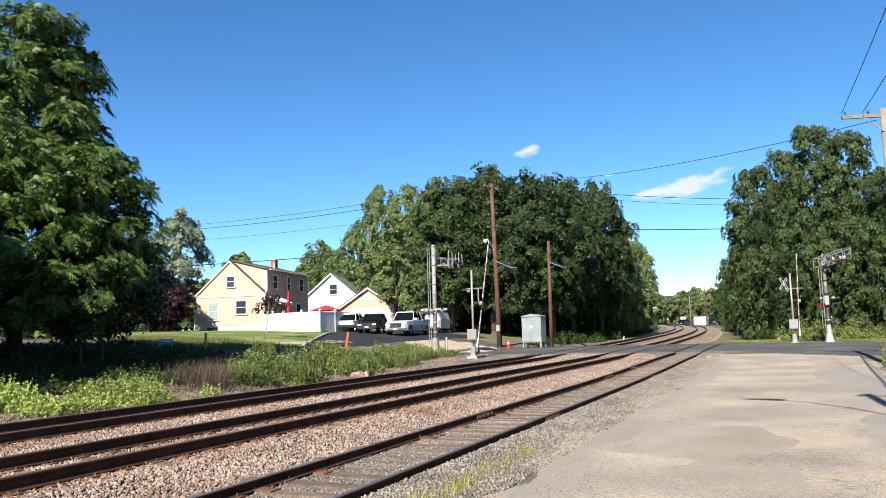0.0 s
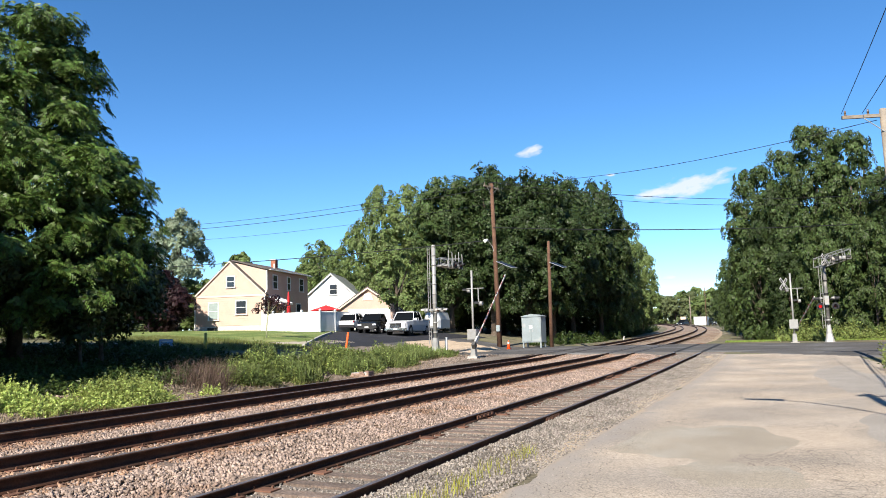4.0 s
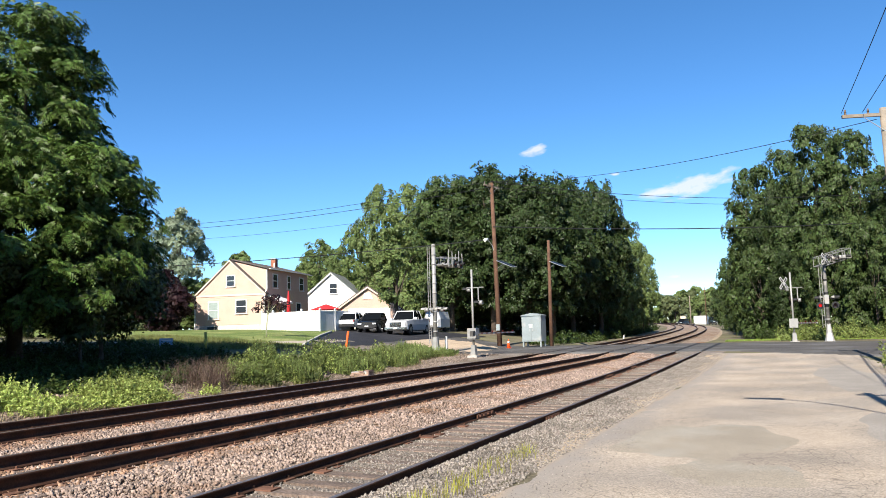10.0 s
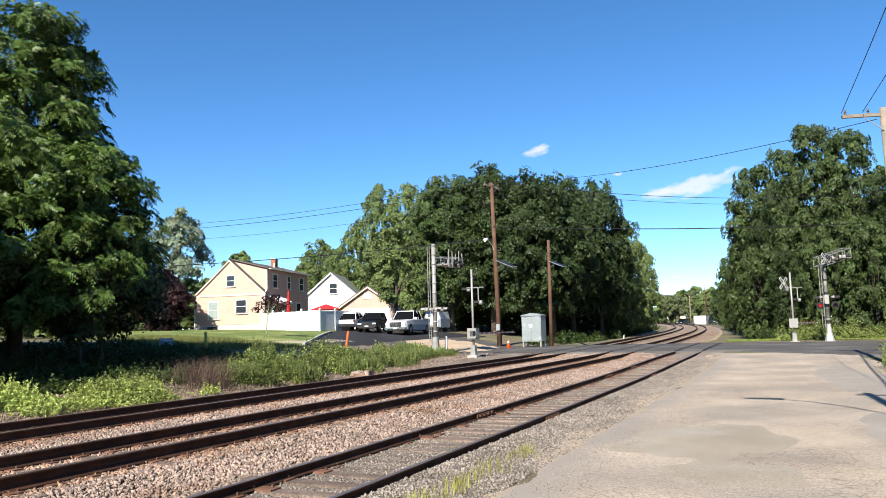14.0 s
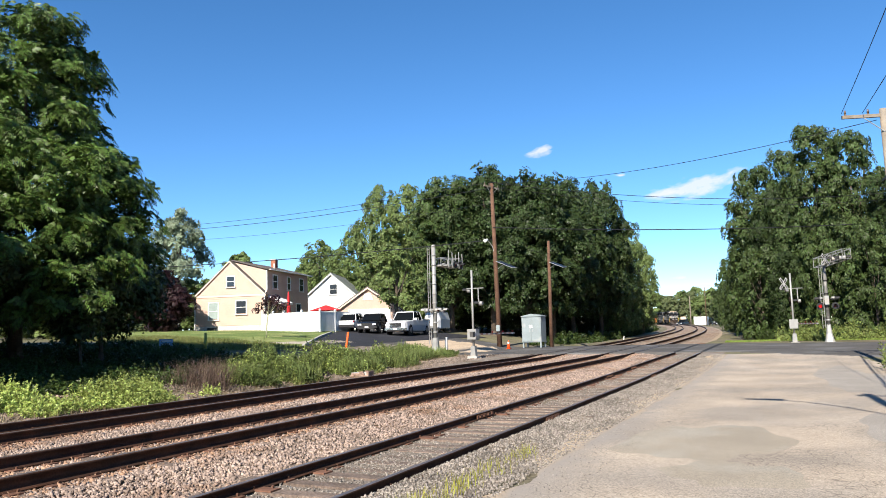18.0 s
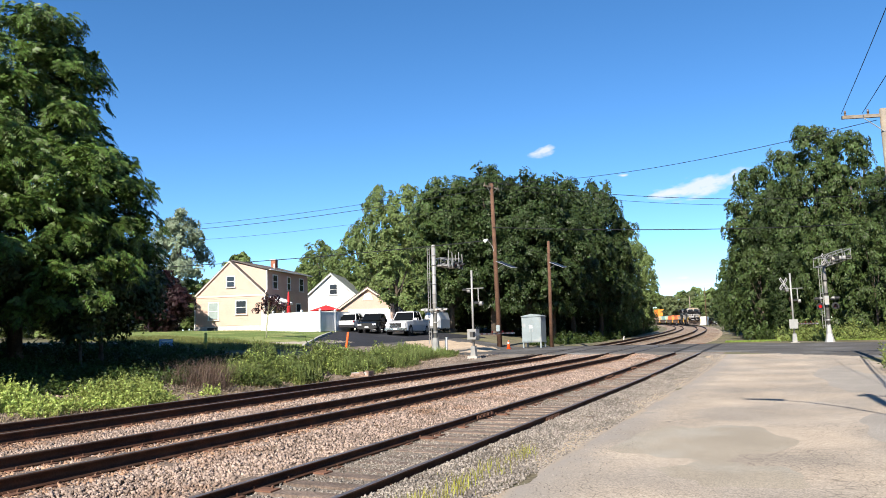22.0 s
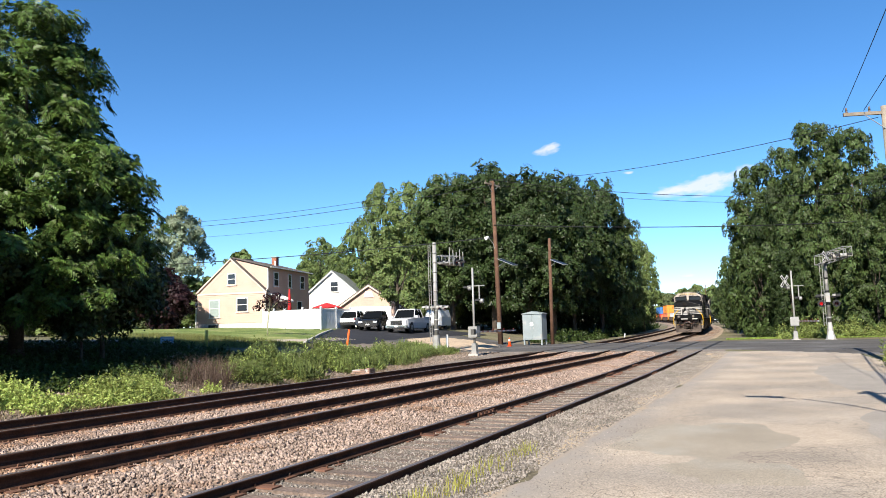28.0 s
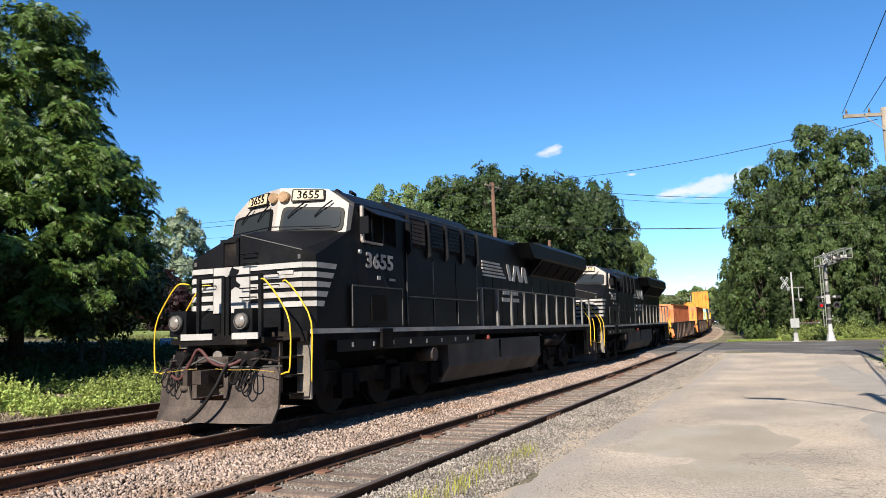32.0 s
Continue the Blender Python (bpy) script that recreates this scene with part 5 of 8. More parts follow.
            part("corner_stripe", made(prism, [(sx * 1.285, fy(0.712)), (sx * 1.475, fy(0.88)), (sx * 1.46, fy(0.9)), (sx * 1.27, fy(0.74))], z, z + 0.1, "z"), WHITE, nose, "white stripe")
    nd = part("nose_door", boxes((-0.58, -0.5, fy(0.68), fy(0.73), 2.85, 3.3), (-0.2, -0.14, fy(0.68), fy(0.73), 2.85, 3.38), (-0.58, -0.14, fy(0.68), fy(0.73), 3.3, 3.37)), BLACK, nose, "black nose door in a raised frame", 0.01)
    part("door_panel", boxes((-0.5, -0.2, fy(0.705), fy(0.715), 2.86, 3.31)), GRIME, nd)
    part("edge_strip", tubes(([(-0.1, fy(0.715), 3.43), (1.28, fy(0.715), 3.055)], 0.012, 0.014, 5)), GREY_RAIL, nose, "thin grey strip along the nose's upper edge")
    for sx in (-1, 1):
        part("corner_light", boxes((sx * 1.22 - 0.03, sx * 1.22 + 0.03, fy(0.705), fy(0.73), 2.9, 2.98)), GREY_RAIL, nose)
    for x, z in ((0.12, 3.06), (0.12, 2.88), (0.62, 2.65), (0.62, 2.45), (0.1, 2.42), (0.1, 2.25), (-0.85, 2.5)):
        part("grab_iron", tubes(([(x - 0.16, fy(0.72), z), (x - 0.16, fy(0.62), z), (x + 0.16, fy(0.62), z), (x + 0.16, fy(0.72), z)], 0.012, 0.012, 5)), BLACK, nose)
    part("nose_step", boxes((0.75, 1.1, fy(0.69), fy(0.72), 2.63, 2.7)), WHITE, nose, "small lit step light")
    # cab
    bm = bmesh.new()
    outline = [(-1.5, 1.6), (-1.5, 4.12), (-1.02, 4.42), (-0.35, 4.49), (0.35, 4.49), (1.02, 4.42), (1.5, 4.12), (1.5, 1.6)]
    front = [bm.verts.new((x * 0.955, fy(2.18 if z > 4.45 else 2.26), z)) for x, z in outline[1:7]]
    base = [bm.verts.new((sx * 1.44, fy(2.08), 3.54)) for sx in (-1, 1)]
    back = [bm.verts.new((x, fy(4.15), z)) for x, z in outline]
    low = [bm.verts.new((sx * 1.5, fy(2.6), z)) for sx in (-1, 1) for z in (1.6, 3.42)]
    bm.faces.new((base[0], *front, base[1]))
    for i in range(5):
        bm.faces.new((front[i], back[i + 1], back[i + 2], front[i + 1]))
    bm.faces.new(back)
    bm.faces.new((base[0], low[1], low[0], back[0], back[1], front[0]))
    bm.faces.new((base[1], front[-1], back[6], back[7], low[2], low[3]))
    bm.faces.new((low[0], low[1], base[0], base[1], low[3], low[2]))
    cab = part("cab", bm, BLACK, lo, "black cab with a pale window surround")
    # pale front mask, windscreens, number boards and lamps
    def face(u, z, out=0.0):
        """A place on the raked and swept cab front, out metres before it."""
        return (u * 0.955, fy(1.58 + abs(u) * 0.27 + (z - 3.5) * 0.22 - out), z - 0.01 + (z - 3.5) * 0.02 + out * 0.15)

    def rounded(pts, r):
        """The outline with each corner cut back twice."""
        pts = [Vector(p) for p in pts]
        res = []
        for i, p in enumerate(pts):
            a, b = (pts[i - 1] - p).normalized() * r, (pts[(i + 1) % len(pts)] - p).normalized() * r
            res += [p + a, p + (a + b) * 0.28, p + b]
        return [tuple(p) for p in res]

    def plate(pts, out0, out1):
        bm = bmesh.new()
        a, b = [bm.verts.new(face(u, z, out0)) for u, z in pts], [bm.verts.new(face(u, z, out1)) for u, z in pts]
        bm.faces.new(b)
        bm.faces.new(a[::-1])
        for i in range(len(pts)):
            j = (i + 1) % len(pts)
            bm.faces.new((a[i], a[j], b[j], b[i]))
        return bm

    for sx in (-1, 1):
        def q(u, z):
            return (sx * u, z)
        part("front_mask", plate([q(0, 3.5), q(0, 4.47), q(0.35, 4.46), q(1.02, 4.4), q(1.49, 4.08), q(1.49, 3.5)], -0.42, 0.035), CREAM_CAB, cab, "pale cream window surround")
        part("window_gasket", plate(rounded([q(0.1, 3.53), q(0.12, 4.08), q(1.43, 4.0), q(1.43, 3.53)], 0.1), 0.036, 0.055), BLACK, cab, "black rubber gasket")
        part("windscreen", plate(rounded([q(0.17, 3.6), q(0.19, 4.02), q(1.37, 3.94), q(1.37, 3.6)], 0.09), 0.056, 0.07), WIND_GLASS, cab, "dusty windscreen")
        for u in (0.42, 0.98):
            part("wiper", tubes(([face(u * sx + 0.2, 4.14, 0.1), face(u * sx, 3.98, 0.12), face(u * sx - 0.14, 3.84, 0.1)], 0.016, 0.013, 5)), BLACK, cab, "black windscreen wiper")
        nb = part("number_board", plate(rounded([q(0.3, 4.16), q(0.3, 4.42), q(0.98, 4.38), q(1.0, 4.16)], 0.03), 0.036, 0.09), BLACK, cab, "black-framed number board")
        part("number_panel", plate([q(0.34, 4.185), q(0.34, 4.395), q(0.95, 4.355), q(0.99, 4.185)], 0.09, 0.1), NUMBER_CREAM, nb, "cream number panel")
        me = text_mesh(number, 0.24, GRIME)
        me.transform(Matrix.Translation(face(sx * 0.66, 4.275, 0.108)) @ pose(0, 0, 0, 0, 0, sx * 15.5) @ pose(0, 0, 0, -8, sx * 3.0, 0))
        part("board_number", me, None, nb, "black road number")
    for sx in (-1, 1):
        part("headlight", tubes(([face(sx * 0.13, 4.27, -0.05), face(sx * 0.13, 4.27, 0.12)], 0.125, 0.11, 16)), mat("brass_lamp", (0.324, 0.203, 0.113), 0.4, 0.4), cab, "round brass-toned headlight")
    part("ledge_rail", tubes(([(-1.2, fy(1.75), 3.62), (0, fy(1.45), 3.66), (1.2, fy(1.75), 3.62)], 0.012, 0.012, 5)), BLACK, cab)
    for sx in (-1, 1):
        x = sx * 1.5
        # solid plate; the unlit cab interior is put into its black colour
        part("side_window", boxes((x - 0.02, x + 0.02, fy(2.45), fy(3.75), 3.4, 4.05)), mat("painted_dark_opening", (0.003, 0.003, 0.003), 0.9, spec=0.05), cab, "matte black plate painted as a shaded open cab window")
        part("window_sill", boxes((x - 0.035, x + 0.035, fy(2.42), fy(3.2), 3.34, 3.38)), CREAM_CAB, cab)
        for f in (2.4, 2.75, 3.2, 3.76):
            part("window_post", boxes((x - 0.03, x + 0.03, fy(f), fy(f + 0.06), 3.37, 4.08)), CREAM_CAB if f < 2.5 else BLACK, cab)
        part("awning", made(prism, [(x, 4.04), (x + sx * 0.34, 3.86), (x + sx * 0.34, 3.88), (x, 4.08)], fy(2.5), fy(3.95), "y"), BLACK, cab, "black sun awning")
        part("mirror", boxes((x + min(0, sx * 0.2), x + max(0, sx * 0.2), fy(2.34), fy(2.37), 3.5, 3.85)), BLACK, cab)
        me = text_mesh(number, 0.5, WHITE, bold=0.014)
        me.transform(Matrix.Diagonal((1.16, 1, 0.86, 1)))
        me.transform(pose(sx * 1.51, fy(3.1), 2.98, 0, 0, 90 * sx))
        part("road_number", me, None, cab, "white road number")
        part("small_marking", boxes((sx * 1.505 - 0.005, sx * 1.505 + 0.005, fy(3.0), fy(3.12), 2.62, 2.7), (sx * 1.505 - 0.005, sx * 1.505 + 0.005, fy(3.5), fy(3.75), 2.62, 2.67)), WHITE, cab)
        d = part("side_door", boxes((sx * 1.505 - 0.02, sx * 1.505 + 0.02, fy(2.0), fy(4.0), 1.68, 2.44)), BLACK, cab, "", 0.008)
        # grey strips paint in the light caught by the door's edges
        for f, z0, z1 in ((1.98, 1.68, 2.46), (4.0, 1.68, 2.46)):
            part("door_edge", boxes((sx * 1.53 - 0.008, sx * 1.53 + 0.008, fy(f), fy(f + 0.022), z0, z1)), GREY_RAIL, d, "pale strip painted as a sunlit edge")
        part("door_head", boxes((sx * 1.535 - 0.012, sx * 1.535 + 0.012, fy(1.98), fy(4.02), 2.45, 2.475)), GREY_RAIL, d)
        part("step_box", boxes((sx * 1.5 - 0.04, sx * 1.5 + 0.07, fy(3.05), fy(3.5), 1.24, 1.62)), GRIME, cab, "", 0.01)
        part("marker_lamp", tubes(([(sx * 1.5, fy(2.3), 3.14), (sx * 1.54, fy(2.3), 3.14)], 0.05, 0.04, 10)), STEEL, cab, "small round marker lamp")
        part("louvre_panel", boxes((sx * 1.53 - 0.012, sx * 1.53 + 0.012, fy(2.7), fy(3.3), 1.78, 2.3)), GRIME, d)
    for x, f in ((-0.6, 2.9), (0.2, 2.8), (0.6, 3.1), (0.75, 3.4)):
        part("horn", tubes(([(x, fy(f), 4.42), (x, fy(f), 4.54), (x, fy(f - 0.2), 4.56)], 0.02, 0.045, 8)), BLACK, cab)
    part("antenna_plate", boxes((-0.5, 0.5, fy(3.3), fy(3.9), 4.47, 4.54)), GRIME, cab, "", 0.01)
    # tall cabinet behind the cab
    cb = part("equipment_cabinet", made(prism, [(-1.48, 1.6), (-1.48, 4.12), (-1.1, 4.46), (1.1, 4.46), (1.48, 4.12), (1.48, 1.6)], fy(4.15), fy(8.35), "y"), BLACK, lo, "black equipment cabinet", 0.0)
    for sx in (-1, 1):
        x = sx * 1.485
        for k in range(4):
            y0 = 4.4 + k * 1.0
            part("louvre_frame", boxes((x - 0.05, x + 0.05, fy(y0), fy(y0 + 0.8), 3.45, 4.1)), GRIME, cb)
            # front stack's slats are paler, with the sun on them painted in
            for j in range(6):
                part("louvre_slat", boxes((x + sx * 0.05 - 0.02, x + sx * 0.05 + 0.02, fy(y0 + 0.08), fy(y0 + 0.72), 3.52 + j * 0.09, 3.59 + j * 0.09)), BLACK if k else PILOT, cb)
        for k in range(5):
            part("brace", made(prism, [(x, 4.18), (x + sx * 0.1, 4.1), (x + sx * 0.13, 3.3), (x, 3.2)], fy(4.3 + k * 1.0), fy(4.36 + k * 1.0), "y"), BLACK, cb, "black bracket")
        for k in range(3):
            part("cabinet_door", boxes((x - 0.02, x + 0.02, fy(4.3 + k * 1.33), fy(5.58 + k * 1.33), 2.35, 3.25)), BLACK, cb, "", 0.01)
            part("lower_door", boxes((x - 0.02, x + 0.02, fy(4.3 + k * 1.33), fy(5.58 + k * 1.33), 1.68, 2.28)), BLACK, cb, "", 0.01)
        # cabinet edges and ledge: sunlit lines put in as pale grey strips
        for f, z0, z1 in ((4.26, 1.7, 3.3), (5.62, 1.7, 2.3), (7.0, 1.7, 2.3), (8.3, 1.7, 4.0)):
            part("door_edge", boxes((x + sx * 0.03 - 0.008, x + sx * 0.03 + 0.008, fy(f), fy(f + 0.025), z0, z1)), GREY_RAIL, cb, "pale strip painted as a sunlit edge")
        part("rain_strip", boxes((x + sx * 0.04 - 0.02, x + sx * 0.04 + 0.02, fy(4.3), fy(8.3), 2.3, 2.33)), GREY_RAIL, cb)
        part("roof_rail", tubes(([(sx * 1.4, fy(4.2), 4.22), (sx * 1.4, fy(8.3), 4.22)], 0.014, 0.014, 5)), GREY_RAIL, cb)
        part("latch", boxes((x - 0.03, x + 0.03, fy(5.6), fy(5.63), 2.4, 3.2)), GREY_RAIL, cb)
    # engine hood
    hd = part("engine_hood", made(prism, [(-1.0, 1.6), (-1.0, 4.3), (-0.8, 4.46), (0.8, 4.46), (1.0, 4.3), (1.0, 1.6)], fy(8.35), fy(14.4), "y"), BLACK, lo, "black engine hood", 0.0)
    for sx in (-1, 1):
        x = sx * 1.012
        for k in range(8):
            part("hood_door", boxes((x - 0.015, x + 0.015, fy(8.6 + k * 0.72), fy(9.28 + k * 0.72), 1.7, 3.3)), BLACK, hd, "", 0.008)
        for k in range(5):
            part("flag_stripe", boxes((x - 0.02, x + 0.02, fy(9.95), fy(11.9 - k * 0.12), 3.12 + k * 0.1, 3.18 + k * 0.1)), WHITE, hd, "white painted bar")
        bm = bmesh.new()
        for y0, sk in ((12.1, 0.25), (12.62, -0.25), (13.05, 0.25), (13.42, -0.2), (13.7, 0.2)):
            vs = [bm.verts.new((x + sx * 0.025, fy(y0 + sk * 0.5), 3.08)), bm.verts.new((x + sx * 0.025, fy(y0 + sk * 0.5 + 0.24), 3.08)), bm.verts.new((x + sx * 0.025, fy(y0 - sk * 0.5 + 0.24), 3.6)), bm.verts.new((x + sx * 0.025, fy(y0 - sk * 0.5), 3.6))]
            g = bmesh.ops.extrude_face_region(bm, geom=[bm.faces.new(vs)])
            bmesh.ops.translate(bm, verts=[v for v in g["geom"] if isinstance(v, bmesh.types.BMVert)], vec=(-sx * 0.02, 0, 0))
        part("emblem", bm, WHITE, hd, "white painted emblem shape")
        part("lettering_bar", boxes((x + sx * 0.02 - 0.006, x + sx * 0.02 + 0.006, fy(11.6), fy(13.0), 2.62, 2.74), (x + sx * 0.02 - 0.006, x + sx * 0.02 + 0.006, fy(11.5), fy(13.1), 2.4, 2.52)), WHITE, hd, "white lettering bar")
        part("hood_rail", tubes(([(x, fy(8.4), 2.55), (x + sx * 0.06, fy(8.6), 2.6), (x + sx * 0.06, fy(14.2), 2.6)], 0.014, 0.014, 5)), BLACK, hd)
    part("exhaust_stack", boxes((-0.45, 0.45, fy(10.6), fy(11.8), 4.46, 4.62)), GRIME, lo, "sooty exhaust stack", 0.03)
    part("roof_hatch", boxes((-0.7, 0.7, fy(8.6), fy(10.2), 4.46, 4.52), (-0.6, 0.6, fy(12.2), fy(13.8), 4.46, 4.52)), BLACK, lo, "", 0.02)
    # radiator cab with flared wings
    rd = part("radiator_cab", made(prism, [(-1.0, 1.6), (-1.0, 3.35), (-1.52, 3.95), (-1.52, 4.35), (-1.3, 4.52), (1.3, 4.52), (1.52, 4.35), (1.52, 3.95), (1.0, 3.35), (1.0, 1.6)], fy(14.4), fy(20.4), "y"), BLACK, lo, "black radiator cab with flared wings")
    part("radiator_front", made(prism, [(-1.0, 3.35), (-1.0, 4.3), (-0.8, 4.5), (0.8, 4.5), (1.0, 4.3), (1.0, 3.35)], fy(13.2), fy(14.42), "y"), BLACK, rd)
    for sx in (-1, 1):
        part("wing_front", made(prism, [(fy(12.9), 4.36), (fy(14.4), 4.36), (fy(14.4), 3.9), (fy(13.4), 3.9)], sx * 0.98, sx * 1.52, "x"), BLACK, rd)
        for k in range(5):
            y0 = 14.6 + k * 1.14
            m = Matrix.Translation((sx * 1.27, 0, 3.64)) @ Matrix.Rotation(sx * radians(40.5), 4, "Y")
            bm = bmesh.new()
            box(bm, -0.015, 0.015, fy(y0), fy(y0 + 1.0), -0.3, 0.3, m)
            part("radiator_screen", bm, GRIME, rd, "dark mesh radiator screen")
        for k in range(6):
            part("radiator_door", boxes((sx * 1.012 - 0.015, sx * 1.012 + 0.015, fy(14.6 + k * 0.95), fy(15.5 + k * 0.95), 1.7, 3.2)), BLACK, rd, "", 0.008)
    # walkway rails
    for sx in (-1, 1):
        x = sx * 1.46
        ys = [8.75 + i * 1.2 for i in range(11)]
        for f in ys:
            part("stanchion", boxes((x - 0.03, x + 0.03, fy(f - 0.05), fy(f + 0.05), 1.6, 2.68)), mat("pale_handrail_post", (0.14, 0.132, 0.122), 0.6, scale=3, vary=0.2), lo, "grey handrail post")
        part("walkway_rail", tubes(([(x, fy(8.2), 2.62), (x, fy(8.7), 2.7), (x, fy(20.75), 2.7)], 0.022, 0.022, 6)), GREY_RAIL, lo, "grey walkway handrail")
    part("rear_rail", tubes(([(-1.46, fy(20.75), 2.7), (1.46, fy(20.75), 2.7)], 0.022, 0.022, 6)), GREY_RAIL, lo)
    for x in (-1.46, -0.5, 0.5, 1.46):
        part("rear_post", boxes((x - 0.025, x + 0.025, fy(20.72), fy(20.78), 1.6, 2.7)), GREY_RAIL, lo)
    part("rear_plate", boxes((-1.45, 1.45, fy(20.7), fy(20.8), 0.55, 1.5)), PILOT, lo)
    part("rear_coupler", boxes((-0.16, 0.16, fy(20.8), fy(21.75), 0.74, 1.02)), GRIME, lo, "grimy coupler", 0.03)
    # tank, air reservoirs, bogies
    tk = part("fuel_tank", made(prism, [(-1.44, 1.28), (-1.44, 0.66), (-1.2, 0.27), (1.2, 0.27), (1.44, 0.66), (1.44, 1.28)], fy(6.5), fy(13.9), "y"), mat("dusty_tank", (0.058, 0.05, 0.045), 0.7, scale=1.2, vary=0.3, fine=25, bump=0.1, stain=(0.069, 0.061, 0.053), stain_amount=0.4), lo, "dusty dark fuel tank", 0.03)
    for sx in (-1, 1):
        part("tank_band", boxes((sx * 1.47 - 0.012, sx * 1.47 + 0.012, fy(10.0), fy(10.08), 0.75, 1.25)), GRIME, tk)
        part("filler_cap", tubes(([(sx * 1.4, fy(9.0), 1.3), (sx * 1.55, fy(9.0), 1.34)], 0.07, 0.06, 8)), mat("red_cap", (0.227, 0.049, 0.032), 0.6), lo)
        part("air_reservoir", tubes(([(sx * 1.25, fy(14.3), 1.1), (sx * 1.25, fy(16.4), 1.1)], 0.2, 0.2, 12)), GRIME, lo, "round air reservoir")
        part("air_filter", tubes(([(sx * 1.1, fy(5.6), 1.0), (sx * 1.52, fy(5.6), 1.0)], 0.16, 0.16, 12)), PILOT, lo)
        part("pipe_run", tubes(([(sx * 1.3, fy(14.2), 1.36), (sx * 1.38, fy(15.0), 1.05), (sx * 1.4, fy(15.8), 1.3), (sx * 1.4, fy(16.4), 1.0), (sx * 1.4, fy(17.2), 1.3)], 0.025, 0.025, 6)), GREY_RAIL, lo, "bent brake pipe")
    bogie(lo, fy(4.2), 1.95)
    bogie(lo, fy(17.0), 1.95)
    return lo


lead = locomotive("black diesel locomotive with white-striped nose and yellow grab rails", "3655")
ROLLING.append((lead, 11.1))
second = copy_thing(lead, Matrix())
tagged(second, "second black diesel locomotive coupled behind the leader")
ROLLING.append((second, 33.4))

# ---- well cars and containers
WELL = mat("dirty_well_car", (0.069, 0.049, 0.041), 0.8, scale=1.0, vary=0.35, fine=20, fine_vary=0.25, bump=0.15, stain=(0.13, 0.081, 0.057), stain_amount=0.5, stain_scale=1.0)


def well_car():
    w = thing("well_car", Matrix(), "low dark brown well car for containers", "railway wagon", "well cars of the train")
    for sx in (-1, 1):
        sd = part("side_sill", made(prism, [(-9.3, 1.35), (-8.2, 1.05), (-7.0, 0.32), (7.0, 0.32), (8.2, 1.05), (9.3, 1.35), (9.3, 1.5), (-9.3, 1.5)], sx * 1.36, sx * 1.44, "x"), WELL, w, "", 0.0)
        part("top_chord", boxes((sx * 1.4 - 0.07, sx * 1.4 + 0.07, -9.3, 9.3, 1.46, 1.56)), WELL, sd)
        for k in range(13):
            part("side_rib", boxes((sx * 1.46 - 0.03, sx * 1.46 + 0.03, -6.6 + k * 1.1, -6.5 + k * 1.1, 0.36, 1.46)), WELL, sd)
    part("well_floor", boxes((-1.36, 1.36, -7.0, 7.0, 0.28, 0.36)), WELL, w)
    for e in (-1, 1):
        part("end_platform", boxes((-1.4, 1.4, min(e * 7.4, e * 9.9), max(e * 7.4, e * 9.9), 1.1, 1.25), (-0.3, 0.3, min(e * 9.9, e * 10.75), max(e * 9.9, e * 10.75), 0.75, 1.02)), WELL, w, "", 0.02)
        bogie(w, e * 8.9, 0.9, wheel_r=0.42)
        for sx in (-1, 1):
            part("ladder", tubes(([(sx * 1.38, e * 9.85, 0.5), (sx * 1.38, e * 9.85, 2.5), (sx * 1.0, e * 9.85, 2.5), (sx * 1.0, e * 9.85, 1.2)], 0.025, 0.025, 6),
                                 *[([(sx * 1.38, e * 9.85, z), (sx * 1.0, e * 9.85, z)], 0.018, 0.018, 5) for z in (0.6, 0.95, 1.3, 1.65, 2.0, 2.3)]), YELLOW, w, "yellow end ladder")
    return w


CONTAINERS = {}


def container(colour, words, length=12.19, height=2.6):
    key = (words, length, height)
    if key in CONTAINERS:
        return copy_thing(CONTAINERS[key], Matrix())
    pm = mat("container_" + words, colour, 0.6, scale=0.8, vary=0.15, fine=12, fine_vary=0.1, bump=0.08, stain=tuple(c * 0.55 for c in colour), stain_amount=0.25, stain_scale=1.2)
    h = length / 2
    c = thing("shipping_container", Matrix(), words.replace("_", " ") + " corrugated steel shipping container on a well car", "shipping container", "containers on the train")
    bm = boxes((-1.22, 1.22, -h, h, 0, 0.14), (-1.22, 1.22, -h, h, height - 0.1, height))
    for sx in (-1, 1):
        for e in (-1, 1):
            box(bm, sx * 1.14 - 0.08, sx * 1.14 + 0.08, e * (h - 0.08) - 0.08, e * (h - 0.08) + 0.08, 0, height)
    part("frame", bm, pm, c)
    for sx in (-1, 1):
        pts, y, k = [], -h + 0.16, 0
        while y < h - 0.16:
            pts.append((sx * (1.21 if k % 4 in (0, 1) else 1.175), y))
            y += (0.11 if k % 2 == 0 else 0.06)
            k += 1
        pts += [(sx * 1.12, y), (sx * 1.12, -h + 0.16)]
        part("side_wall", made(prism, pts, 0.14, height - 0.1, "z"), pm, c)
    for e in (-1, 1):
        y = e * (h - 0.03)
        for sx in (-1, 1):
            d = part("end_door", boxes((min(0.01 * sx, sx * 1.06), max(0.01 * sx, sx * 1.06), y - 0.03, y + 0.03, 0.14, height - 0.1)), pm, c, "", 0.01)
            part("lock_bar", tubes(([(sx * 0.35, y + e * 0.06, 0.1), (sx * 0.35, y + e * 0.06, height - 0.06)], 0.022, 0.022, 5), ([(sx * 0.8, y + e * 0.06, 0.1), (sx * 0.8, y + e * 0.06, height - 0.06)], 0.022, 0.022, 5)), GREY_RAIL, d)
    CONTAINERS[key] = c
    return c


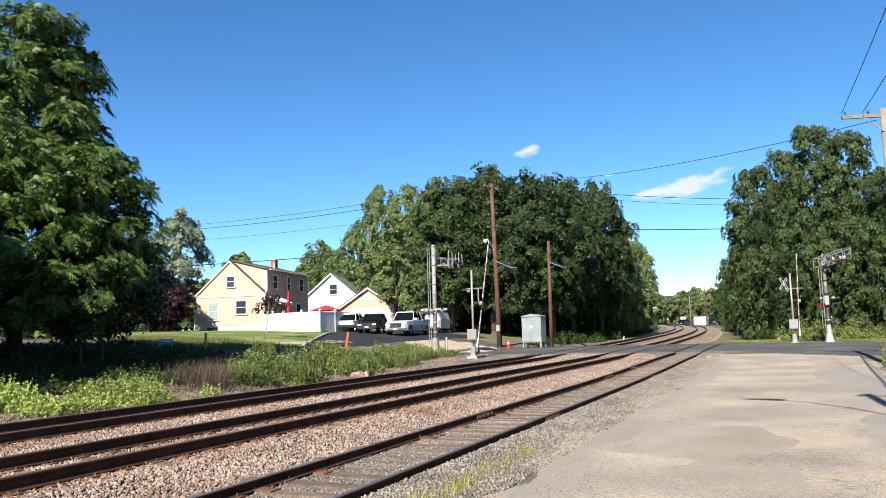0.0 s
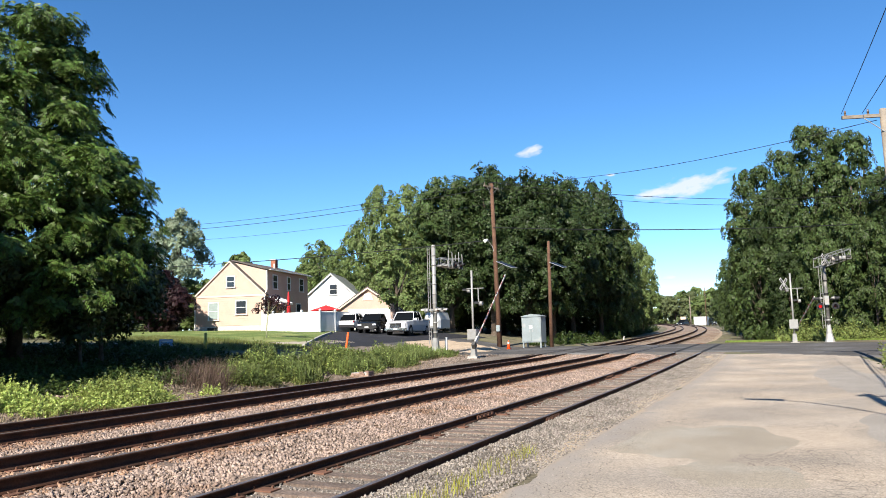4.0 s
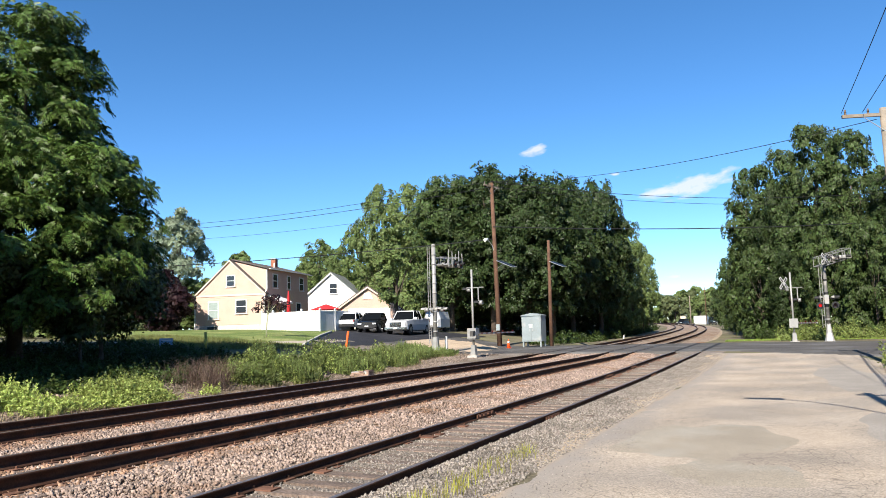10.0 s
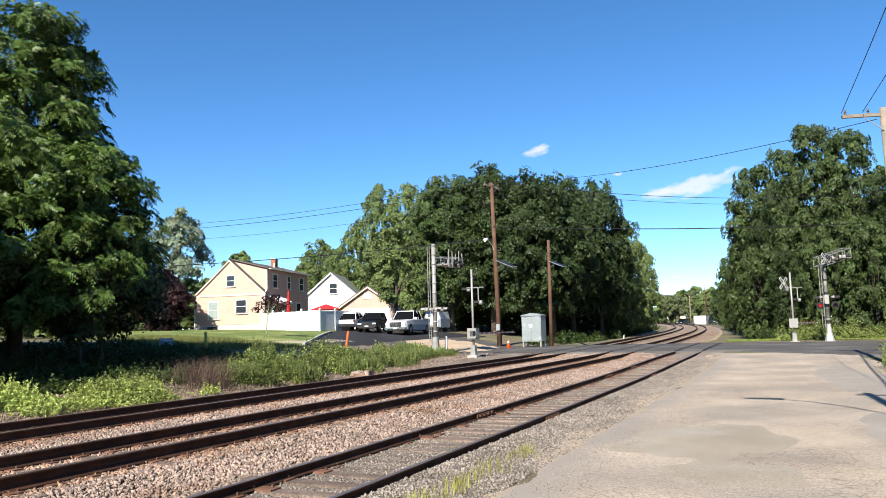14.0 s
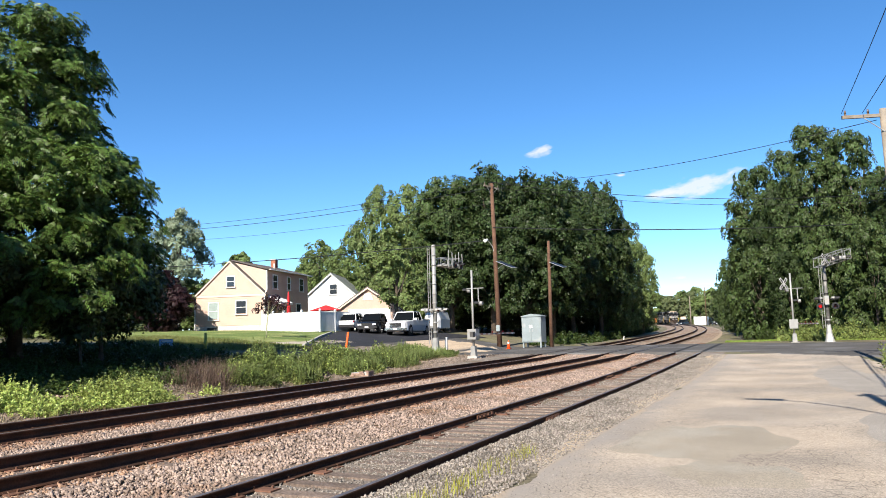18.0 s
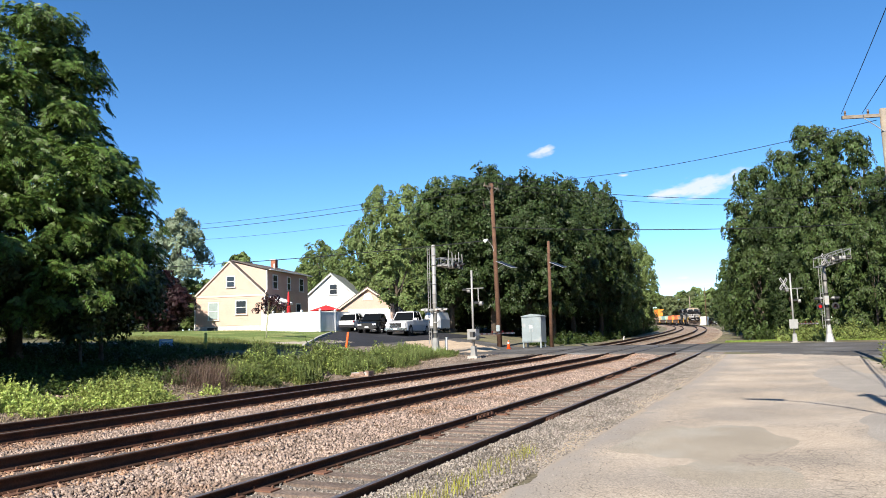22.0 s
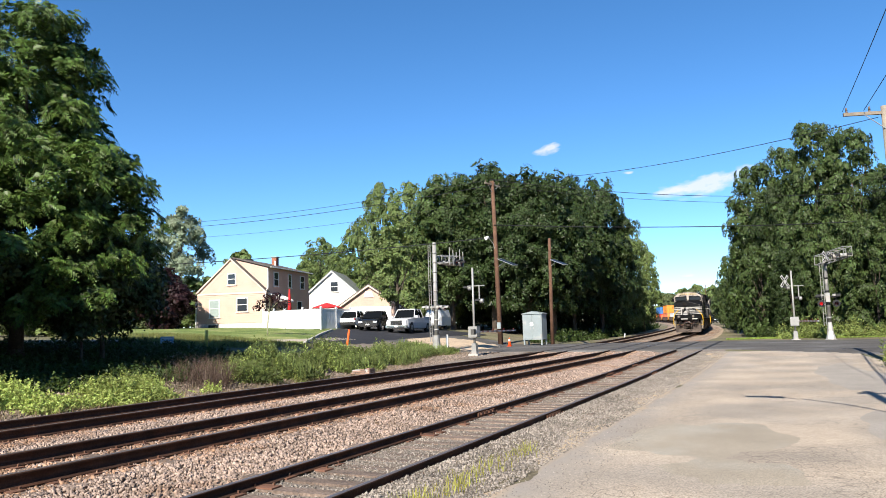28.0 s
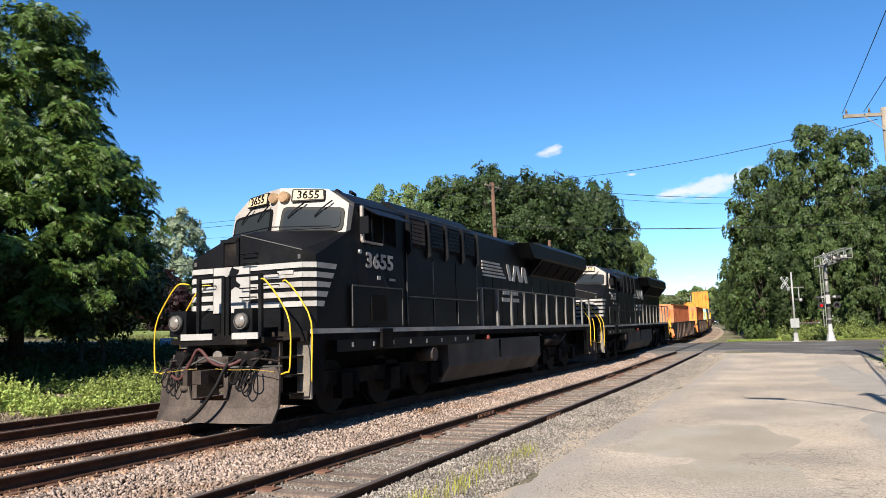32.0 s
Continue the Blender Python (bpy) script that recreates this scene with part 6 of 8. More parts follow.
ORANGE, RUST, TEAL, PEACH, PALE, BLUE, RED = (0.72, 0.23, 0.03), (0.68, 0.19, 0.075), (0.28, 0.42, 0.36), (0.62, 0.40, 0.29), (0.66, 0.66, 0.64), (0.05, 0.16, 0.40), (0.45, 0.05, 0.05)
LOADS = [[(RUST, "orange_red")], [(RUST, "orange_red")], [(TEAL, "pale_teal")], [(PEACH, "peach"), (ORANGE, "bright_orange")], [(PALE, "pale_grey")], [(RUST, "orange_red")], [(PALE, "pale_grey")],
         [(RUST, "orange_red"), (ORANGE, "bright_orange")], [(RED, "dark_red"), (BLUE, "mid_blue")], [(ORANGE, "bright_orange")], [(PALE, "pale_grey")], [(RED, "dark_red"), (BLUE, "mid_blue")], [(RUST, "orange_red")], [(PALE, "pale_grey")]]
first_well = well_car()
for k, load in enumerate(LOADS):
    behind = 44.6 + 10.75 + 21.5 * k
    ROLLING.append((first_well if k == 0 else copy_thing(first_well, Matrix()), behind))
    z = 0.362
    for colour, words in load:
        hgt = 2.9 if words == "bright_orange" else 2.6
        box_ = container(colour, words, 12.19, hgt)
        LIFTS[box_.name] = z
        ROLLING.append((box_, behind))
        z += hgt + 0.01
# ---------------------------------------------------------------- houses and yard
CREAM = mat("cream_siding", (0.50, 0.345, 0.275), 0.75, scale=0.8, vary=0.06, fine=18, fine_vary=0.05, bump=0.1, stain=(0.528, 0.396, 0.29), stain_amount=0.2)
WHITE_WALL = mat("white_siding", (0.634, 0.616, 0.581), 0.75, scale=0.8, vary=0.06, fine=18, fine_vary=0.05, bump=0.1)
TRIM = mat("white_trim", (0.686, 0.678, 0.651), 0.6, scale=1.5, vary=0.06, fine=20, fine_vary=0.04, bump=0.05)
CREAM_TRIM = mat("cream_trim", (0.581, 0.466, 0.37), 0.6, scale=1.5, vary=0.06, fine=20, fine_vary=0.04, bump=0.05)
ROOF = mat("brown_shingles", (0.105, 0.089, 0.081), 0.95, scale=1.2, vary=0.25, fine=9, fine_vary=0.3, bump=0.5, bump_scale=12)
ROOF_GREY = mat("grey_green_shingles", (0.178, 0.194, 0.178), 0.95, scale=1.2, vary=0.2, fine=9, fine_vary=0.25, bump=0.5, bump_scale=12)
BRICK = mat("red_brick", (0.243, 0.097, 0.061), 0.9, scale=3, vary=0.25, fine=20, fine_vary=0.25, bump=0.4, piece=0.2)
CONCRETE = mat("concrete", (0.34, 0.324, 0.3), 0.9, scale=1.5, vary=0.15, fine=30, fine_vary=0.15, bump=0.25)
VINYL = mat("white_vinyl", (0.598, 0.598, 0.59), 0.45, scale=1.0, vary=0.04, fine=15, fine_vary=0.03, bump=0.02)
PANE = glass_mat("house_glass", (0.028, 0.034, 0.041), 0.08)
BLIND = mat("pale_blind", (0.243, 0.292, 0.275), 0.7, scale=3, vary=0.1)
CANVAS_RED = mat("red_canvas", (0.446, 0.024, 0.028), 0.85, scale=2, vary=0.12, fine=40, bump=0.1)


def window_in(parent, x, z, w, h, y, blind=False, side=None):
    """A double-hung window proud of a wall: in the wall y = const, or, with side, in the wall x = side."""
    def put(u0, u1, d0, d1, z0, z1):
        if side is None:
            return (x + u0, x + u1, y + d0, y + d1, z + z0, z + z1)
        return (side - d1, side - d0, x + u0, x + u1, z + z0, z + z1)
    t = 0.09
    f = part("window", boxes(put(-w / 2 - t, -w / 2, -0.05, 0.0, -t, h + t), put(w / 2, w / 2 + t, -0.05, 0.0, -t, h + t), put(-w / 2, w / 2, -0.05, 0.0, h, h + t), put(-w / 2, w / 2, -0.045, 0.0, h * 0.5 - 0.025, h * 0.5 + 0.025)), TRIM, parent, "white-framed sash window")
    part("sill", boxes(put(-w / 2 - 0.14, w / 2 + 0.14, -0.1, 0.0, -t - 0.05, -t)), TRIM, f)
    part("upper_pane", boxes(put(-w / 2, w / 2, -0.02, -0.005, h * 0.5 + 0.025, h)), BLIND if blind else PANE, f)
    part("lower_pane", boxes(put(-w / 2, w / 2, -0.02, -0.005, 0, h * 0.5 - 0.025)), BLIND if blind else PANE, f)
    return f


def board_wall(parent, half, eave, peak, y, material, start=0.5):
    """Overlapping boards across a gable wall, each its own piece."""
    z, step = start, 0.2
    while z < peak - 0.15:
        w = half if z < eave else half * (peak - z) / (peak - eave)
        w2 = half if z + step < eave else half * max(0.02, (peak - z - step) / (peak - eave))
        bm = bmesh.new()
        a = [bm.verts.new(p) for p in ((-w, y - 0.022, z), (w, y - 0.022, z), (w2, y - 0.012, z + step), (-w2, y - 0.012, z + step), (-w, y, z), (w, y, z), (w2, y, z + step), (-w2, y, z + step))]
        for q in ((0, 1, 2, 3), (4, 7, 6, 5), (0, 4, 5, 1), (1, 5, 6, 2), (3, 2, 6, 7), (0, 3, 7, 4)):
            bm.faces.new([a[i] for i in q])
        part("siding_board", bm, material, parent)
        z += step


def cape_house():
    base = 2.12
    h = thing("house", pose(-45.5, 51.97, base, 0, 0, 12), "cream clapboard house with a steep gable and rear dormer", "house")
    W, EAVE, PEAK, L = 3.36, 3.28, 6.28, 9.7
    wall = part("wall", made(prism, [(-W, 0.45), (-W, EAVE), (0, PEAK), (W, EAVE), (W, 0.45)], 0, L, "y"), CREAM, h, "cream clapboard wall")
    board_wall(wall, W - 0.002, EAVE, PEAK, 0, CREAM)
    part("foundation", boxes((-W - 0.02, W + 0.02, -0.02, L + 0.02, -0.6, 0.45)), mat("pale_foundation", (0.528, 0.458, 0.396), 0.85), h, "pale painted foundation")
    dorm = part("dormer", made(prism, [(0.2, 3.2), (0.2, PEAK - 0.08), (W + 0.02, 5.4), (W + 0.02, 0.4)], 0.5, L - 0.2, "y"), CREAM, h, "cream clapboard dormer")
    z = 0.6
    while z < 5.3:
        part("siding_board", boxes((W + 0.02, W + 0.045, 0.5, L - 0.2, z, z + 0.19)), CREAM, dorm)
        z += 0.2
    for sx, edge in ((-1, EAVE),):
        part("roof", made(prism, [(-W - 0.2, EAVE - 0.14), (0.02, PEAK + 0.02), (0.02, PEAK + 0.11), (-W - 0.23, EAVE - 0.06)], -0.13, L + 0.2, "y"), ROOF, h, "brown shingle roof slope")
    part("roof", made(prism, [(W + 0.2, EAVE - 0.14), (0.0, PEAK + 0.02), (0.0, PEAK + 0.11), (W + 0.23, EAVE - 0.06)], -0.13, 0.48, "y"), ROOF, h, "brown shingle roof slope")
    part("dormer_roof", made(prism, [(-0.05, PEAK + 0.1), (-0.05, PEAK + 0.2), (W + 0.35, 5.5), (W + 0.35, 5.38)], 0.35, L + 0.1, "y"), ROOF, h, "flat brown shingle dormer roof")
    for sx in (-1, 1):
        part("barge_board", made(prism, [(sx * (W + 0.2), EAVE - 0.26), (0, PEAK - 0.08), (0, PEAK + 0.05), (sx * (W + 0.22), EAVE - 0.11)], -0.155, -0.125, "y"), CREAM_TRIM, h)
    part("trim_band", boxes((-W - 0.01, W + 0.01, -0.06, 0.0, EAVE - 0.22, EAVE - 0.06)), CREAM_TRIM, h)
    part("gutter", tubes(([(W + 0.4, 0.35, 5.42), (W + 0.4, L + 0.1, 5.42)], 0.06, 0.06, 6)), TRIM, h)
    part("downspout", tubes(([(W + 0.06, 0.42, 5.35), (W + 0.08, 0.42, 3.6), (W + 0.08, -0.1, 3.2), (W + 0.08, -0.1, 0.05)], 0.05, 0.05, 6)), TRIM, h, "white downspout")
    part("downspout", tubes(([(-W - 0.08, -0.08, 3.0), (-W - 0.08, -0.08, 0.05)], 0.05, 0.05, 6)), TRIM, h, "white downspout")
    window_in(h, 0.1, 4.0, 0.7, 0.88, -0.03)
    window_in(h, -1.6, 1.1, 0.9, 1.45, -0.03, True)
    window_in(h, 1.15, 1.55, 0.95, 1.1, -0.03)
    part("basement_vent", boxes((-2.2, -1.3, -0.06, -0.02, 0.05, 0.35)), mat("dark_vent", (0.049, 0.045, 0.041), 0.7), h)
    for y, w in ((2.1, 0.85), (5.0, 0.6), (7.9, 0.85)):
        window_in(h, y, 3.85, w, 1.15, 0, False, W + 0.045)
    window_in(h, 7.2, 1.0, 1.0, 1.5, 0, False, W + 0.045)
    part("back_door", boxes((W + 0.03, W + 0.08, 1.2, 2.15, 0.5, 2.55)), PANE, h, "dark glazed back door")
    aw = part("awning", made(prism, [(W, 3.1), (W + 1.3, 2.45), (W + 1.3, 2.3), (W + 1.25, 2.3), (W, 2.95)], 0.6, 3.2, "y"), TRIM, h, "white ribbed metal awning")
    for k in range(9):
        part("awning_rib", made(prism, [(W, 3.13), (W + 1.31, 2.48), (W + 1.31, 2.46), (W, 3.1)], 0.65 + k * 0.3, 0.72 + k * 0.3, "y"), VINYL, aw)
    ch = part("chimney", boxes((0.75, 1.25, 6.6, 7.15, 5.0, 6.95)), BRICK, h, "red brick chimney", 0.02)
    part("chimney_cap", boxes((0.69, 1.31, 6.54, 7.21, 6.95, 7.03)), CONCRETE, ch)
    part("vent_pipe", tubes(([(2.4, 4.0, 5.6), (2.4, 4.0, 6.3)], 0.06, 0.06, 8)), TRIM, h)
    return h


cape_house()


def plain_house(m, label, wallm, roofm, W, eave, peak, L):
    h = thing("house", m, label, "house")
    wall = part("wall", made(prism, [(-W, -0.6), (-W, eave), (0, peak), (W, eave), (W, -0.6)], 0, L, "y"), wallm, h)
    board_wall(wall, W - 0.002, eave, peak, 0, wallm, 0.2)
    for sx in (-1, 1):
        part("roof", made(prism, [(sx * (W + 0.3), eave - 0.24), (0.0, peak + 0.02), (0.0, peak + 0.18), (sx * (W + 0.35), eave - 0.1)], -0.25, L + 0.25, "y"), roofm, h, "shingle roof slope")
        part("barge_board", made(prism, [(sx * (W + 0.3), eave - 0.34), (0, peak - 0.1), (0, peak + 0.06), (sx * (W + 0.32), eave - 0.18)], -0.28, -0.24, "y"), CREAM_TRIM if wallm is CREAM else TRIM, h)
    return h


wh = plain_house(pose(-50.4, 75.6, 2.2, 0, 0, 22), "white gabled house with a grey-green roof behind the fence", WHITE_WALL, ROOF_GREY, 3.0, 4.1, 6.75, 9.0)
window_in(wh, 0.3, 4.3, 0.85, 1.15, -0.03)
window_in(wh, 1.9, 1.2, 0.9, 1.3, -0.03)
gar = plain_house(pose(-37.2, 62.2, 1.95, 0, 0, 25), "cream gabled garage with a white door", CREAM, ROOF, 3.05, 1.95, 4.05, 5.5)
tagged(gar, category="garage")
gd = part("garage_door", boxes((-1.9, 2.2, -0.08, -0.03, -0.2, 2.0)), VINYL, gar, "white panelled garage door")
for i in range(4):
    for j in range(5):
        part("door_panel", boxes((-1.8 + j * 0.8, -1.1 + j * 0.8, -0.1, -0.08, -0.1 + i * 0.52, 0.32 + i * 0.52)), VINYL, gd)
part("gable_vent", made(prism, [(-0.5, 2.9), (0.5, 2.9), (0.3, 3.5), (-0.3, 3.5)], -0.07, -0.03, "y"), TRIM, gar, "white gable vent")

# lawn, driveway, sand
def kerb_x(y):
    """The line of the kerb between lawn and driveway."""
    return -26.8 - 0.513 * (min(y, 57.5) - 37.2)


tagged(new("lawn", sheet("lawn", -75, -26.5, 34.4, 62, 0.5, 0.5, 0.025, LAWN, lambda x, y: x < kerb_x(y) + 0.3)), "mown green lawn sloping up to the house", "lawn", kind="structure")
tagged(new("driveway", sheet("driveway", -38.5, -24.5, 37.5, 63, 0.35, 0.35, 0.03, DRIVE, lambda x, y: x > kerb_x(y) and x < -25.2 - 0.3 * math.sin(y))), "fresh black asphalt driveway", "driveway", kind="structure")
SAND = mat("pale_sand", (0.421, 0.324, 0.227), 0.95, scale=1.2, vary=0.15, fine=40, fine_vary=0.2, bump=0.4)
tagged(new("gravel_apron", sheet("gravel_apron", -25.4, -18.4, 43.6, 60, 0.35, 0.35, 0.05, SAND, lambda x, y: (x + 22.6) ** 2 / 9 + (y - 49.8) ** 2 / 20 < 1 + 0.2 * math.sin(x * 3 + y * 2))), "pale sandy apron beside the road", "ground", kind="structure")
kb = thing("kerb", Matrix(), "pale kerb stones along the driveway", "kerb", kind="structure")
for i in range(13):
    y = 37.6 + i * 1.0
    x = kerb_x(y)
    rise = math.degrees(math.atan2(ground_z(kerb_x(y + 0.5), y + 0.5) - ground_z(kerb_x(y - 0.5), y - 0.5), 1.12))
    me = boxes((-0.08, 0.08, -0.555, 0.555, -0.1, 0.13))
    part("kerb_stone", me, CONCRETE, kb, "", 0.02).matrix_basis = pose(x, y, ground_z(x, y) + 0.03, 0, 0, 27.1) @ pose(0, 0, 0, rise)

# fence
fn = thing("fence", pose(-39.35, 51.2, ground_z(-38, 51.2) - 0.05), "white vinyl privacy fence round the patio", "fence")


def fence_run(x0, y0, x1, y1, n, skip=()):
    d = Vector((x1 - x0, y1 - y0, 0))
    for i in range(n + 1):
        p = Vector((x0, y0, 0)) + d * i / n
        post = None if i in skip else part("post", boxes((p.x - 0.07, p.x + 0.07, p.y - 0.07, p.y + 0.07, -0.3, 1.78)), VINYL, fn)
        if post:
            part("post_cap", made(prism, [(-0.09, 1.78), (0.09, 1.78), (0, 1.88)], -0.09, 0.09, "y"), VINYL, post).matrix_basis = pose(p.x, p.y, 0)
        if i < n:
            q = Vector((x0, y0, 0)) + d * (i + 1) / n
            m = Matrix.Translation(p) @ Matrix.Rotation(math.atan2(d.y, d.x), 4, "Z")
            L = (q - p).length
            panel = bmesh.new()
            box(panel, 0.08, L - 0.08, -0.03, 0.03, 0.0, 0.1, m)
            box(panel, 0.08, L - 0.08, -0.03, 0.03, 1.55, 1.66, m)
            pn = part("rail", panel, VINYL, fn)
            k = int((L - 0.16) / 0.28)
            for j in range(k):
                b = bmesh.new()
                w = (L - 0.16) / k
                box(b, 0.08 + j * w + 0.006, 0.08 + (j + 1) * w - 0.006, -0.016, 0.016, 0.1, 1.55, m)
                part("slat", b, VINYL, pn)


fence_run(0.4, 0, 4.1, 0, 2)
fence_run(4.1, 0, 4.1, 4.5, 2, (0,))
fence_run(-2.6, 0.9, 0.4, 0.0, 2, (2,))


def parasol(m, label, open_):
    u = thing("parasol", m, label, "parasol")
    part("pole", tubes(([(0, 0, 0), (0, 0, 2.5)], 0.025, 0.02, 8)), TRIM, u)
    part("base", tubes(([(0, 0, 0), (0, 0, 0.12)], 0.28, 0.22, 12)), CONCRETE, u)
    if open_:
        for k in range(8):
            a, b = math.pi / 4 * k, math.pi / 4 * (k + 1)
            bm = bmesh.new()
            lo_, hi_ = [], []
            for dz, out in ((0, lo_), (-0.015, hi_)):
                out += [bm.verts.new((0, 0, 2.62 + dz)), bm.verts.new((1.5 * math.cos(a), 1.5 * math.sin(a), 2.12 + dz)), bm.verts.new((1.5 * math.cos(b), 1.5 * math.sin(b), 2.12 + dz))]
            bm.faces.new(lo_)
            bm.faces.new(hi_[::-1])
            for i in range(3):
                bm.faces.new((lo_[i], hi_[i], hi_[(i + 1) % 3], lo_[(i + 1) % 3]))
            part("canopy_panel", bm, CANVAS_RED, u)
    else:
        part("furled_canopy", tubes(([(0, 0, 1.0), (0.02, 0, 1.6), (0, 0, 2.2), (0, 0, 2.55)], 0.2, 0.05, 9)), CANVAS_RED, u, "furled red canopy")
    return u


parasol(pose(-38.3, 56.6, 1.65), "open red canvas parasol on the patio", True)
parasol(pose(-41.0, 54.6, 2.1) @ Matrix.Diagonal((1, 1, 1.35, 1)), "furled red parasol beside the house", False)

# small garden tree
gt = thing("garden_tree", on_ground(-32.2, 40.4), "small purple-leaved garden tree with a pale trunk", "tree")
part("trunk", tubes(([(0, 0, -0.1), (0.05, 0, 0.9), (0.2, 0, 1.9)], 0.05, 0.04, 8), *[([(0.2, 0, 1.6), (0.2 + 0.5 * math.cos(a), 0.5 * math.sin(a), 2.2), (0.2 + math.cos(a), math.sin(a), 2.5)], 0.025, 0.008, 5) for a in (0.3, 1.6, 2.8, 4.2, 5.4)]), mat("pale_trunk", (0.34, 0.34, 0.227), 0.9), gt)
rng_ = np.random.RandomState(71)
c_, n_ = twig_ends(rng_, [(0.2, 0, 2.4, 0.4), (0.8, 0.2, 2.3, 0.4), (-0.5, 0, 2.2, 0.36), (0.4, 0.5, 2.7, 0.36), (0.3, -0.4, 2.6, 0.3), (1.3, 0, 2.0, 0.32), (-0.9, 0, 1.9, 0.3), (1.6, 0.2, 2.2, 0.28), (0.1, 0, 1.8, 0.3), (0.9, 0, 2.7, 0.26)], 560)
v_, f_ = leaf_cards(c_, n_, 0.1, rng_)
part("crown", raw_mesh("crown", v_, f_, LEAF_PURPLE), None, gt)

# ---------------------------------------------------------------- vehicles on the driveway
RUBBER = mat("tyre_rubber", (0.016, 0.016, 0.017), 0.8, scale=6, vary=0.2, bump=0.2)
ALLOY = mat("alloy_wheel", (0.365, 0.365, 0.373), 0.35, 0.8, scale=5, vary=0.1, bump=0.02)
CAR_WHITE = mat("white_car_paint", (0.66, 0.66, 0.651), 0.25, scale=1, vary=0.03, fine=10, fine_vary=0.02, bump=0.0)
CAR_SILVER = mat("silver_car_paint", (0.44, 0.44, 0.445), 0.35, 0.0, scale=1, vary=0.05, fine=10, fine_vary=0.02, bump=0.0)
CAR_BLACK = mat("dark_car_paint", (0.01, 0.011, 0.013), 0.25, spec=0.25, scale=1, vary=0.1, fine=10, fine_vary=0.02, bump=0.0)
CHROME = mat("chrome_trim", (0.572, 0.572, 0.581), 0.18, 0.95, vary=0.05, bump=0.0)
HEADLAMP = mat("headlamp", (0.66, 0.669, 0.686), 0.12, 0.1, vary=0.05, bump=0.0)
TAIL = mat("tail_lamp", (0.283, 0.016, 0.016), 0.2, vary=0.05, bump=0.0)
PLASTIC = mat("black_plastic", (0.02, 0.02, 0.021), 0.6, vary=0.1)


def loft(profiles):
    """A closed skin through cross-sections (y, half-width bottom, half-width top, z bottom, z top) along the car."""
    bm = bmesh.new()
    rings = []
    for y, wb, wt, z0, z1 in profiles:
        zm = z0 + (z1 - z0) * 0.55
        rings.append([bm.verts.new(p) for p in ((-wb * 0.94, y, z0), (-wb, y, z0 + 0.08), (-wb, y, zm), (-wt, y, z1 - 0.03), (-wt * 0.9, y, z1), (wt * 0.9, y, z1), (wt, y, z1 - 0.03), (wb, y, zm), (wb, y, z0 + 0.08), (wb * 0.94, y, z0))])
    for a, b in zip(rings, rings[1:]):
        for i in range(10):
            f = bm.faces.new((a[i], a[(i + 1) % 10], b[(i + 1) % 10], b[i]))
    bm.faces.new(rings[0])
    bm.faces.new(rings[-1][::-1])
    return bm


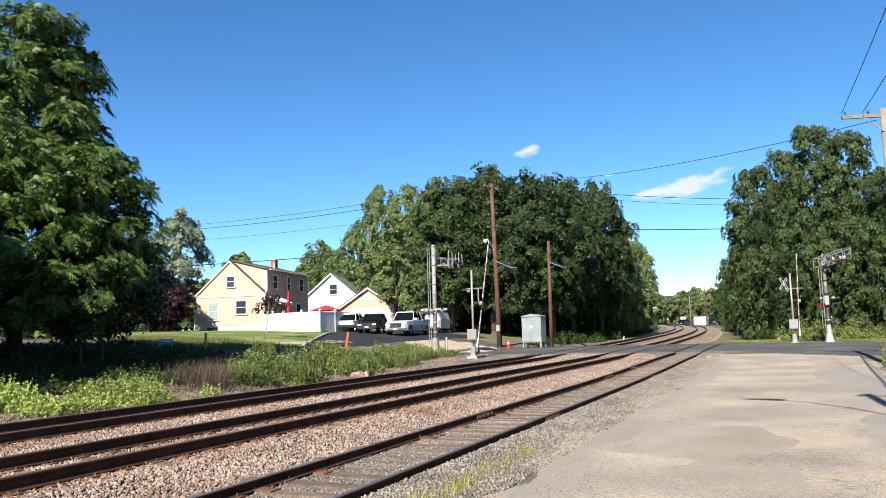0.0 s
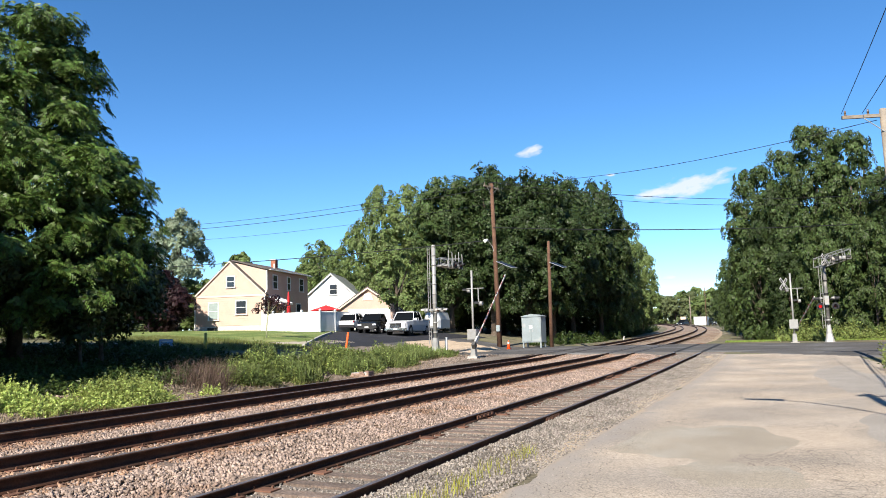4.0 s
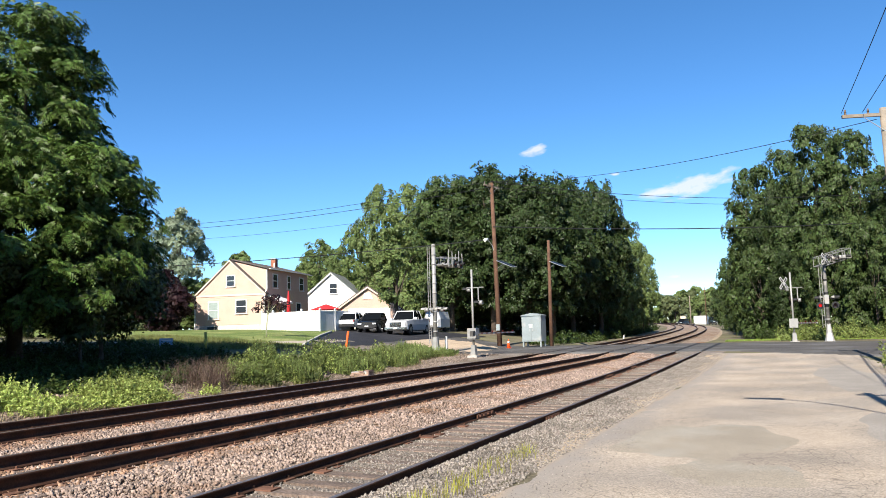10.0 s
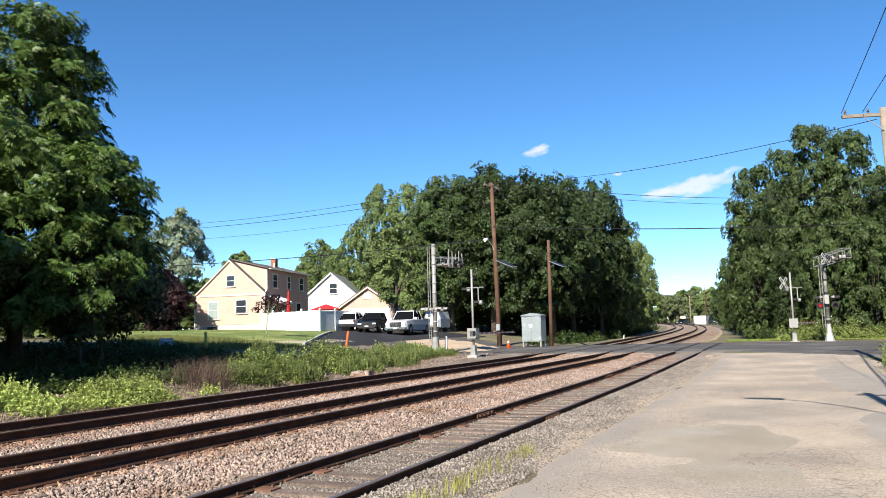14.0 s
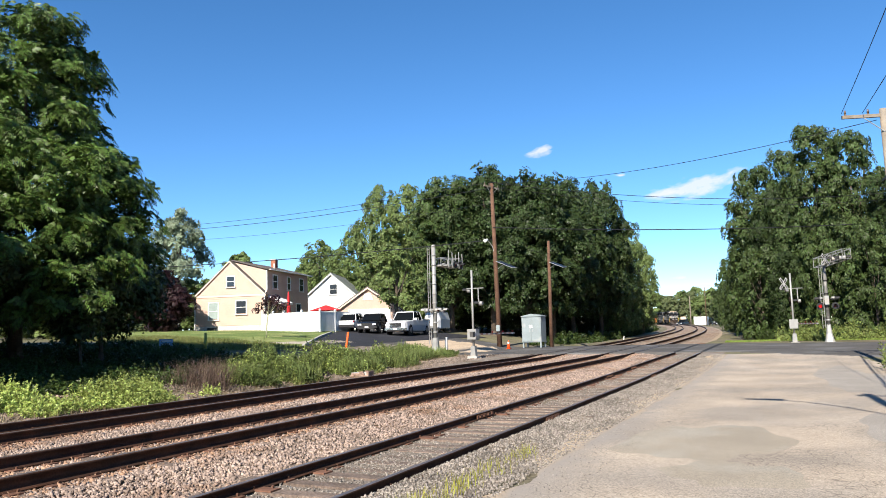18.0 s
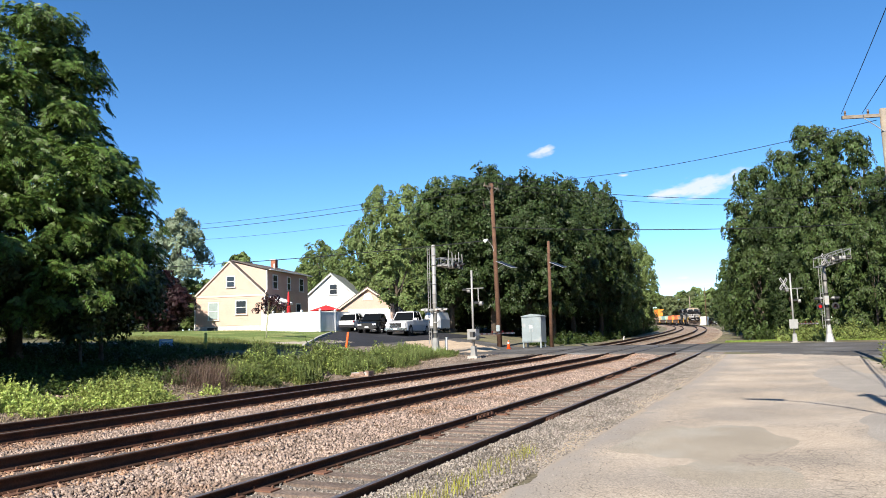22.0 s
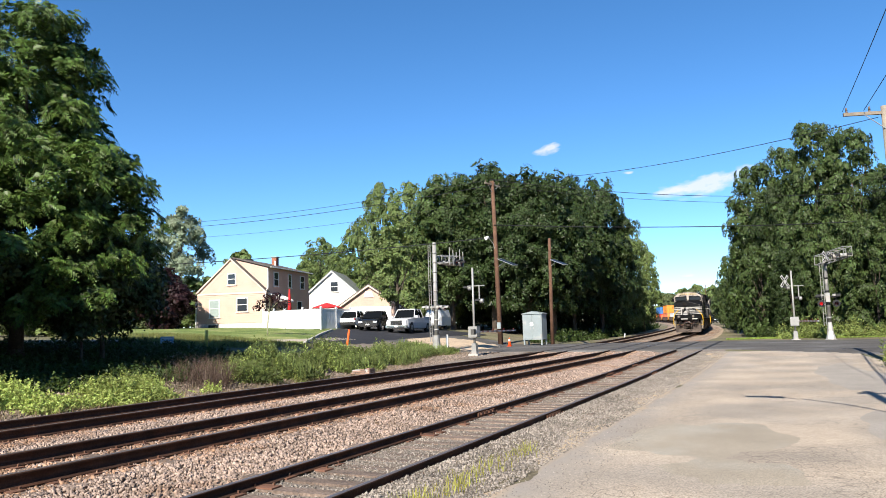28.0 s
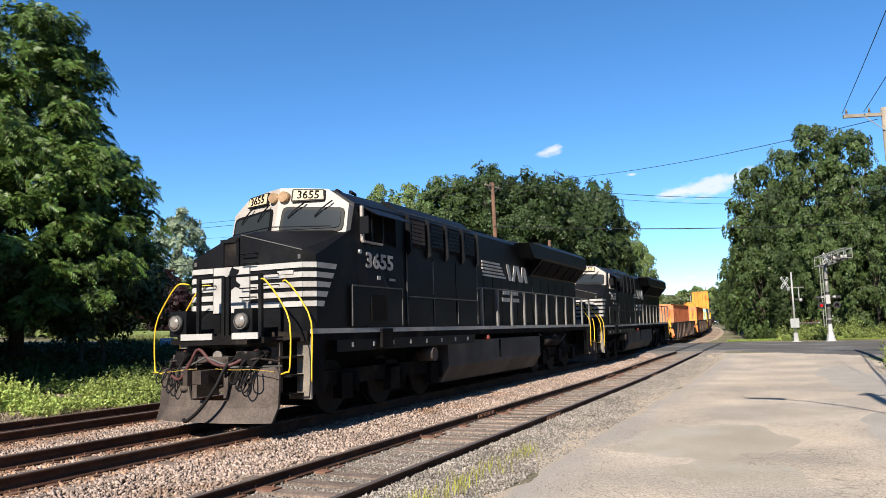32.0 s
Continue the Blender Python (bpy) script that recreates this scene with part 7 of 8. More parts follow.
def vehicle(name, m, label, paint, L, W, H, kind, rear=False):
    """A car whose front is at -y; kind: suv or pickup."""
    c = thing(name, m, label, "car" if kind == "suv" else "pickup truck", "vehicles on the driveway")
    h, w = L / 2, W / 2
    belt = 0.62 * H
    part("body", loft([(-h, w * 0.86, w * 0.8, 0.35, belt * 0.82), (-h + 0.25, w * 0.97, w * 0.9, 0.3, belt * 0.9), (-h + 1.35, w, w * 0.94, 0.28, belt * 0.97), (-h + 1.6, w, w * 0.95, 0.28, belt), (h - 0.4, w, w * 0.95, 0.28, belt), (h, w * 0.92, w * 0.88, 0.36, belt * 0.96)]), paint, c, "", 0.07)
    if kind == "suv":
        g = part("greenhouse", loft([(-h + 1.45, w * 0.9, w * 0.86, belt - 0.03, belt + 0.02), (-h + 2.2, w * 0.88, w * 0.74, belt - 0.03, H - 0.06), (-h + 2.9, w * 0.88, w * 0.74, belt - 0.03, H - 0.01), (h - 0.75, w * 0.87, w * 0.72, belt - 0.03, H - 0.03), (h - 0.12, w * 0.86, w * 0.76, belt - 0.03, belt + 0.02)]), DARK_GLASS, c, "dark tinted windows")
        roof_y = (-h + 2.15, h - 0.7)
    else:
        g = part("greenhouse", loft([(-h + 1.75, w * 0.9, w * 0.86, belt - 0.03, belt + 0.02), (-h + 2.4, w * 0.88, w * 0.74, belt - 0.03, H - 0.05), (-h + 2.9, w * 0.88, w * 0.74, belt - 0.03, H), (h - 2.35, w * 0.88, w * 0.74, belt - 0.03, H - 0.02), (h - 2.0, w * 0.86, w * 0.78, belt - 0.03, belt + 0.02)]), DARK_GLASS, c, "dark tinted windows")
        roof_y = (-h + 2.3, h - 2.25)
        part("cargo_bed", boxes((-w * 0.95, -w * 0.88, h - 1.95, h - 0.02, belt * 0.95, belt + 0.09), (w * 0.88, w * 0.95, h - 1.95, h - 0.02, belt * 0.95, belt + 0.09), (-w * 0.9, w * 0.9, h - 0.1, h - 0.02, belt * 0.9, belt + 0.09)), paint, c)
    part("roof", boxes((-w * 0.74, w * 0.74, roof_y[0], roof_y[1], H - 0.07, H + 0.02)), paint, c, "", 0.03)
    for sx in (-1, 1):
        for yy in (roof_y[0], (roof_y[0] + roof_y[1]) / 2, roof_y[1]):
            part("roof_pillar", tubes(([(sx * w * 0.91, yy - (0.55 if yy == roof_y[0] else -0.3 if yy == roof_y[1] else 0), belt), (sx * w * 0.76, yy, H - 0.04)], 0.045, 0.04, 6)), paint, c)
        part("mirror", boxes((sx * (w + 0.1) - 0.11, sx * (w + 0.1) + 0.11, -h + 1.75, -h + 1.9, belt - 0.02, belt + 0.18)), paint, c, "", 0.03)
        for yy in (-h + 0.95, h - 1.05):
            wl = part("wheel", tubes(([(sx * (w - 0.24), yy, 0.37), (sx * (w + 0.01), yy, 0.37)], 0.37, 0.37, 18)), RUBBER, c, "black tyre on alloy rim")
            part("rim", tubes(([(sx * (w - 0.02), yy, 0.37), (sx * (w + 0.025), yy, 0.37)], 0.24, 0.22, 12)), ALLOY, wl)
            part("wheel_arch", tubes(([(sx * (w - 0.1), yy, 0.38), (sx * (w - 0.004), yy, 0.38)], 0.45, 0.45, 20)), PLASTIC, c)
        part("headlight", boxes((min(sx * w * 0.5, sx * w * 0.86), max(sx * w * 0.5, sx * w * 0.86), -h - 0.03, -h + 0.1, belt * 0.62, belt * 0.75)), HEADLAMP, c, "clear headlight", 0.02)
        part("tail_light", boxes((min(sx * w * 0.8, sx * w * 0.93), max(sx * w * 0.8, sx * w * 0.93), h - 0.08, h + 0.03, belt * 0.78, belt * 0.95)), TAIL, c, "red tail light", 0.02)
    part("grille", boxes((-w * 0.5, w * 0.5, -h - 0.035, -h + 0.05, belt * 0.5, belt * 0.8)), PLASTIC, c, "dark grille")
    for k in range(3):
        part("grille_bar", boxes((-w * 0.47, w * 0.47, -h - 0.05, -h - 0.03, belt * (0.55 + k * 0.09), belt * (0.565 + k * 0.09))), CHROME, c)
    part("air_intake", boxes((-w * 0.7, w * 0.7, -h - 0.08, -h + 0.1, 0.3, 0.42)), PLASTIC, c)
    part("front_bumper", boxes((-w * 0.92, w * 0.92, -h - 0.07, -h + 0.2, 0.36, 0.55)), CHROME if kind == "pickup" else PLASTIC, c, "", 0.04)
    part("rear_bumper", boxes((-w * 0.92, w * 0.92, h - 0.15, h + 0.07, 0.36, 0.56)), PLASTIC, c, "", 0.04)
    part("plate", boxes((-0.16, 0.16, -h - 0.09, -h - 0.07, 0.42, 0.52)), TRIM, c)
    part("rear_window", boxes((-w * 0.62, w * 0.62, h - 0.32, h - 0.3, belt + 0.04, belt + 0.3)), DARK_GLASS, c) if kind == "suv" else None
    return c


vehicle("pickup_truck", on_ground(-29.3, 55.6, 7, 0.03), "silver crew-cab pickup truck with a chrome grille", CAR_SILVER, 5.9, 2.0, 1.92, "pickup")
vehicle("suv", on_ground(-32.3, 54.8, 17, 0.03), "black sport utility vehicle facing the road", CAR_BLACK, 4.4, 1.8, 1.6, "suv")
vehicle("suv", on_ground(-35.0, 56.2, 190, 0.03), "white sport utility vehicle parked tail outwards", CAR_WHITE, 4.2, 1.74, 1.52, "suv")
vehicle("suv", on_ground(-57.5, 56.0, 60, 0.03), "dark parked car beside the house", CAR_BLACK, 4.7, 1.85, 1.5, "suv")
vn = thing("camper_trailer", on_ground(-30.4, 63.6, 8, 0.03) @ Matrix.Scale(0.75, 4), "white camper trailer under the trees", "trailer")
part("body", loft([(-2.7, 0.6, 0.5, 0.8, 1.7), (-2.5, 0.9, 0.7, 0.55, 2.1), (-2.0, 1.1, 0.85, 0.45, 2.5), (2.0, 1.1, 0.85, 0.45, 2.5), (2.6, 0.9, 0.7, 0.5, 2.1)]), CAR_WHITE, vn, "", 0.12)
part("window", boxes((-0.7, 0.7, -2.58, -2.5, 1.35, 1.85)), DARK_GLASS, vn)
for sx in (-1, 1):
    part("wheel", tubes(([(sx * 0.85, 0, 0.34), (sx * 1.08, 0, 0.34)], 0.34, 0.34, 16)), RUBBER, vn)

# ---------------------------------------------------------------- small things on the verge
PIER_BRICK = mat("worn_brick", (0.25, 0.168, 0.13), 0.95, scale=3, vary=0.3, fine=20, fine_vary=0.3, bump=0.5, piece=0.3)
bp = thing("brick_pier", on_ground(-16.25, 26.6, 8, 0.0), "crumbling red brick pier beside the track", "brick pier")
rb = random.Random(3)
part("mortar_core", boxes((-0.36, 0.36, -0.28, 0.28, -0.05, 0.3)), CONCRETE, bp)
brick_me = mesh_of("brick", boxes((-0.095, 0.095, -0.045, 0.045, -0.028, 0.028)), PIER_BRICK, 0.006)
for row in range(5):
    for col in range(4):
        if row == 4 and col in (0, 1, 3) or row == 3 and col == 3:
            continue
        for yy in (-0.29, 0.29):
            part("brick", brick_me, None, bp).matrix_basis = pose(-0.3 + col * 0.2 + (row % 2) * 0.05, yy + rb.uniform(-0.03, 0.03), 0.03 + row * 0.072, 0, 0, rb.uniform(-9, 9))
    for col in range(3):
        part("brick", brick_me, None, bp).matrix_basis = pose(0.37, -0.19 + col * 0.19, 0.03 + row * 0.072, 0, 0, 90 + rb.uniform(-3, 3))
solid("marker_post", tubes(([(0, 0, -0.2), (0.26, 0, 1.4)], 0.06, 0.06, 8)), mat("orange_plastic", (0.66, 0.106, 0.018), 0.5), "leaning orange plastic marker post", "marker post", m=on_ground(-21.6, 33.6))
solid("gas_marker", tubes(([(0, 0, -0.1), (0, 0, 0.8)], 0.07, 0.07, 8)), mat("yellow_plastic", (0.546, 0.422, 0.088), 0.5), "yellow plastic marker post on the verge", "marker post", m=on_ground(-26.3, 28.3))
wp = thing("sign_post", on_ground(-20.5, 44.2), "short white post beside the road", "post")
part("post", boxes((-0.06, 0.06, -0.06, 0.06, -0.1, 1.15)), TRIM, wp)
cn = thing("traffic_cone", on_ground(-19.6, 53.6), "orange traffic cone with a white collar", "traffic cone")
part("cone", tubes(([(0, 0, 0.04), (0, 0, 0.7)], 0.16, 0.03, 12)), mat("cone_orange", (0.704, 0.088, 0.018), 0.5), cn)
part("collar", tubes(([(0, 0, 0.42), (0, 0, 0.56)], 0.088, 0.067, 12)), TRIM, cn, "white reflective collar")
part("base", boxes((-0.2, 0.2, -0.2, 0.2, 0, 0.04)), mat("cone_orange", (0.704, 0.088, 0.018)), cn)
sg = thing("yard_sign", on_ground(-27.6, 27.0, 30), "small blue and white yard sign in the grass", "sign")
part("panel", boxes((-0.32, 0.32, -0.01, 0.01, 0.08, 0.42)), mat("blue_board", (0.22, 0.37, 0.572), 0.6), sg)
part("lettering_bar", boxes((-0.26, 0.26, -0.018, -0.01, 0.28, 0.36), (-0.2, 0.2, -0.018, -0.01, 0.15, 0.2)), TRIM, sg)
for x in (-0.3, 0.3):
    part("stake", tubes(([(x, 0, -0.2), (x, 0, 0.4)], 0.012, 0.012, 5)), TRIM, sg)
# ---------------------------------------------------------------- signals, gates, poles, wires at the crossing
SILVER = mat("aluminium_paint", (0.292, 0.288, 0.275), 0.45, 0.25, scale=2.0, vary=0.12, fine=25, fine_vary=0.08, bump=0.05, stain=(0.324, 0.292, 0.259), stain_amount=0.3)
GREY_BOX = mat("grey_cabinet_paint", (0.235, 0.271, 0.275), 0.5, 0.1, scale=1.5, vary=0.08, fine=20, fine_vary=0.06, bump=0.04, stain=(0.34, 0.34, 0.324), stain_amount=0.25)
POLE_BROWN = mat("brown_pole_wood", (0.105, 0.057, 0.036), 0.9, scale=2, vary=0.25, fine=14, fine_vary=0.3, bump=0.4)
POLE_GREY = mat("weathered_pole_wood", (0.225, 0.19, 0.152), 0.9, scale=2, vary=0.25, fine=40, fine_vary=0.2, bump=0.2, stain=(0.194, 0.146, 0.101), stain_amount=0.4, stain_scale=1.5)
LAMP_BLACK = mat("lamp_backing", (0.016, 0.016, 0.017), 0.6, vary=0.1)
RED_LENS = mat("red_lens", (0.8, 0.02, 0.02), 0.2, vary=0.05, bump=0.0, emit=0.35)
RED_DARK = mat("unlit_red_lens", (0.081, 0.008, 0.01), 0.2, vary=0.05, bump=0.0)
WIRE = mat("black_cable", (0.016, 0.016, 0.018), 0.6, vary=0.1, bump=0.0)
PORCELAIN = mat("insulator", (0.13, 0.097, 0.081), 0.3, vary=0.1)


def turned(ob, x, y, z, by=90):
    """Turns a part and its own parts by a right angle, to face along x."""
    m = Matrix.Translation((x, y, z)) @ Matrix.Rotation(radians(by), 4, "Z") @ Matrix.Translation((-x, -y, -z))
    for o in (ob, *ob.children):
        o.data.transform(m)
    return ob


def lamp_head(parent, x, y, z, way, lit=False, r=0.26, across=True, skin=None):
    """A round flasher on its backing disc with a hood; it faces along way (+1 or -1 in y)."""
    h = part("flasher", tubes(([(x, y, z), (x, y + way * 0.03, z)], r, r, 20)), skin or LAMP_BLACK, parent, "silver flasher backing" if skin else "black round flasher backing")
    part("housing", tubes(([(x, y - way * 0.2, z), (x, y, z)], 0.12, 0.15, 12)), SILVER, h)
    part("lens", tubes(([(x, y + way * 0.03, z), (x, y + way * 0.05, z)], 0.11, 0.09, 14)), RED_LENS if lit else RED_DARK, h, "red signal lens")
    hood = bmesh.new()
    n = 9
    rows = [[hood.verts.new((x + rr_ * math.cos(math.pi * k / (n - 1)), y + way * d, z + rr_ * math.sin(math.pi * k / (n - 1)))) for k in range(n)] for d, rr_ in ((0.03, 0.13), (0.3, 0.14), (0.3, 0.12), (0.03, 0.11))]
    for a, b in zip(rows, rows[1:] + rows[:1]):
        for k in range(n - 1):
            hood.faces.new((a[k], a[k + 1], b[k + 1], b[k]))
    part("hood", hood, skin or LAMP_BLACK, h)
    return turned(h, x, y, z) if across else h


def crossbuck(parent, x, y, z, size=0.6):
    for s in (-1, 1):
        m = Matrix.Translation((x, y, z)) @ Matrix.Rotation(radians(45 * s), 4, "Y")
        bm = bmesh.new()
        box(bm, -size, size, -0.012 - 0.02 * s, 0.008 - 0.02 * s, -0.11, 0.11, m)
        b = part("crossbuck_blade", bm, mat("dull_sign_back", (0.373, 0.373, 0.365), 0.6, scale=3, vary=0.1), parent, "dull white crossbuck blade")
        bm = bmesh.new()
        for k in range(3):
            box(bm, -size * 0.85 + k * size * 0.22, -size * 0.68 + k * size * 0.22, -0.016 - 0.02 * s, -0.012 - 0.02 * s, -0.06, 0.06, m)
            box(bm, size * 0.25 + k * size * 0.22, size * 0.42 + k * size * 0.22, -0.016 - 0.02 * s, -0.012 - 0.02 * s, -0.06, 0.06, m)
        part("lettering_bar", bm, LAMP_BLACK, b)
        turned(b, x, y, z, 52)


def flared_base(parent, r=0.5, top=0.17, h=1.0):
    bm = bmesh.new()
    prev = None
    for z, w in ((0.0, r), (0.06, r), (0.1, r * 0.8), (h * 0.5, r * 0.5), (h, top)):
        ring = [bm.verts.new((sx * w, sy * w, z)) for sx, sy in ((-1, -0.6), (-0.6, -1), (0.6, -1), (1, -0.6), (1, 0.6), (0.6, 1), (-0.6, 1), (-1, 0.6))]
        if prev:
            for k in range(8):
                bm.faces.new((prev[k], prev[(k + 1) % 8], ring[(k + 1) % 8], ring[k]))
        prev = ring
    bm.faces.new(prev)
    b = part("base", bm, SILVER, parent, "flared cast base")
    part("footing", boxes((-r * 1.2, r * 1.2, -r * 1.2, r * 1.2, -0.3, 0.02)), CONCRETE, parent, "concrete footing")
    return b


def truss(parent, a, b, w, h, bays, name="cantilever_arm"):
    """A light lattice beam between two points: four chords with struts."""
    a, b = Vector(a), Vector(b)
    d = (b - a).normalized()
    s = d.cross(Vector((0, 0, 1))).normalized() * w / 2
    u = Vector((0, 0, h / 2))
    arm = part(name, tubes(*[([a + i * s + j * u, b + i * s + j * u], 0.035, 0.03, 6) for i in (-1, 1) for j in (-1, 1)]), SILVER, parent, "silver lattice cantilever arm")
    for k in range(bays + 1):
        p = a.lerp(b, k / bays)
        part("strut", tubes(([p - s - u, p + s - u], 0.02, 0.02, 5), ([p - s + u, p + s + u], 0.02, 0.02, 5), ([p - s - u, p - s + u], 0.02, 0.02, 5), ([p + s - u, p + s + u], 0.02, 0.02, 5)), SILVER, arm)
        if k < bays:
            q = a.lerp(b, (k + 1) / bays)
            part("brace", tubes(([p - s - u, q - s + u], 0.016, 0.016, 5)), SILVER, arm)
    return arm


def cantilever_left():
    c = thing("cantilever_signal", pose(-20.55, 42.7, 0.06), "tall silver crossing signal mast with ladder and cantilever arm", "crossing signal", "crossing signals")
    flared_base(c, 0.42, 0.17, 1.1)
    part("mast", tubes(([(0, 0, 0.9), (0, 0, 6.95)], 0.14, 0.13, 14)), SILVER, c)
    for k in range(9):
        part("mast_band", tubes(([(0, 0, 1.4 + k * 0.62), (0, 0, 1.5 + k * 0.62)], 0.155, 0.155, 14)), SILVER, c)
    ld = part("ladder", tubes(([(-0.42, -0.05, 0.7), (-0.42, -0.05, 6.95)], 0.022, 0.022, 6), ([(-0.2, -0.2, 0.7), (-0.2, -0.2, 6.95)], 0.022, 0.022, 6)), SILVER, c, "silver ladder")
    for k in range(20):
        part("rung", tubes(([(-0.42, -0.05, 0.9 + k * 0.31), (-0.2, -0.2, 0.9 + k * 0.31)], 0.014, 0.014, 5)), SILVER, ld)
    truss(c, (0.15, 0.1, 6.0), (0.45, 2.5, 6.1), 0.7, 0.45, 3)
    part("walkway", boxes((-0.1, 0.85, 0.3, 2.6, 5.72, 5.77)), SILVER, c)
    for k in range(5):
        part("guard_rail_post", tubes(([(0.9, 0.4 + k * 0.54, 5.6), (0.9, 0.4 + k * 0.54, 6.75 - 0.12 * (k % 3))], 0.04, 0.03, 6)), SILVER, c)
    for y in (1.3, 2.2):
        for x in (0.0, 0.95):
            lamp_head(c, x, y, 5.85, -1 if x else 1)
    for y in (-0.45, 0.45):
        lamp_head(c, 0.42, y, 2.85, -1, False, 0.19, True, SILVER)
        lamp_head(c, -0.42, y, 2.85, 1, False, 0.19, True, SILVER)
    part("lamp_crossarm", tubes(([(0, -0.6, 2.85), (0, 0.6, 2.85)], 0.05, 0.05, 8)), SILVER, c)
    part("bell", tubes(([(0, 0, 6.95), (0, 0, 7.1)], 0.16, 0.1, 12)), SILVER, c)
    return c


def cantilever_right():
    c = thing("cantilever_signal", pose(2.45, 56.9, 0.05), "silver crossing signal mast with red flashers and cantilever arm", "crossing signal", "crossing signals")
    flared_base(c, 0.37, 0.12, 1.25)
    part("mast", tubes(([(0, 0, 1.1), (0, 0, 5.3)], 0.13, 0.11, 14)), mat("dull_grey_mast", (0.138, 0.134, 0.126), 0.6, 0.3, scale=3, vary=0.3, stain=(0.283, 0.267, 0.243), stain_amount=0.4, stain_scale=2), c, "dull grey steel mast")
    for k in range(4):
        part("mast_band", tubes(([(0, 0, 1.5 + k * 0.9), (0, 0, 1.6 + k * 0.9)], 0.142, 0.142, 14)), LAMP_BLACK if k else SILVER, c)
    ld = part("ladder", tubes(([(-0.35, -0.1, 1.0), (-0.35, -0.1, 5.3)], 0.02, 0.02, 6), ([(-0.2, -0.3, 1.0), (-0.2, -0.3, 5.3)], 0.02, 0.02, 6)), SILVER, c, "silver ladder")
    for k in range(13):
        part("rung", tubes(([(-0.35, -0.1, 1.2 + k * 0.31), (-0.2, -0.3, 1.2 + k * 0.31)], 0.012, 0.012, 5)), SILVER, ld)
    truss(c, (-0.35, 0.4, 5.5), (1.3, -2.1, 5.85), 0.62, 0.62, 5)
    crossbuck(c, 0.1, -0.6, 5.65, 0.5)
    for x, y in ((0.65, -1.2), (1.05, -1.9)):
        lamp_head(c, x + 0.2, y, 5.62, -1)
        lamp_head(c, x - 0.2, y, 5.62, 1)
    for x, lit in ((-0.42, True), (0.5, False)):
        lamp_head(c, x, -0.22, 2.5, -1, lit, 0.24, False)
        lamp_head(c, x, 0.1, 3.02, 1 if x < 0 else -1)
    part("lamp_crossarm", tubes(([(-0.75, 0.0, 2.98), (0.75, 0.0, 2.98)], 0.05, 0.05, 8)), LAMP_BLACK, c)
    part("junction_box", boxes((-0.14, 0.14, -0.3, -0.14, 2.6, 3.2)), SILVER, c, "", 0.02)
    return c


cantilever_left()
cantilever_right()
RED_STRIPE = mat("faded_red_tape", (0.26, 0.14, 0.12), 0.6, vary=0.15)
ARM_PAINT = mat("dull_white_arm", (0.42, 0.41, 0.39), 0.6, scale=2, vary=0.15)


def gate(m, label, rows, mast_h, arm_len, turn, buck, ax=0.36):
    g = thing("crossing_gate", m, label, "crossing gate", "crossing gates")
    part("base", made(prism, [(-0.17, -0.05), (0.17, -0.05), (0.12, 0.6), (-0.12, 0.6)], -0.16, 0.16, "y"), SILVER, g, "cast base", 0.02)
    part("footing", boxes((-0.3, 0.3, -0.3, 0.3, -0.3, 0.0)), CONCRETE, g, "concrete footing")
    part("mast", tubes(([(0, 0, 0.5), (0, 0, mast_h)], 0.07, 0.06, 12)), SILVER, g)
    b = part("gate_motor", boxes((-0.28, 0.28, -0.26, 0.26, 0.95, 1.6)), SILVER, g, "silver gate motor box", 0.03)
    part("motor_cover", boxes((-0.24, 0.24, -0.29, -0.26, 1.0, 1.55)), SILVER, b, "", 0.01)
    part("support_arm", tubes(([(-0.35, 0, mast_h - 1.1), (0.75, 0, mast_h - 1.1)], 0.03, 0.03, 6), ([(0.4, 0, mast_h - 1.1), (0.4, 0, mast_h - 1.9)], 0.04, 0.04, 6)), SILVER, g)
    for x in (-0.35, 0.4):
        lamp_head(g, x, 0.16, mast_h - 2.0 if x > 0 else mast_h - 1.2, 1, False, 0.16)
    if buck:
        crossbuck(g, -0.45, -0.02, mast_h - 0.75, 0.55)
    arm = part("gate_arm", boxes((ax - 0.05, ax + 0.05, -1.1, -0.3, -0.1, 0.1), (ax - 0.025, ax + 0.025, -0.3, arm_len, -0.045, 0.045)), ARM_PAINT, g, "red and white striped gate arm")
    part("counterweight", boxes((ax - 0.1, ax + 0.1, -1.15, -0.85, -0.16, 0.16)), GREY_RAIL, arm, "", 0.02)
    n = int(arm_len / 0.8)
    for k in range(n):
        part("red_stripe", boxes((ax - 0.028, ax + 0.028, 0.2 + k * 0.8, 0.6 + k * 0.8, -0.048, 0.048)), RED_STRIPE, arm)
    for k in range(3):
        part("arm_lamp", tubes(([(ax, arm_len * (0.35 + 0.3 * k), 0.05), (ax, arm_len * (0.35 + 0.3 * k), 0.15)], 0.04, 0.04, 8)), RED_DARK, arm)
    rest = pose(0, 0, 1.28, 0, 0, turn)
    ARMS.append((arm, rest, rows))
    return g


gate(pose(-17.0, 40.5, 0.05), "silver crossing gate beside the track with a striped arm",
     ((0, 70), (1, 60), (2, 54), (3, 48), (3.5, 43), (4.5, 33), (5.5, 23.5), (6, 19), (7, 13), (8, 5), (9, 0.5), (10, 0), (32, 0)), 5.1, 6.2, 0, False)
gate(pose(0.3, 58.2, 0.12), "silver crossing gate with a crossbuck across the road",
     ((0, 81), (1, 66), (2, 50), (3, 36), (3.5, 28), (4.5, 14), (5.5, 5), (6.5, 0), (32, 0)), 4.9, 5.0, -168, True, -0.36)

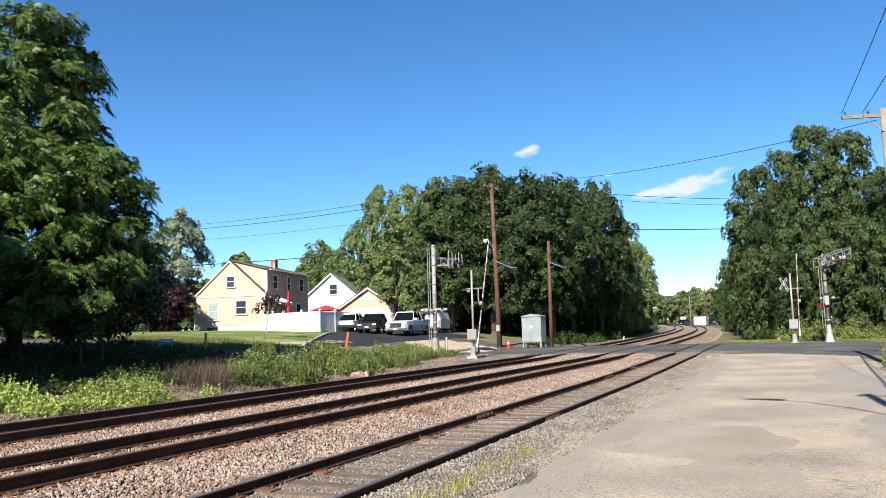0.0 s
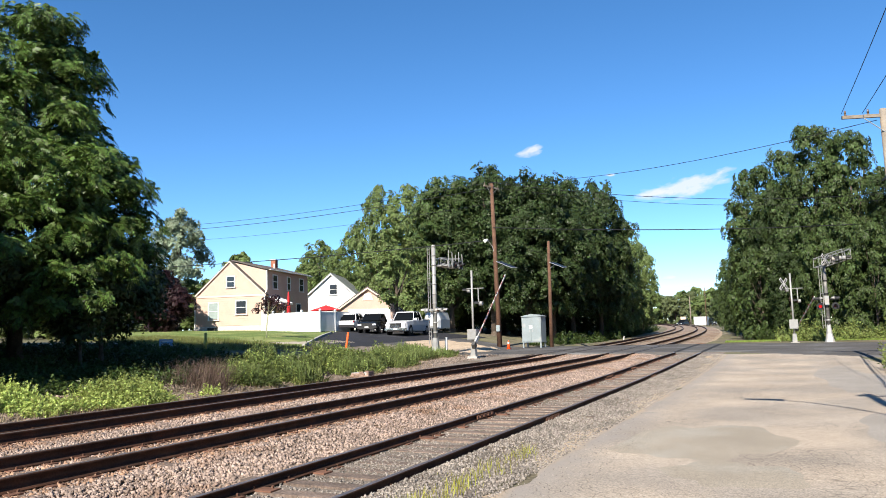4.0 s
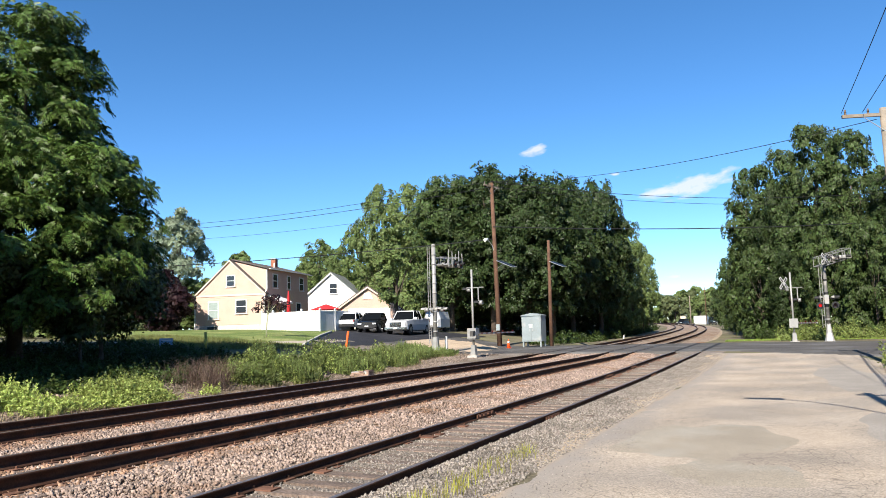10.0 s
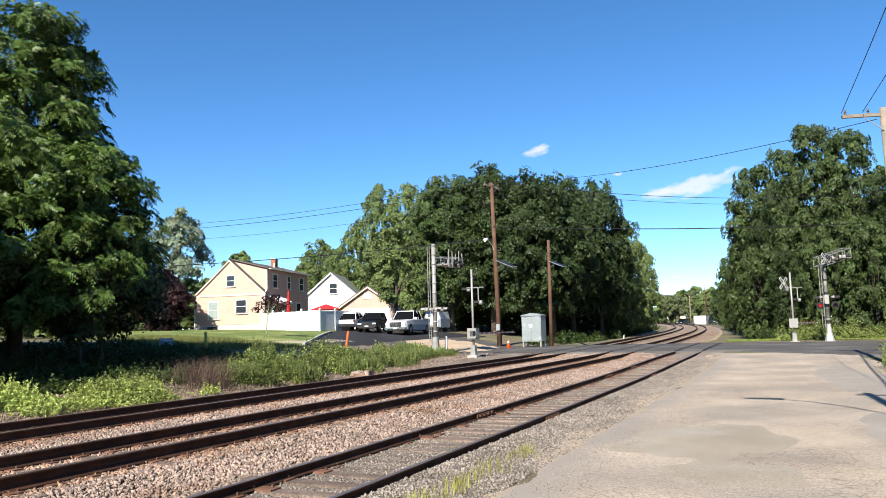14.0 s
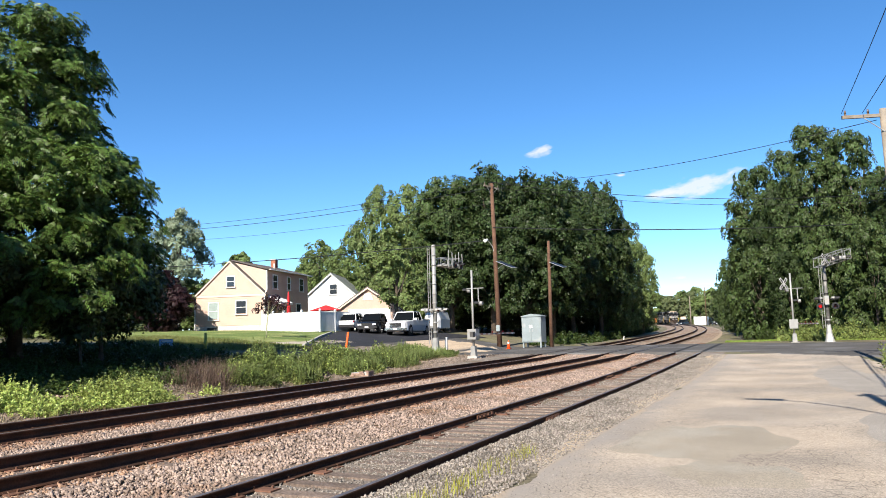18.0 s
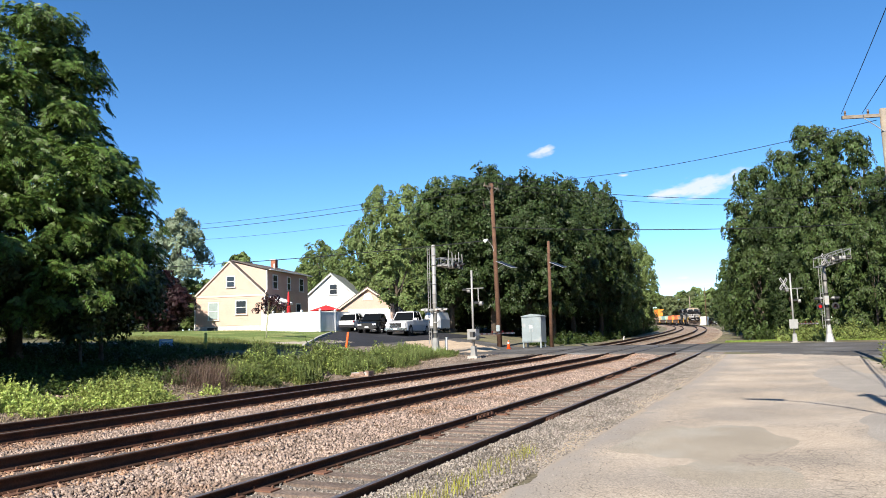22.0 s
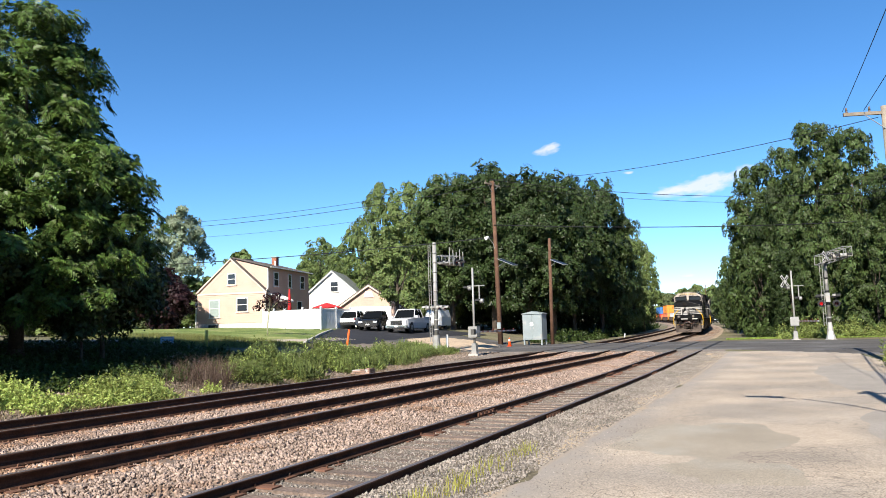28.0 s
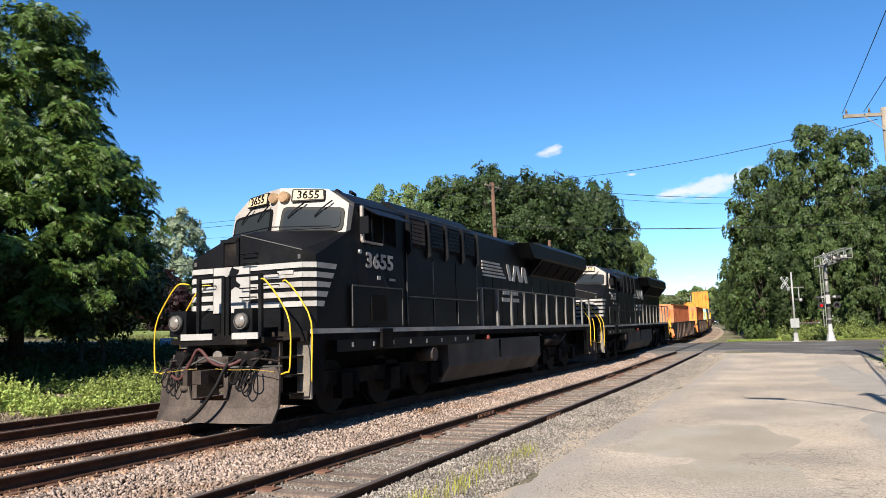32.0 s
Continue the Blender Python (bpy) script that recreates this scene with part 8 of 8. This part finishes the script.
# signal cabinet
cb_ = thing("signal_cabinet", pose(-18.3, 56.0, 0.27, 0, 0, -3), "grey metal signal cabinet on short legs", "cabinet")
part("body", boxes((-0.8, 0.8, -0.55, 0.55, 0.25, 2.25)), GREY_BOX, cb_, "", 0.02)
part("roof", made(prism, [(-0.86, 2.25), (0.86, 2.25), (0.86, 2.3), (0.0, 2.47), (-0.86, 2.3)], -0.62, 0.62, "y"), GREY_BOX, cb_, "shallow pitched lid", 0.01)
for sx in (-1, 1):
    dr = part("door", boxes((min(sx * 0.02, sx * 0.74), max(sx * 0.02, sx * 0.74), -0.58, -0.55, 0.32, 2.18)), GREY_BOX, cb_, "grey cabinet door", 0.008)
    part("handle", boxes((sx * 0.12 - 0.02, sx * 0.12 + 0.02, -0.62, -0.58, 1.05, 1.25)), STEEL, dr)
    for sy in (-1, 1):
        part("leg", boxes((sx * 0.72 - 0.06, sx * 0.72 + 0.06, sy * 0.46 - 0.06, sy * 0.46 + 0.06, -0.25, 0.25)), GREY_BOX, cb_)
part("notice", boxes((-0.18, 0.1, -0.592, -0.582, 1.35, 1.6)), TRIM, cb_, "white notice with unreadable print")


def utility_pole(m, label, h, r, material, lean=0.0, arms=()):
    p = thing("utility_pole", m, label, "utility pole", "utility poles")
    part("shaft", tubes(([(0, 0, -0.5), (lean * 0.5, 0, h * 0.5), (lean, 0, h)], r, r * 0.68, 12)), material, p)
    for z, x0, x1, turn in arms:
        bm = bmesh.new()
        box(bm, x0, x1, -0.055, 0.055, -0.06, 0.06, Matrix.Translation((lean, 0, z)) @ Matrix.Rotation(radians(turn), 4, "Z"))
        a = part("crossarm", bm, POLE_GREY, p, "wooden crossarm")
        for x in np.linspace(x0 + 0.12, x1 - 0.12, 4):
            q = Matrix.Translation((lean, 0, z)) @ Matrix.Rotation(radians(turn), 4, "Z") @ Vector((x, 0, 0.06))
            part("insulator", tubes(([q, q + Vector((0, 0, 0.07))], 0.05, 0.03, 8), ([q + Vector((0, 0, 0.07)), q + Vector((0, 0, 0.2))], 0.045, 0.03, 8)), PORCELAIN, a)
        for sx in (-1, 1):
            e = Matrix.Translation((lean, 0, z)) @ Matrix.Rotation(radians(turn), 4, "Z") @ Vector((sx * 0.75, -0.07, -0.06))
            if x0 < sx * 0.75 < x1:
                part("arm_brace", tubes(([e, Vector((lean, -0.12, z - 0.65))], 0.018, 0.018, 5)), STEEL, a)
    return p


PANEL = mat("solar_cells", (0.024, 0.036, 0.073), 0.2, scale=6, vary=0.2, bump=0.0)


def solar_panel(parent, x, z, w):
    m = Matrix.Translation((x + 0.75, -0.1, z)) @ Matrix.Rotation(radians(24), 4, "Y") @ Matrix.Rotation(radians(6), 4, "X")
    bm = bmesh.new()
    box(bm, -w, w, -0.5, 0.5, -0.03, 0.0, m)
    f = part("solar_panel", bm, STEEL, parent, "tilted solar panel in a silver frame")
    bm = bmesh.new()
    box(bm, -w + 0.05, w - 0.05, -0.45, 0.45, 0.0, 0.01, m)
    part("cells", bm, PANEL, f)
    part("bracket", tubes(([(0, 0, z - 0.35), (x + 0.4, -0.1, z - 0.05)], 0.03, 0.03, 6)), STEEL, f)


tall = utility_pole(pose(-20.95, 55.3, 0.25), "tall brown wooden utility pole with a lamp and solar panel", 13.2, 0.21, POLE_BROWN, -0.25, ((12.9, -1.1, 1.1, 78),))
solar_panel(tall, 0.1, 6.5, 0.75)
sl = part("lamp_bracket", tubes(([(-0.1, 0, 6.9), (-0.25, -0.2, 8.0), (-0.5, -0.6, 8.5)], 0.03, 0.03, 6)), STEEL, tall)
part("lamp_head", tubes(([(-0.5, -0.6, 8.55), (-0.6, -0.95, 8.42)], 0.08, 0.15, 10)), TRIM, tall, "white lamp head")
short = utility_pole(pose(-17.15, 56.8, 0.25), "short brown wooden pole with a solar panel beside the cabinet", 8.3, 0.165, POLE_BROWN, 0.1)
solar_panel(short, 0.1, 6.35, 0.6)
part("meter_box", boxes((-0.15, 0.15, -0.32, -0.2, 1.2, 1.7)), GREY_BOX, tall)
near_pole = utility_pole(pose(3.8, 31.0, -0.3), "weathered wooden utility pole with a crossarm at the roadside", 9.6, 0.18, POLE_GREY, -0.08, ((9.35, -1.45, 1.2, 18),))
back_pole = utility_pole(pose(2.5, 8.2, -0.3), "wooden utility pole with a street lamp on a long arm", 9.9, 0.17, POLE_GREY, 0.0, ((9.5, -0.3, 3.3, 0),))
part("lamp_arm", tubes(([(0, 0, 5.9), (-0.9, 0.2, 7.3), (-1.6, 0.4, 7.9), (-2.15, 0.55, 8.08)], 0.035, 0.03, 6)), STEEL, back_pole, "long steel lamp arm")
part("lamp_head", tubes(([(-2.05, 0.55, 8.1), (-2.45, 0.65, 8.1), (-2.9, 0.75, 8.06)], 0.14, 0.08, 10)), GREY_BOX, back_pole, "grey street lamp head")


def wire(a, b, sag, r, label, n=24):
    a, b = Vector(a), Vector(b)
    pts = [a.lerp(b, i / n) - Vector((0, 0, sag * 4 * (i / n) * (1 - i / n))) for i in range(n + 1)]
    return solid("overhead_wire", tubes((pts, r, r, 5)), WIRE, label, "wire", "overhead wires")


TOP = Vector((-21.2, 55.3, 13.4))
WIRE_LABEL = "thin black overhead wire sagging between the poles"
# to the left, over the houses
wire(TOP + Vector((-0.2, -0.8, 0)), (-74, 65.5, 15.4), 0.7, 0.018, WIRE_LABEL)
wire(TOP + Vector((-0.2, 0.8, -0.1)), (-74, 66.5, 15.0), 0.7, 0.024, WIRE_LABEL)
wire(TOP + Vector((0, -0.2, -1.6)), (-74, 65.5, 13.6), 0.7, 0.014, WIRE_LABEL)
wire(TOP + Vector((0, -0.2, -4.6)), (-74, 53.5, 9.3), 0.5, 0.034, "thick black telephone cable over the houses")
# to the right, over the road
wire(TOP + Vector((0.2, -0.8, 0)), (16, 80, 13.6), 1.4, 0.022, WIRE_LABEL)
wire(TOP + Vector((0.2, 0.8, -0.2)), (16, 81, 13.1), 1.4, 0.016, WIRE_LABEL)
wire(TOP + Vector((0.1, -0.2, -3.6)), (16, 80, 10.6), 0.6, 0.036, "thick black telephone cable over the road")
wire(TOP + Vector((0, -0.5, 0.1)), (3.5, 31.0, 8.9), 0.7, 0.014, WIRE_LABEL)
# along the lane, to the pole beside the camera
for o, x2 in ((-1.2, 3.2), (-0.45, 4.45)):
    wire((3.47 + o * 0.95, 31.0 + o * 0.31, 9.2), (x2, 8.6, 9.35), 0.1, 0.012, WIRE_LABEL)
for z, r in ((6.6, 0.032), (6.2, 0.012), (5.4, 0.012)):
    wire((3.5, 30.85, z), (2.6, 8.05, z + 0.1), 0.5, r, "thick black cable along the lane")
wire((3.5, 31.1, 6.4), (12, 60, 7.5), 0.5, 0.026, "thick black cable along the lane")

# ---------------------------------------------------------------- far end of the line
def far_block(name, m, label, cat, rows, material):
    t = thing(name, m, label, cat)
    for nm, dims in rows:
        part(nm, boxes(dims), material, t, "", 0.05)
    return t


far_block("equipment_hut", pose(-35.6, 288, ground_z(-35.6, 288) + 0.2), "distant cream equipment hut beside the line", "hut", (("body", (-0.9, 0.9, -1, 1, 0, 2.5)), ("roof", (-1.0, 1.0, -1.1, 1.1, 2.5, 2.65))), CREAM_TRIM)
far_block("box_trailer", pose(-24.5, 240, ground_z(-24.5, 240) - 0.1), "distant white box trailer beyond the bend", "trailer", (("body", (-1.9, 1.9, -2, 4, 0.5, 2.7)), ("chassis", (-1.7, 1.7, -1.8, 3.8, 0.0, 0.5))), VINYL)
vehicle("van", on_ground(-30.6, 246, -20), "distant dark parked van beyond the bend", CAR_BLACK, 5.2, 2.0, 2.1, "suv")
vehicle("van", on_ground(-19.2, 222, 20), "distant dark parked van beside the trailer", CAR_BLACK, 5.2, 2.0, 2.2, "suv")
for x, y, h, r, mt in ((-30, 262, 9.5, 0.28, POLE_GREY), (-20.4, 214, 10.5, 0.16, POLE_BROWN), (-44, 262, 7.0, 0.45, POLE_GREY)):
    utility_pole(on_ground(x, y), "distant pale wooden pole beyond the bend", h, r * 0.75, mt)
solid("milepost", boxes((-0.05, 0.05, -0.04, 0.04, -0.2, 0.75)), TRIM, "small white milepost beside the track", "milepost", m=pose(-16.6, 82, ground_z(-16.6, 82) + 0.05, 0, 8, 0))

# ---------------------------------------------------------------- clouds
def cloud_mat():
    m = bpy.data.materials.new("glowing_cloud")
    m.use_nodes = True
    nd, ln = m.node_tree.nodes, m.node_tree.links
    nd.remove(nd["Principled BSDF"])
    co = nd.new("ShaderNodeTexCoord")
    mp = nd.new("ShaderNodeMapping")
    mp.inputs["Scale"].default_value = (0.018, 0.018, 0.045)
    ln.new(co.outputs["Object"], mp.inputs["Vector"])
    n = nd.new("ShaderNodeTexNoise")
    n.inputs["Scale"].default_value, n.inputs["Detail"].default_value = 1.0, 6.0
    ln.new(mp.outputs[0], n.inputs["Vector"])
    # fades to nothing at the cloud's own rim
    g = nd.new("ShaderNodeTexGradient")
    g.gradient_type = "SPHERICAL"
    mp2 = nd.new("ShaderNodeMapping")
    mp2.inputs["Location"].default_value, mp2.inputs["Scale"].default_value = (-1, 0, -1), (2, 0, 2)
    ln.new(co.outputs["Generated"], mp2.inputs["Vector"])
    ln.new(mp2.outputs[0], g.inputs[0])
    add = nd.new("ShaderNodeMath")
    add.operation = "MULTIPLY_ADD"
    add.inputs[1].default_value = 0.85
    ln.new(g.outputs[1], add.inputs[0])
    ln.new(n.outputs[0], add.inputs[2])
    r = nd.new("ShaderNodeMapRange")
    r.inputs["From Min"].default_value, r.inputs["From Max"].default_value = 0.82, 1.16
    r.inputs["To Max"].default_value = 0.8
    ln.new(add.outputs[0], r.inputs["Value"])
    # the cloud's sunlit white is put in as a glow of its own
    e = nd.new("ShaderNodeEmission")
    e.inputs["Color"].default_value, e.inputs["Strength"].default_value = (0.93, 0.95, 1.0, 1), 0.49
    t = nd.new("ShaderNodeBsdfTransparent")
    mix = nd.new("ShaderNodeMixShader")
    ln.new(r.outputs[0], mix.inputs[0])
    ln.new(t.outputs[0], mix.inputs[1])
    ln.new(e.outputs[0], mix.inputs[2])
    ln.new(mix.outputs[0], nd["Material Output"].inputs["Surface"])
    return m


CLOUD = cloud_mat()


def cloud(az, el, width, height, label, tilt=0.0, far_=2500.0):
    """A thin cloud far off: az degrees right of the line's direction, el degrees up."""
    a, e = radians(az), radians(el)
    c = Vector((math.sin(a) * math.cos(e), math.cos(a) * math.cos(e), math.sin(e))) * far_
    w, h = width * far_ / 1300, height * far_ / 1300
    n = 8
    v = [(w * (i / n - 0.5), 30 * math.sin(3 * i / n), h * (j / n - 0.5)) for j in range(n + 1) for i in range(n + 1)]
    f = [(j * (n + 1) + i, j * (n + 1) + i + 1, (j + 1) * (n + 1) + i + 1, (j + 1) * (n + 1) + i) for j in range(n) for i in range(n)]
    m = Matrix.Translation(c) @ Matrix.Rotation(-a, 4, "Z") @ Matrix.Rotation(radians(tilt), 4, "Y")
    ob = solid("cloud", raw_mesh("cloud", v, f, CLOUD, True), None, label, "cloud", "clouds", m=m)
    ob.visible_shadow = False
    CLOUDS.append((ob, m, Vector((math.cos(a), -math.sin(a), -0.1)) * 38 * far_ / 1300))


cloud(-17.9, 13.95, 86, 30, "small white fair-weather cloud", -14)
cloud(-6.2, 10.49, 230, 60, "long thin white cloud low in the sky", -10)
cloud(-8.68, 10.03, 110, 30, "long thin white cloud low in the sky", -4)
cloud(-8.03, 3.64, 44, 12, "pale cloud near the horizon", 0)
cloud(-6.42, 2.9, 50, 14, "pale cloud near the horizon", 0)
cloud(-11.95, 11.68, 34, 10, "faint small wisp of cloud", 0)


# ---------------------------------------------------------------- what moves
SPEED, FRONT_AT_END = 18.57, 9.6


def at_line(s, turn=True):
    """The pose of a vehicle's middle at s: it faces back along the line, towards the camera."""
    x, y, a = on_line(s)
    slope = math.degrees(math.atan2(rail_z(s + 2) - rail_z(s - 2), 4))
    return pose(x, y, rail_z(s)) @ pose(0, 0, 0, 0, 0, math.degrees(a)) @ pose(0, 0, 0, slope)


def motions():
    for ob, behind in ROLLING:
        rows, lift = [], LIFTS.get(ob.name, 0.0)
        for i in range(65):
            t = i * 0.5
            rows.append((t, at_line(FRONT_AT_END + behind + SPEED * (32 - t)) @ Matrix.Translation((0, 0, lift))))
        walk(ob, rows)
    for arm, rest, rows in ARMS:
        walk(arm, [(t, rest @ pose(0, 0, 0, e)) for t, e in rows])
    for cloud, m0, step in CLOUDS:
        walk(cloud, [(0, m0), (16, Matrix.Translation(step * 0.5) @ m0), (32, Matrix.Translation(step) @ m0)])


motions()
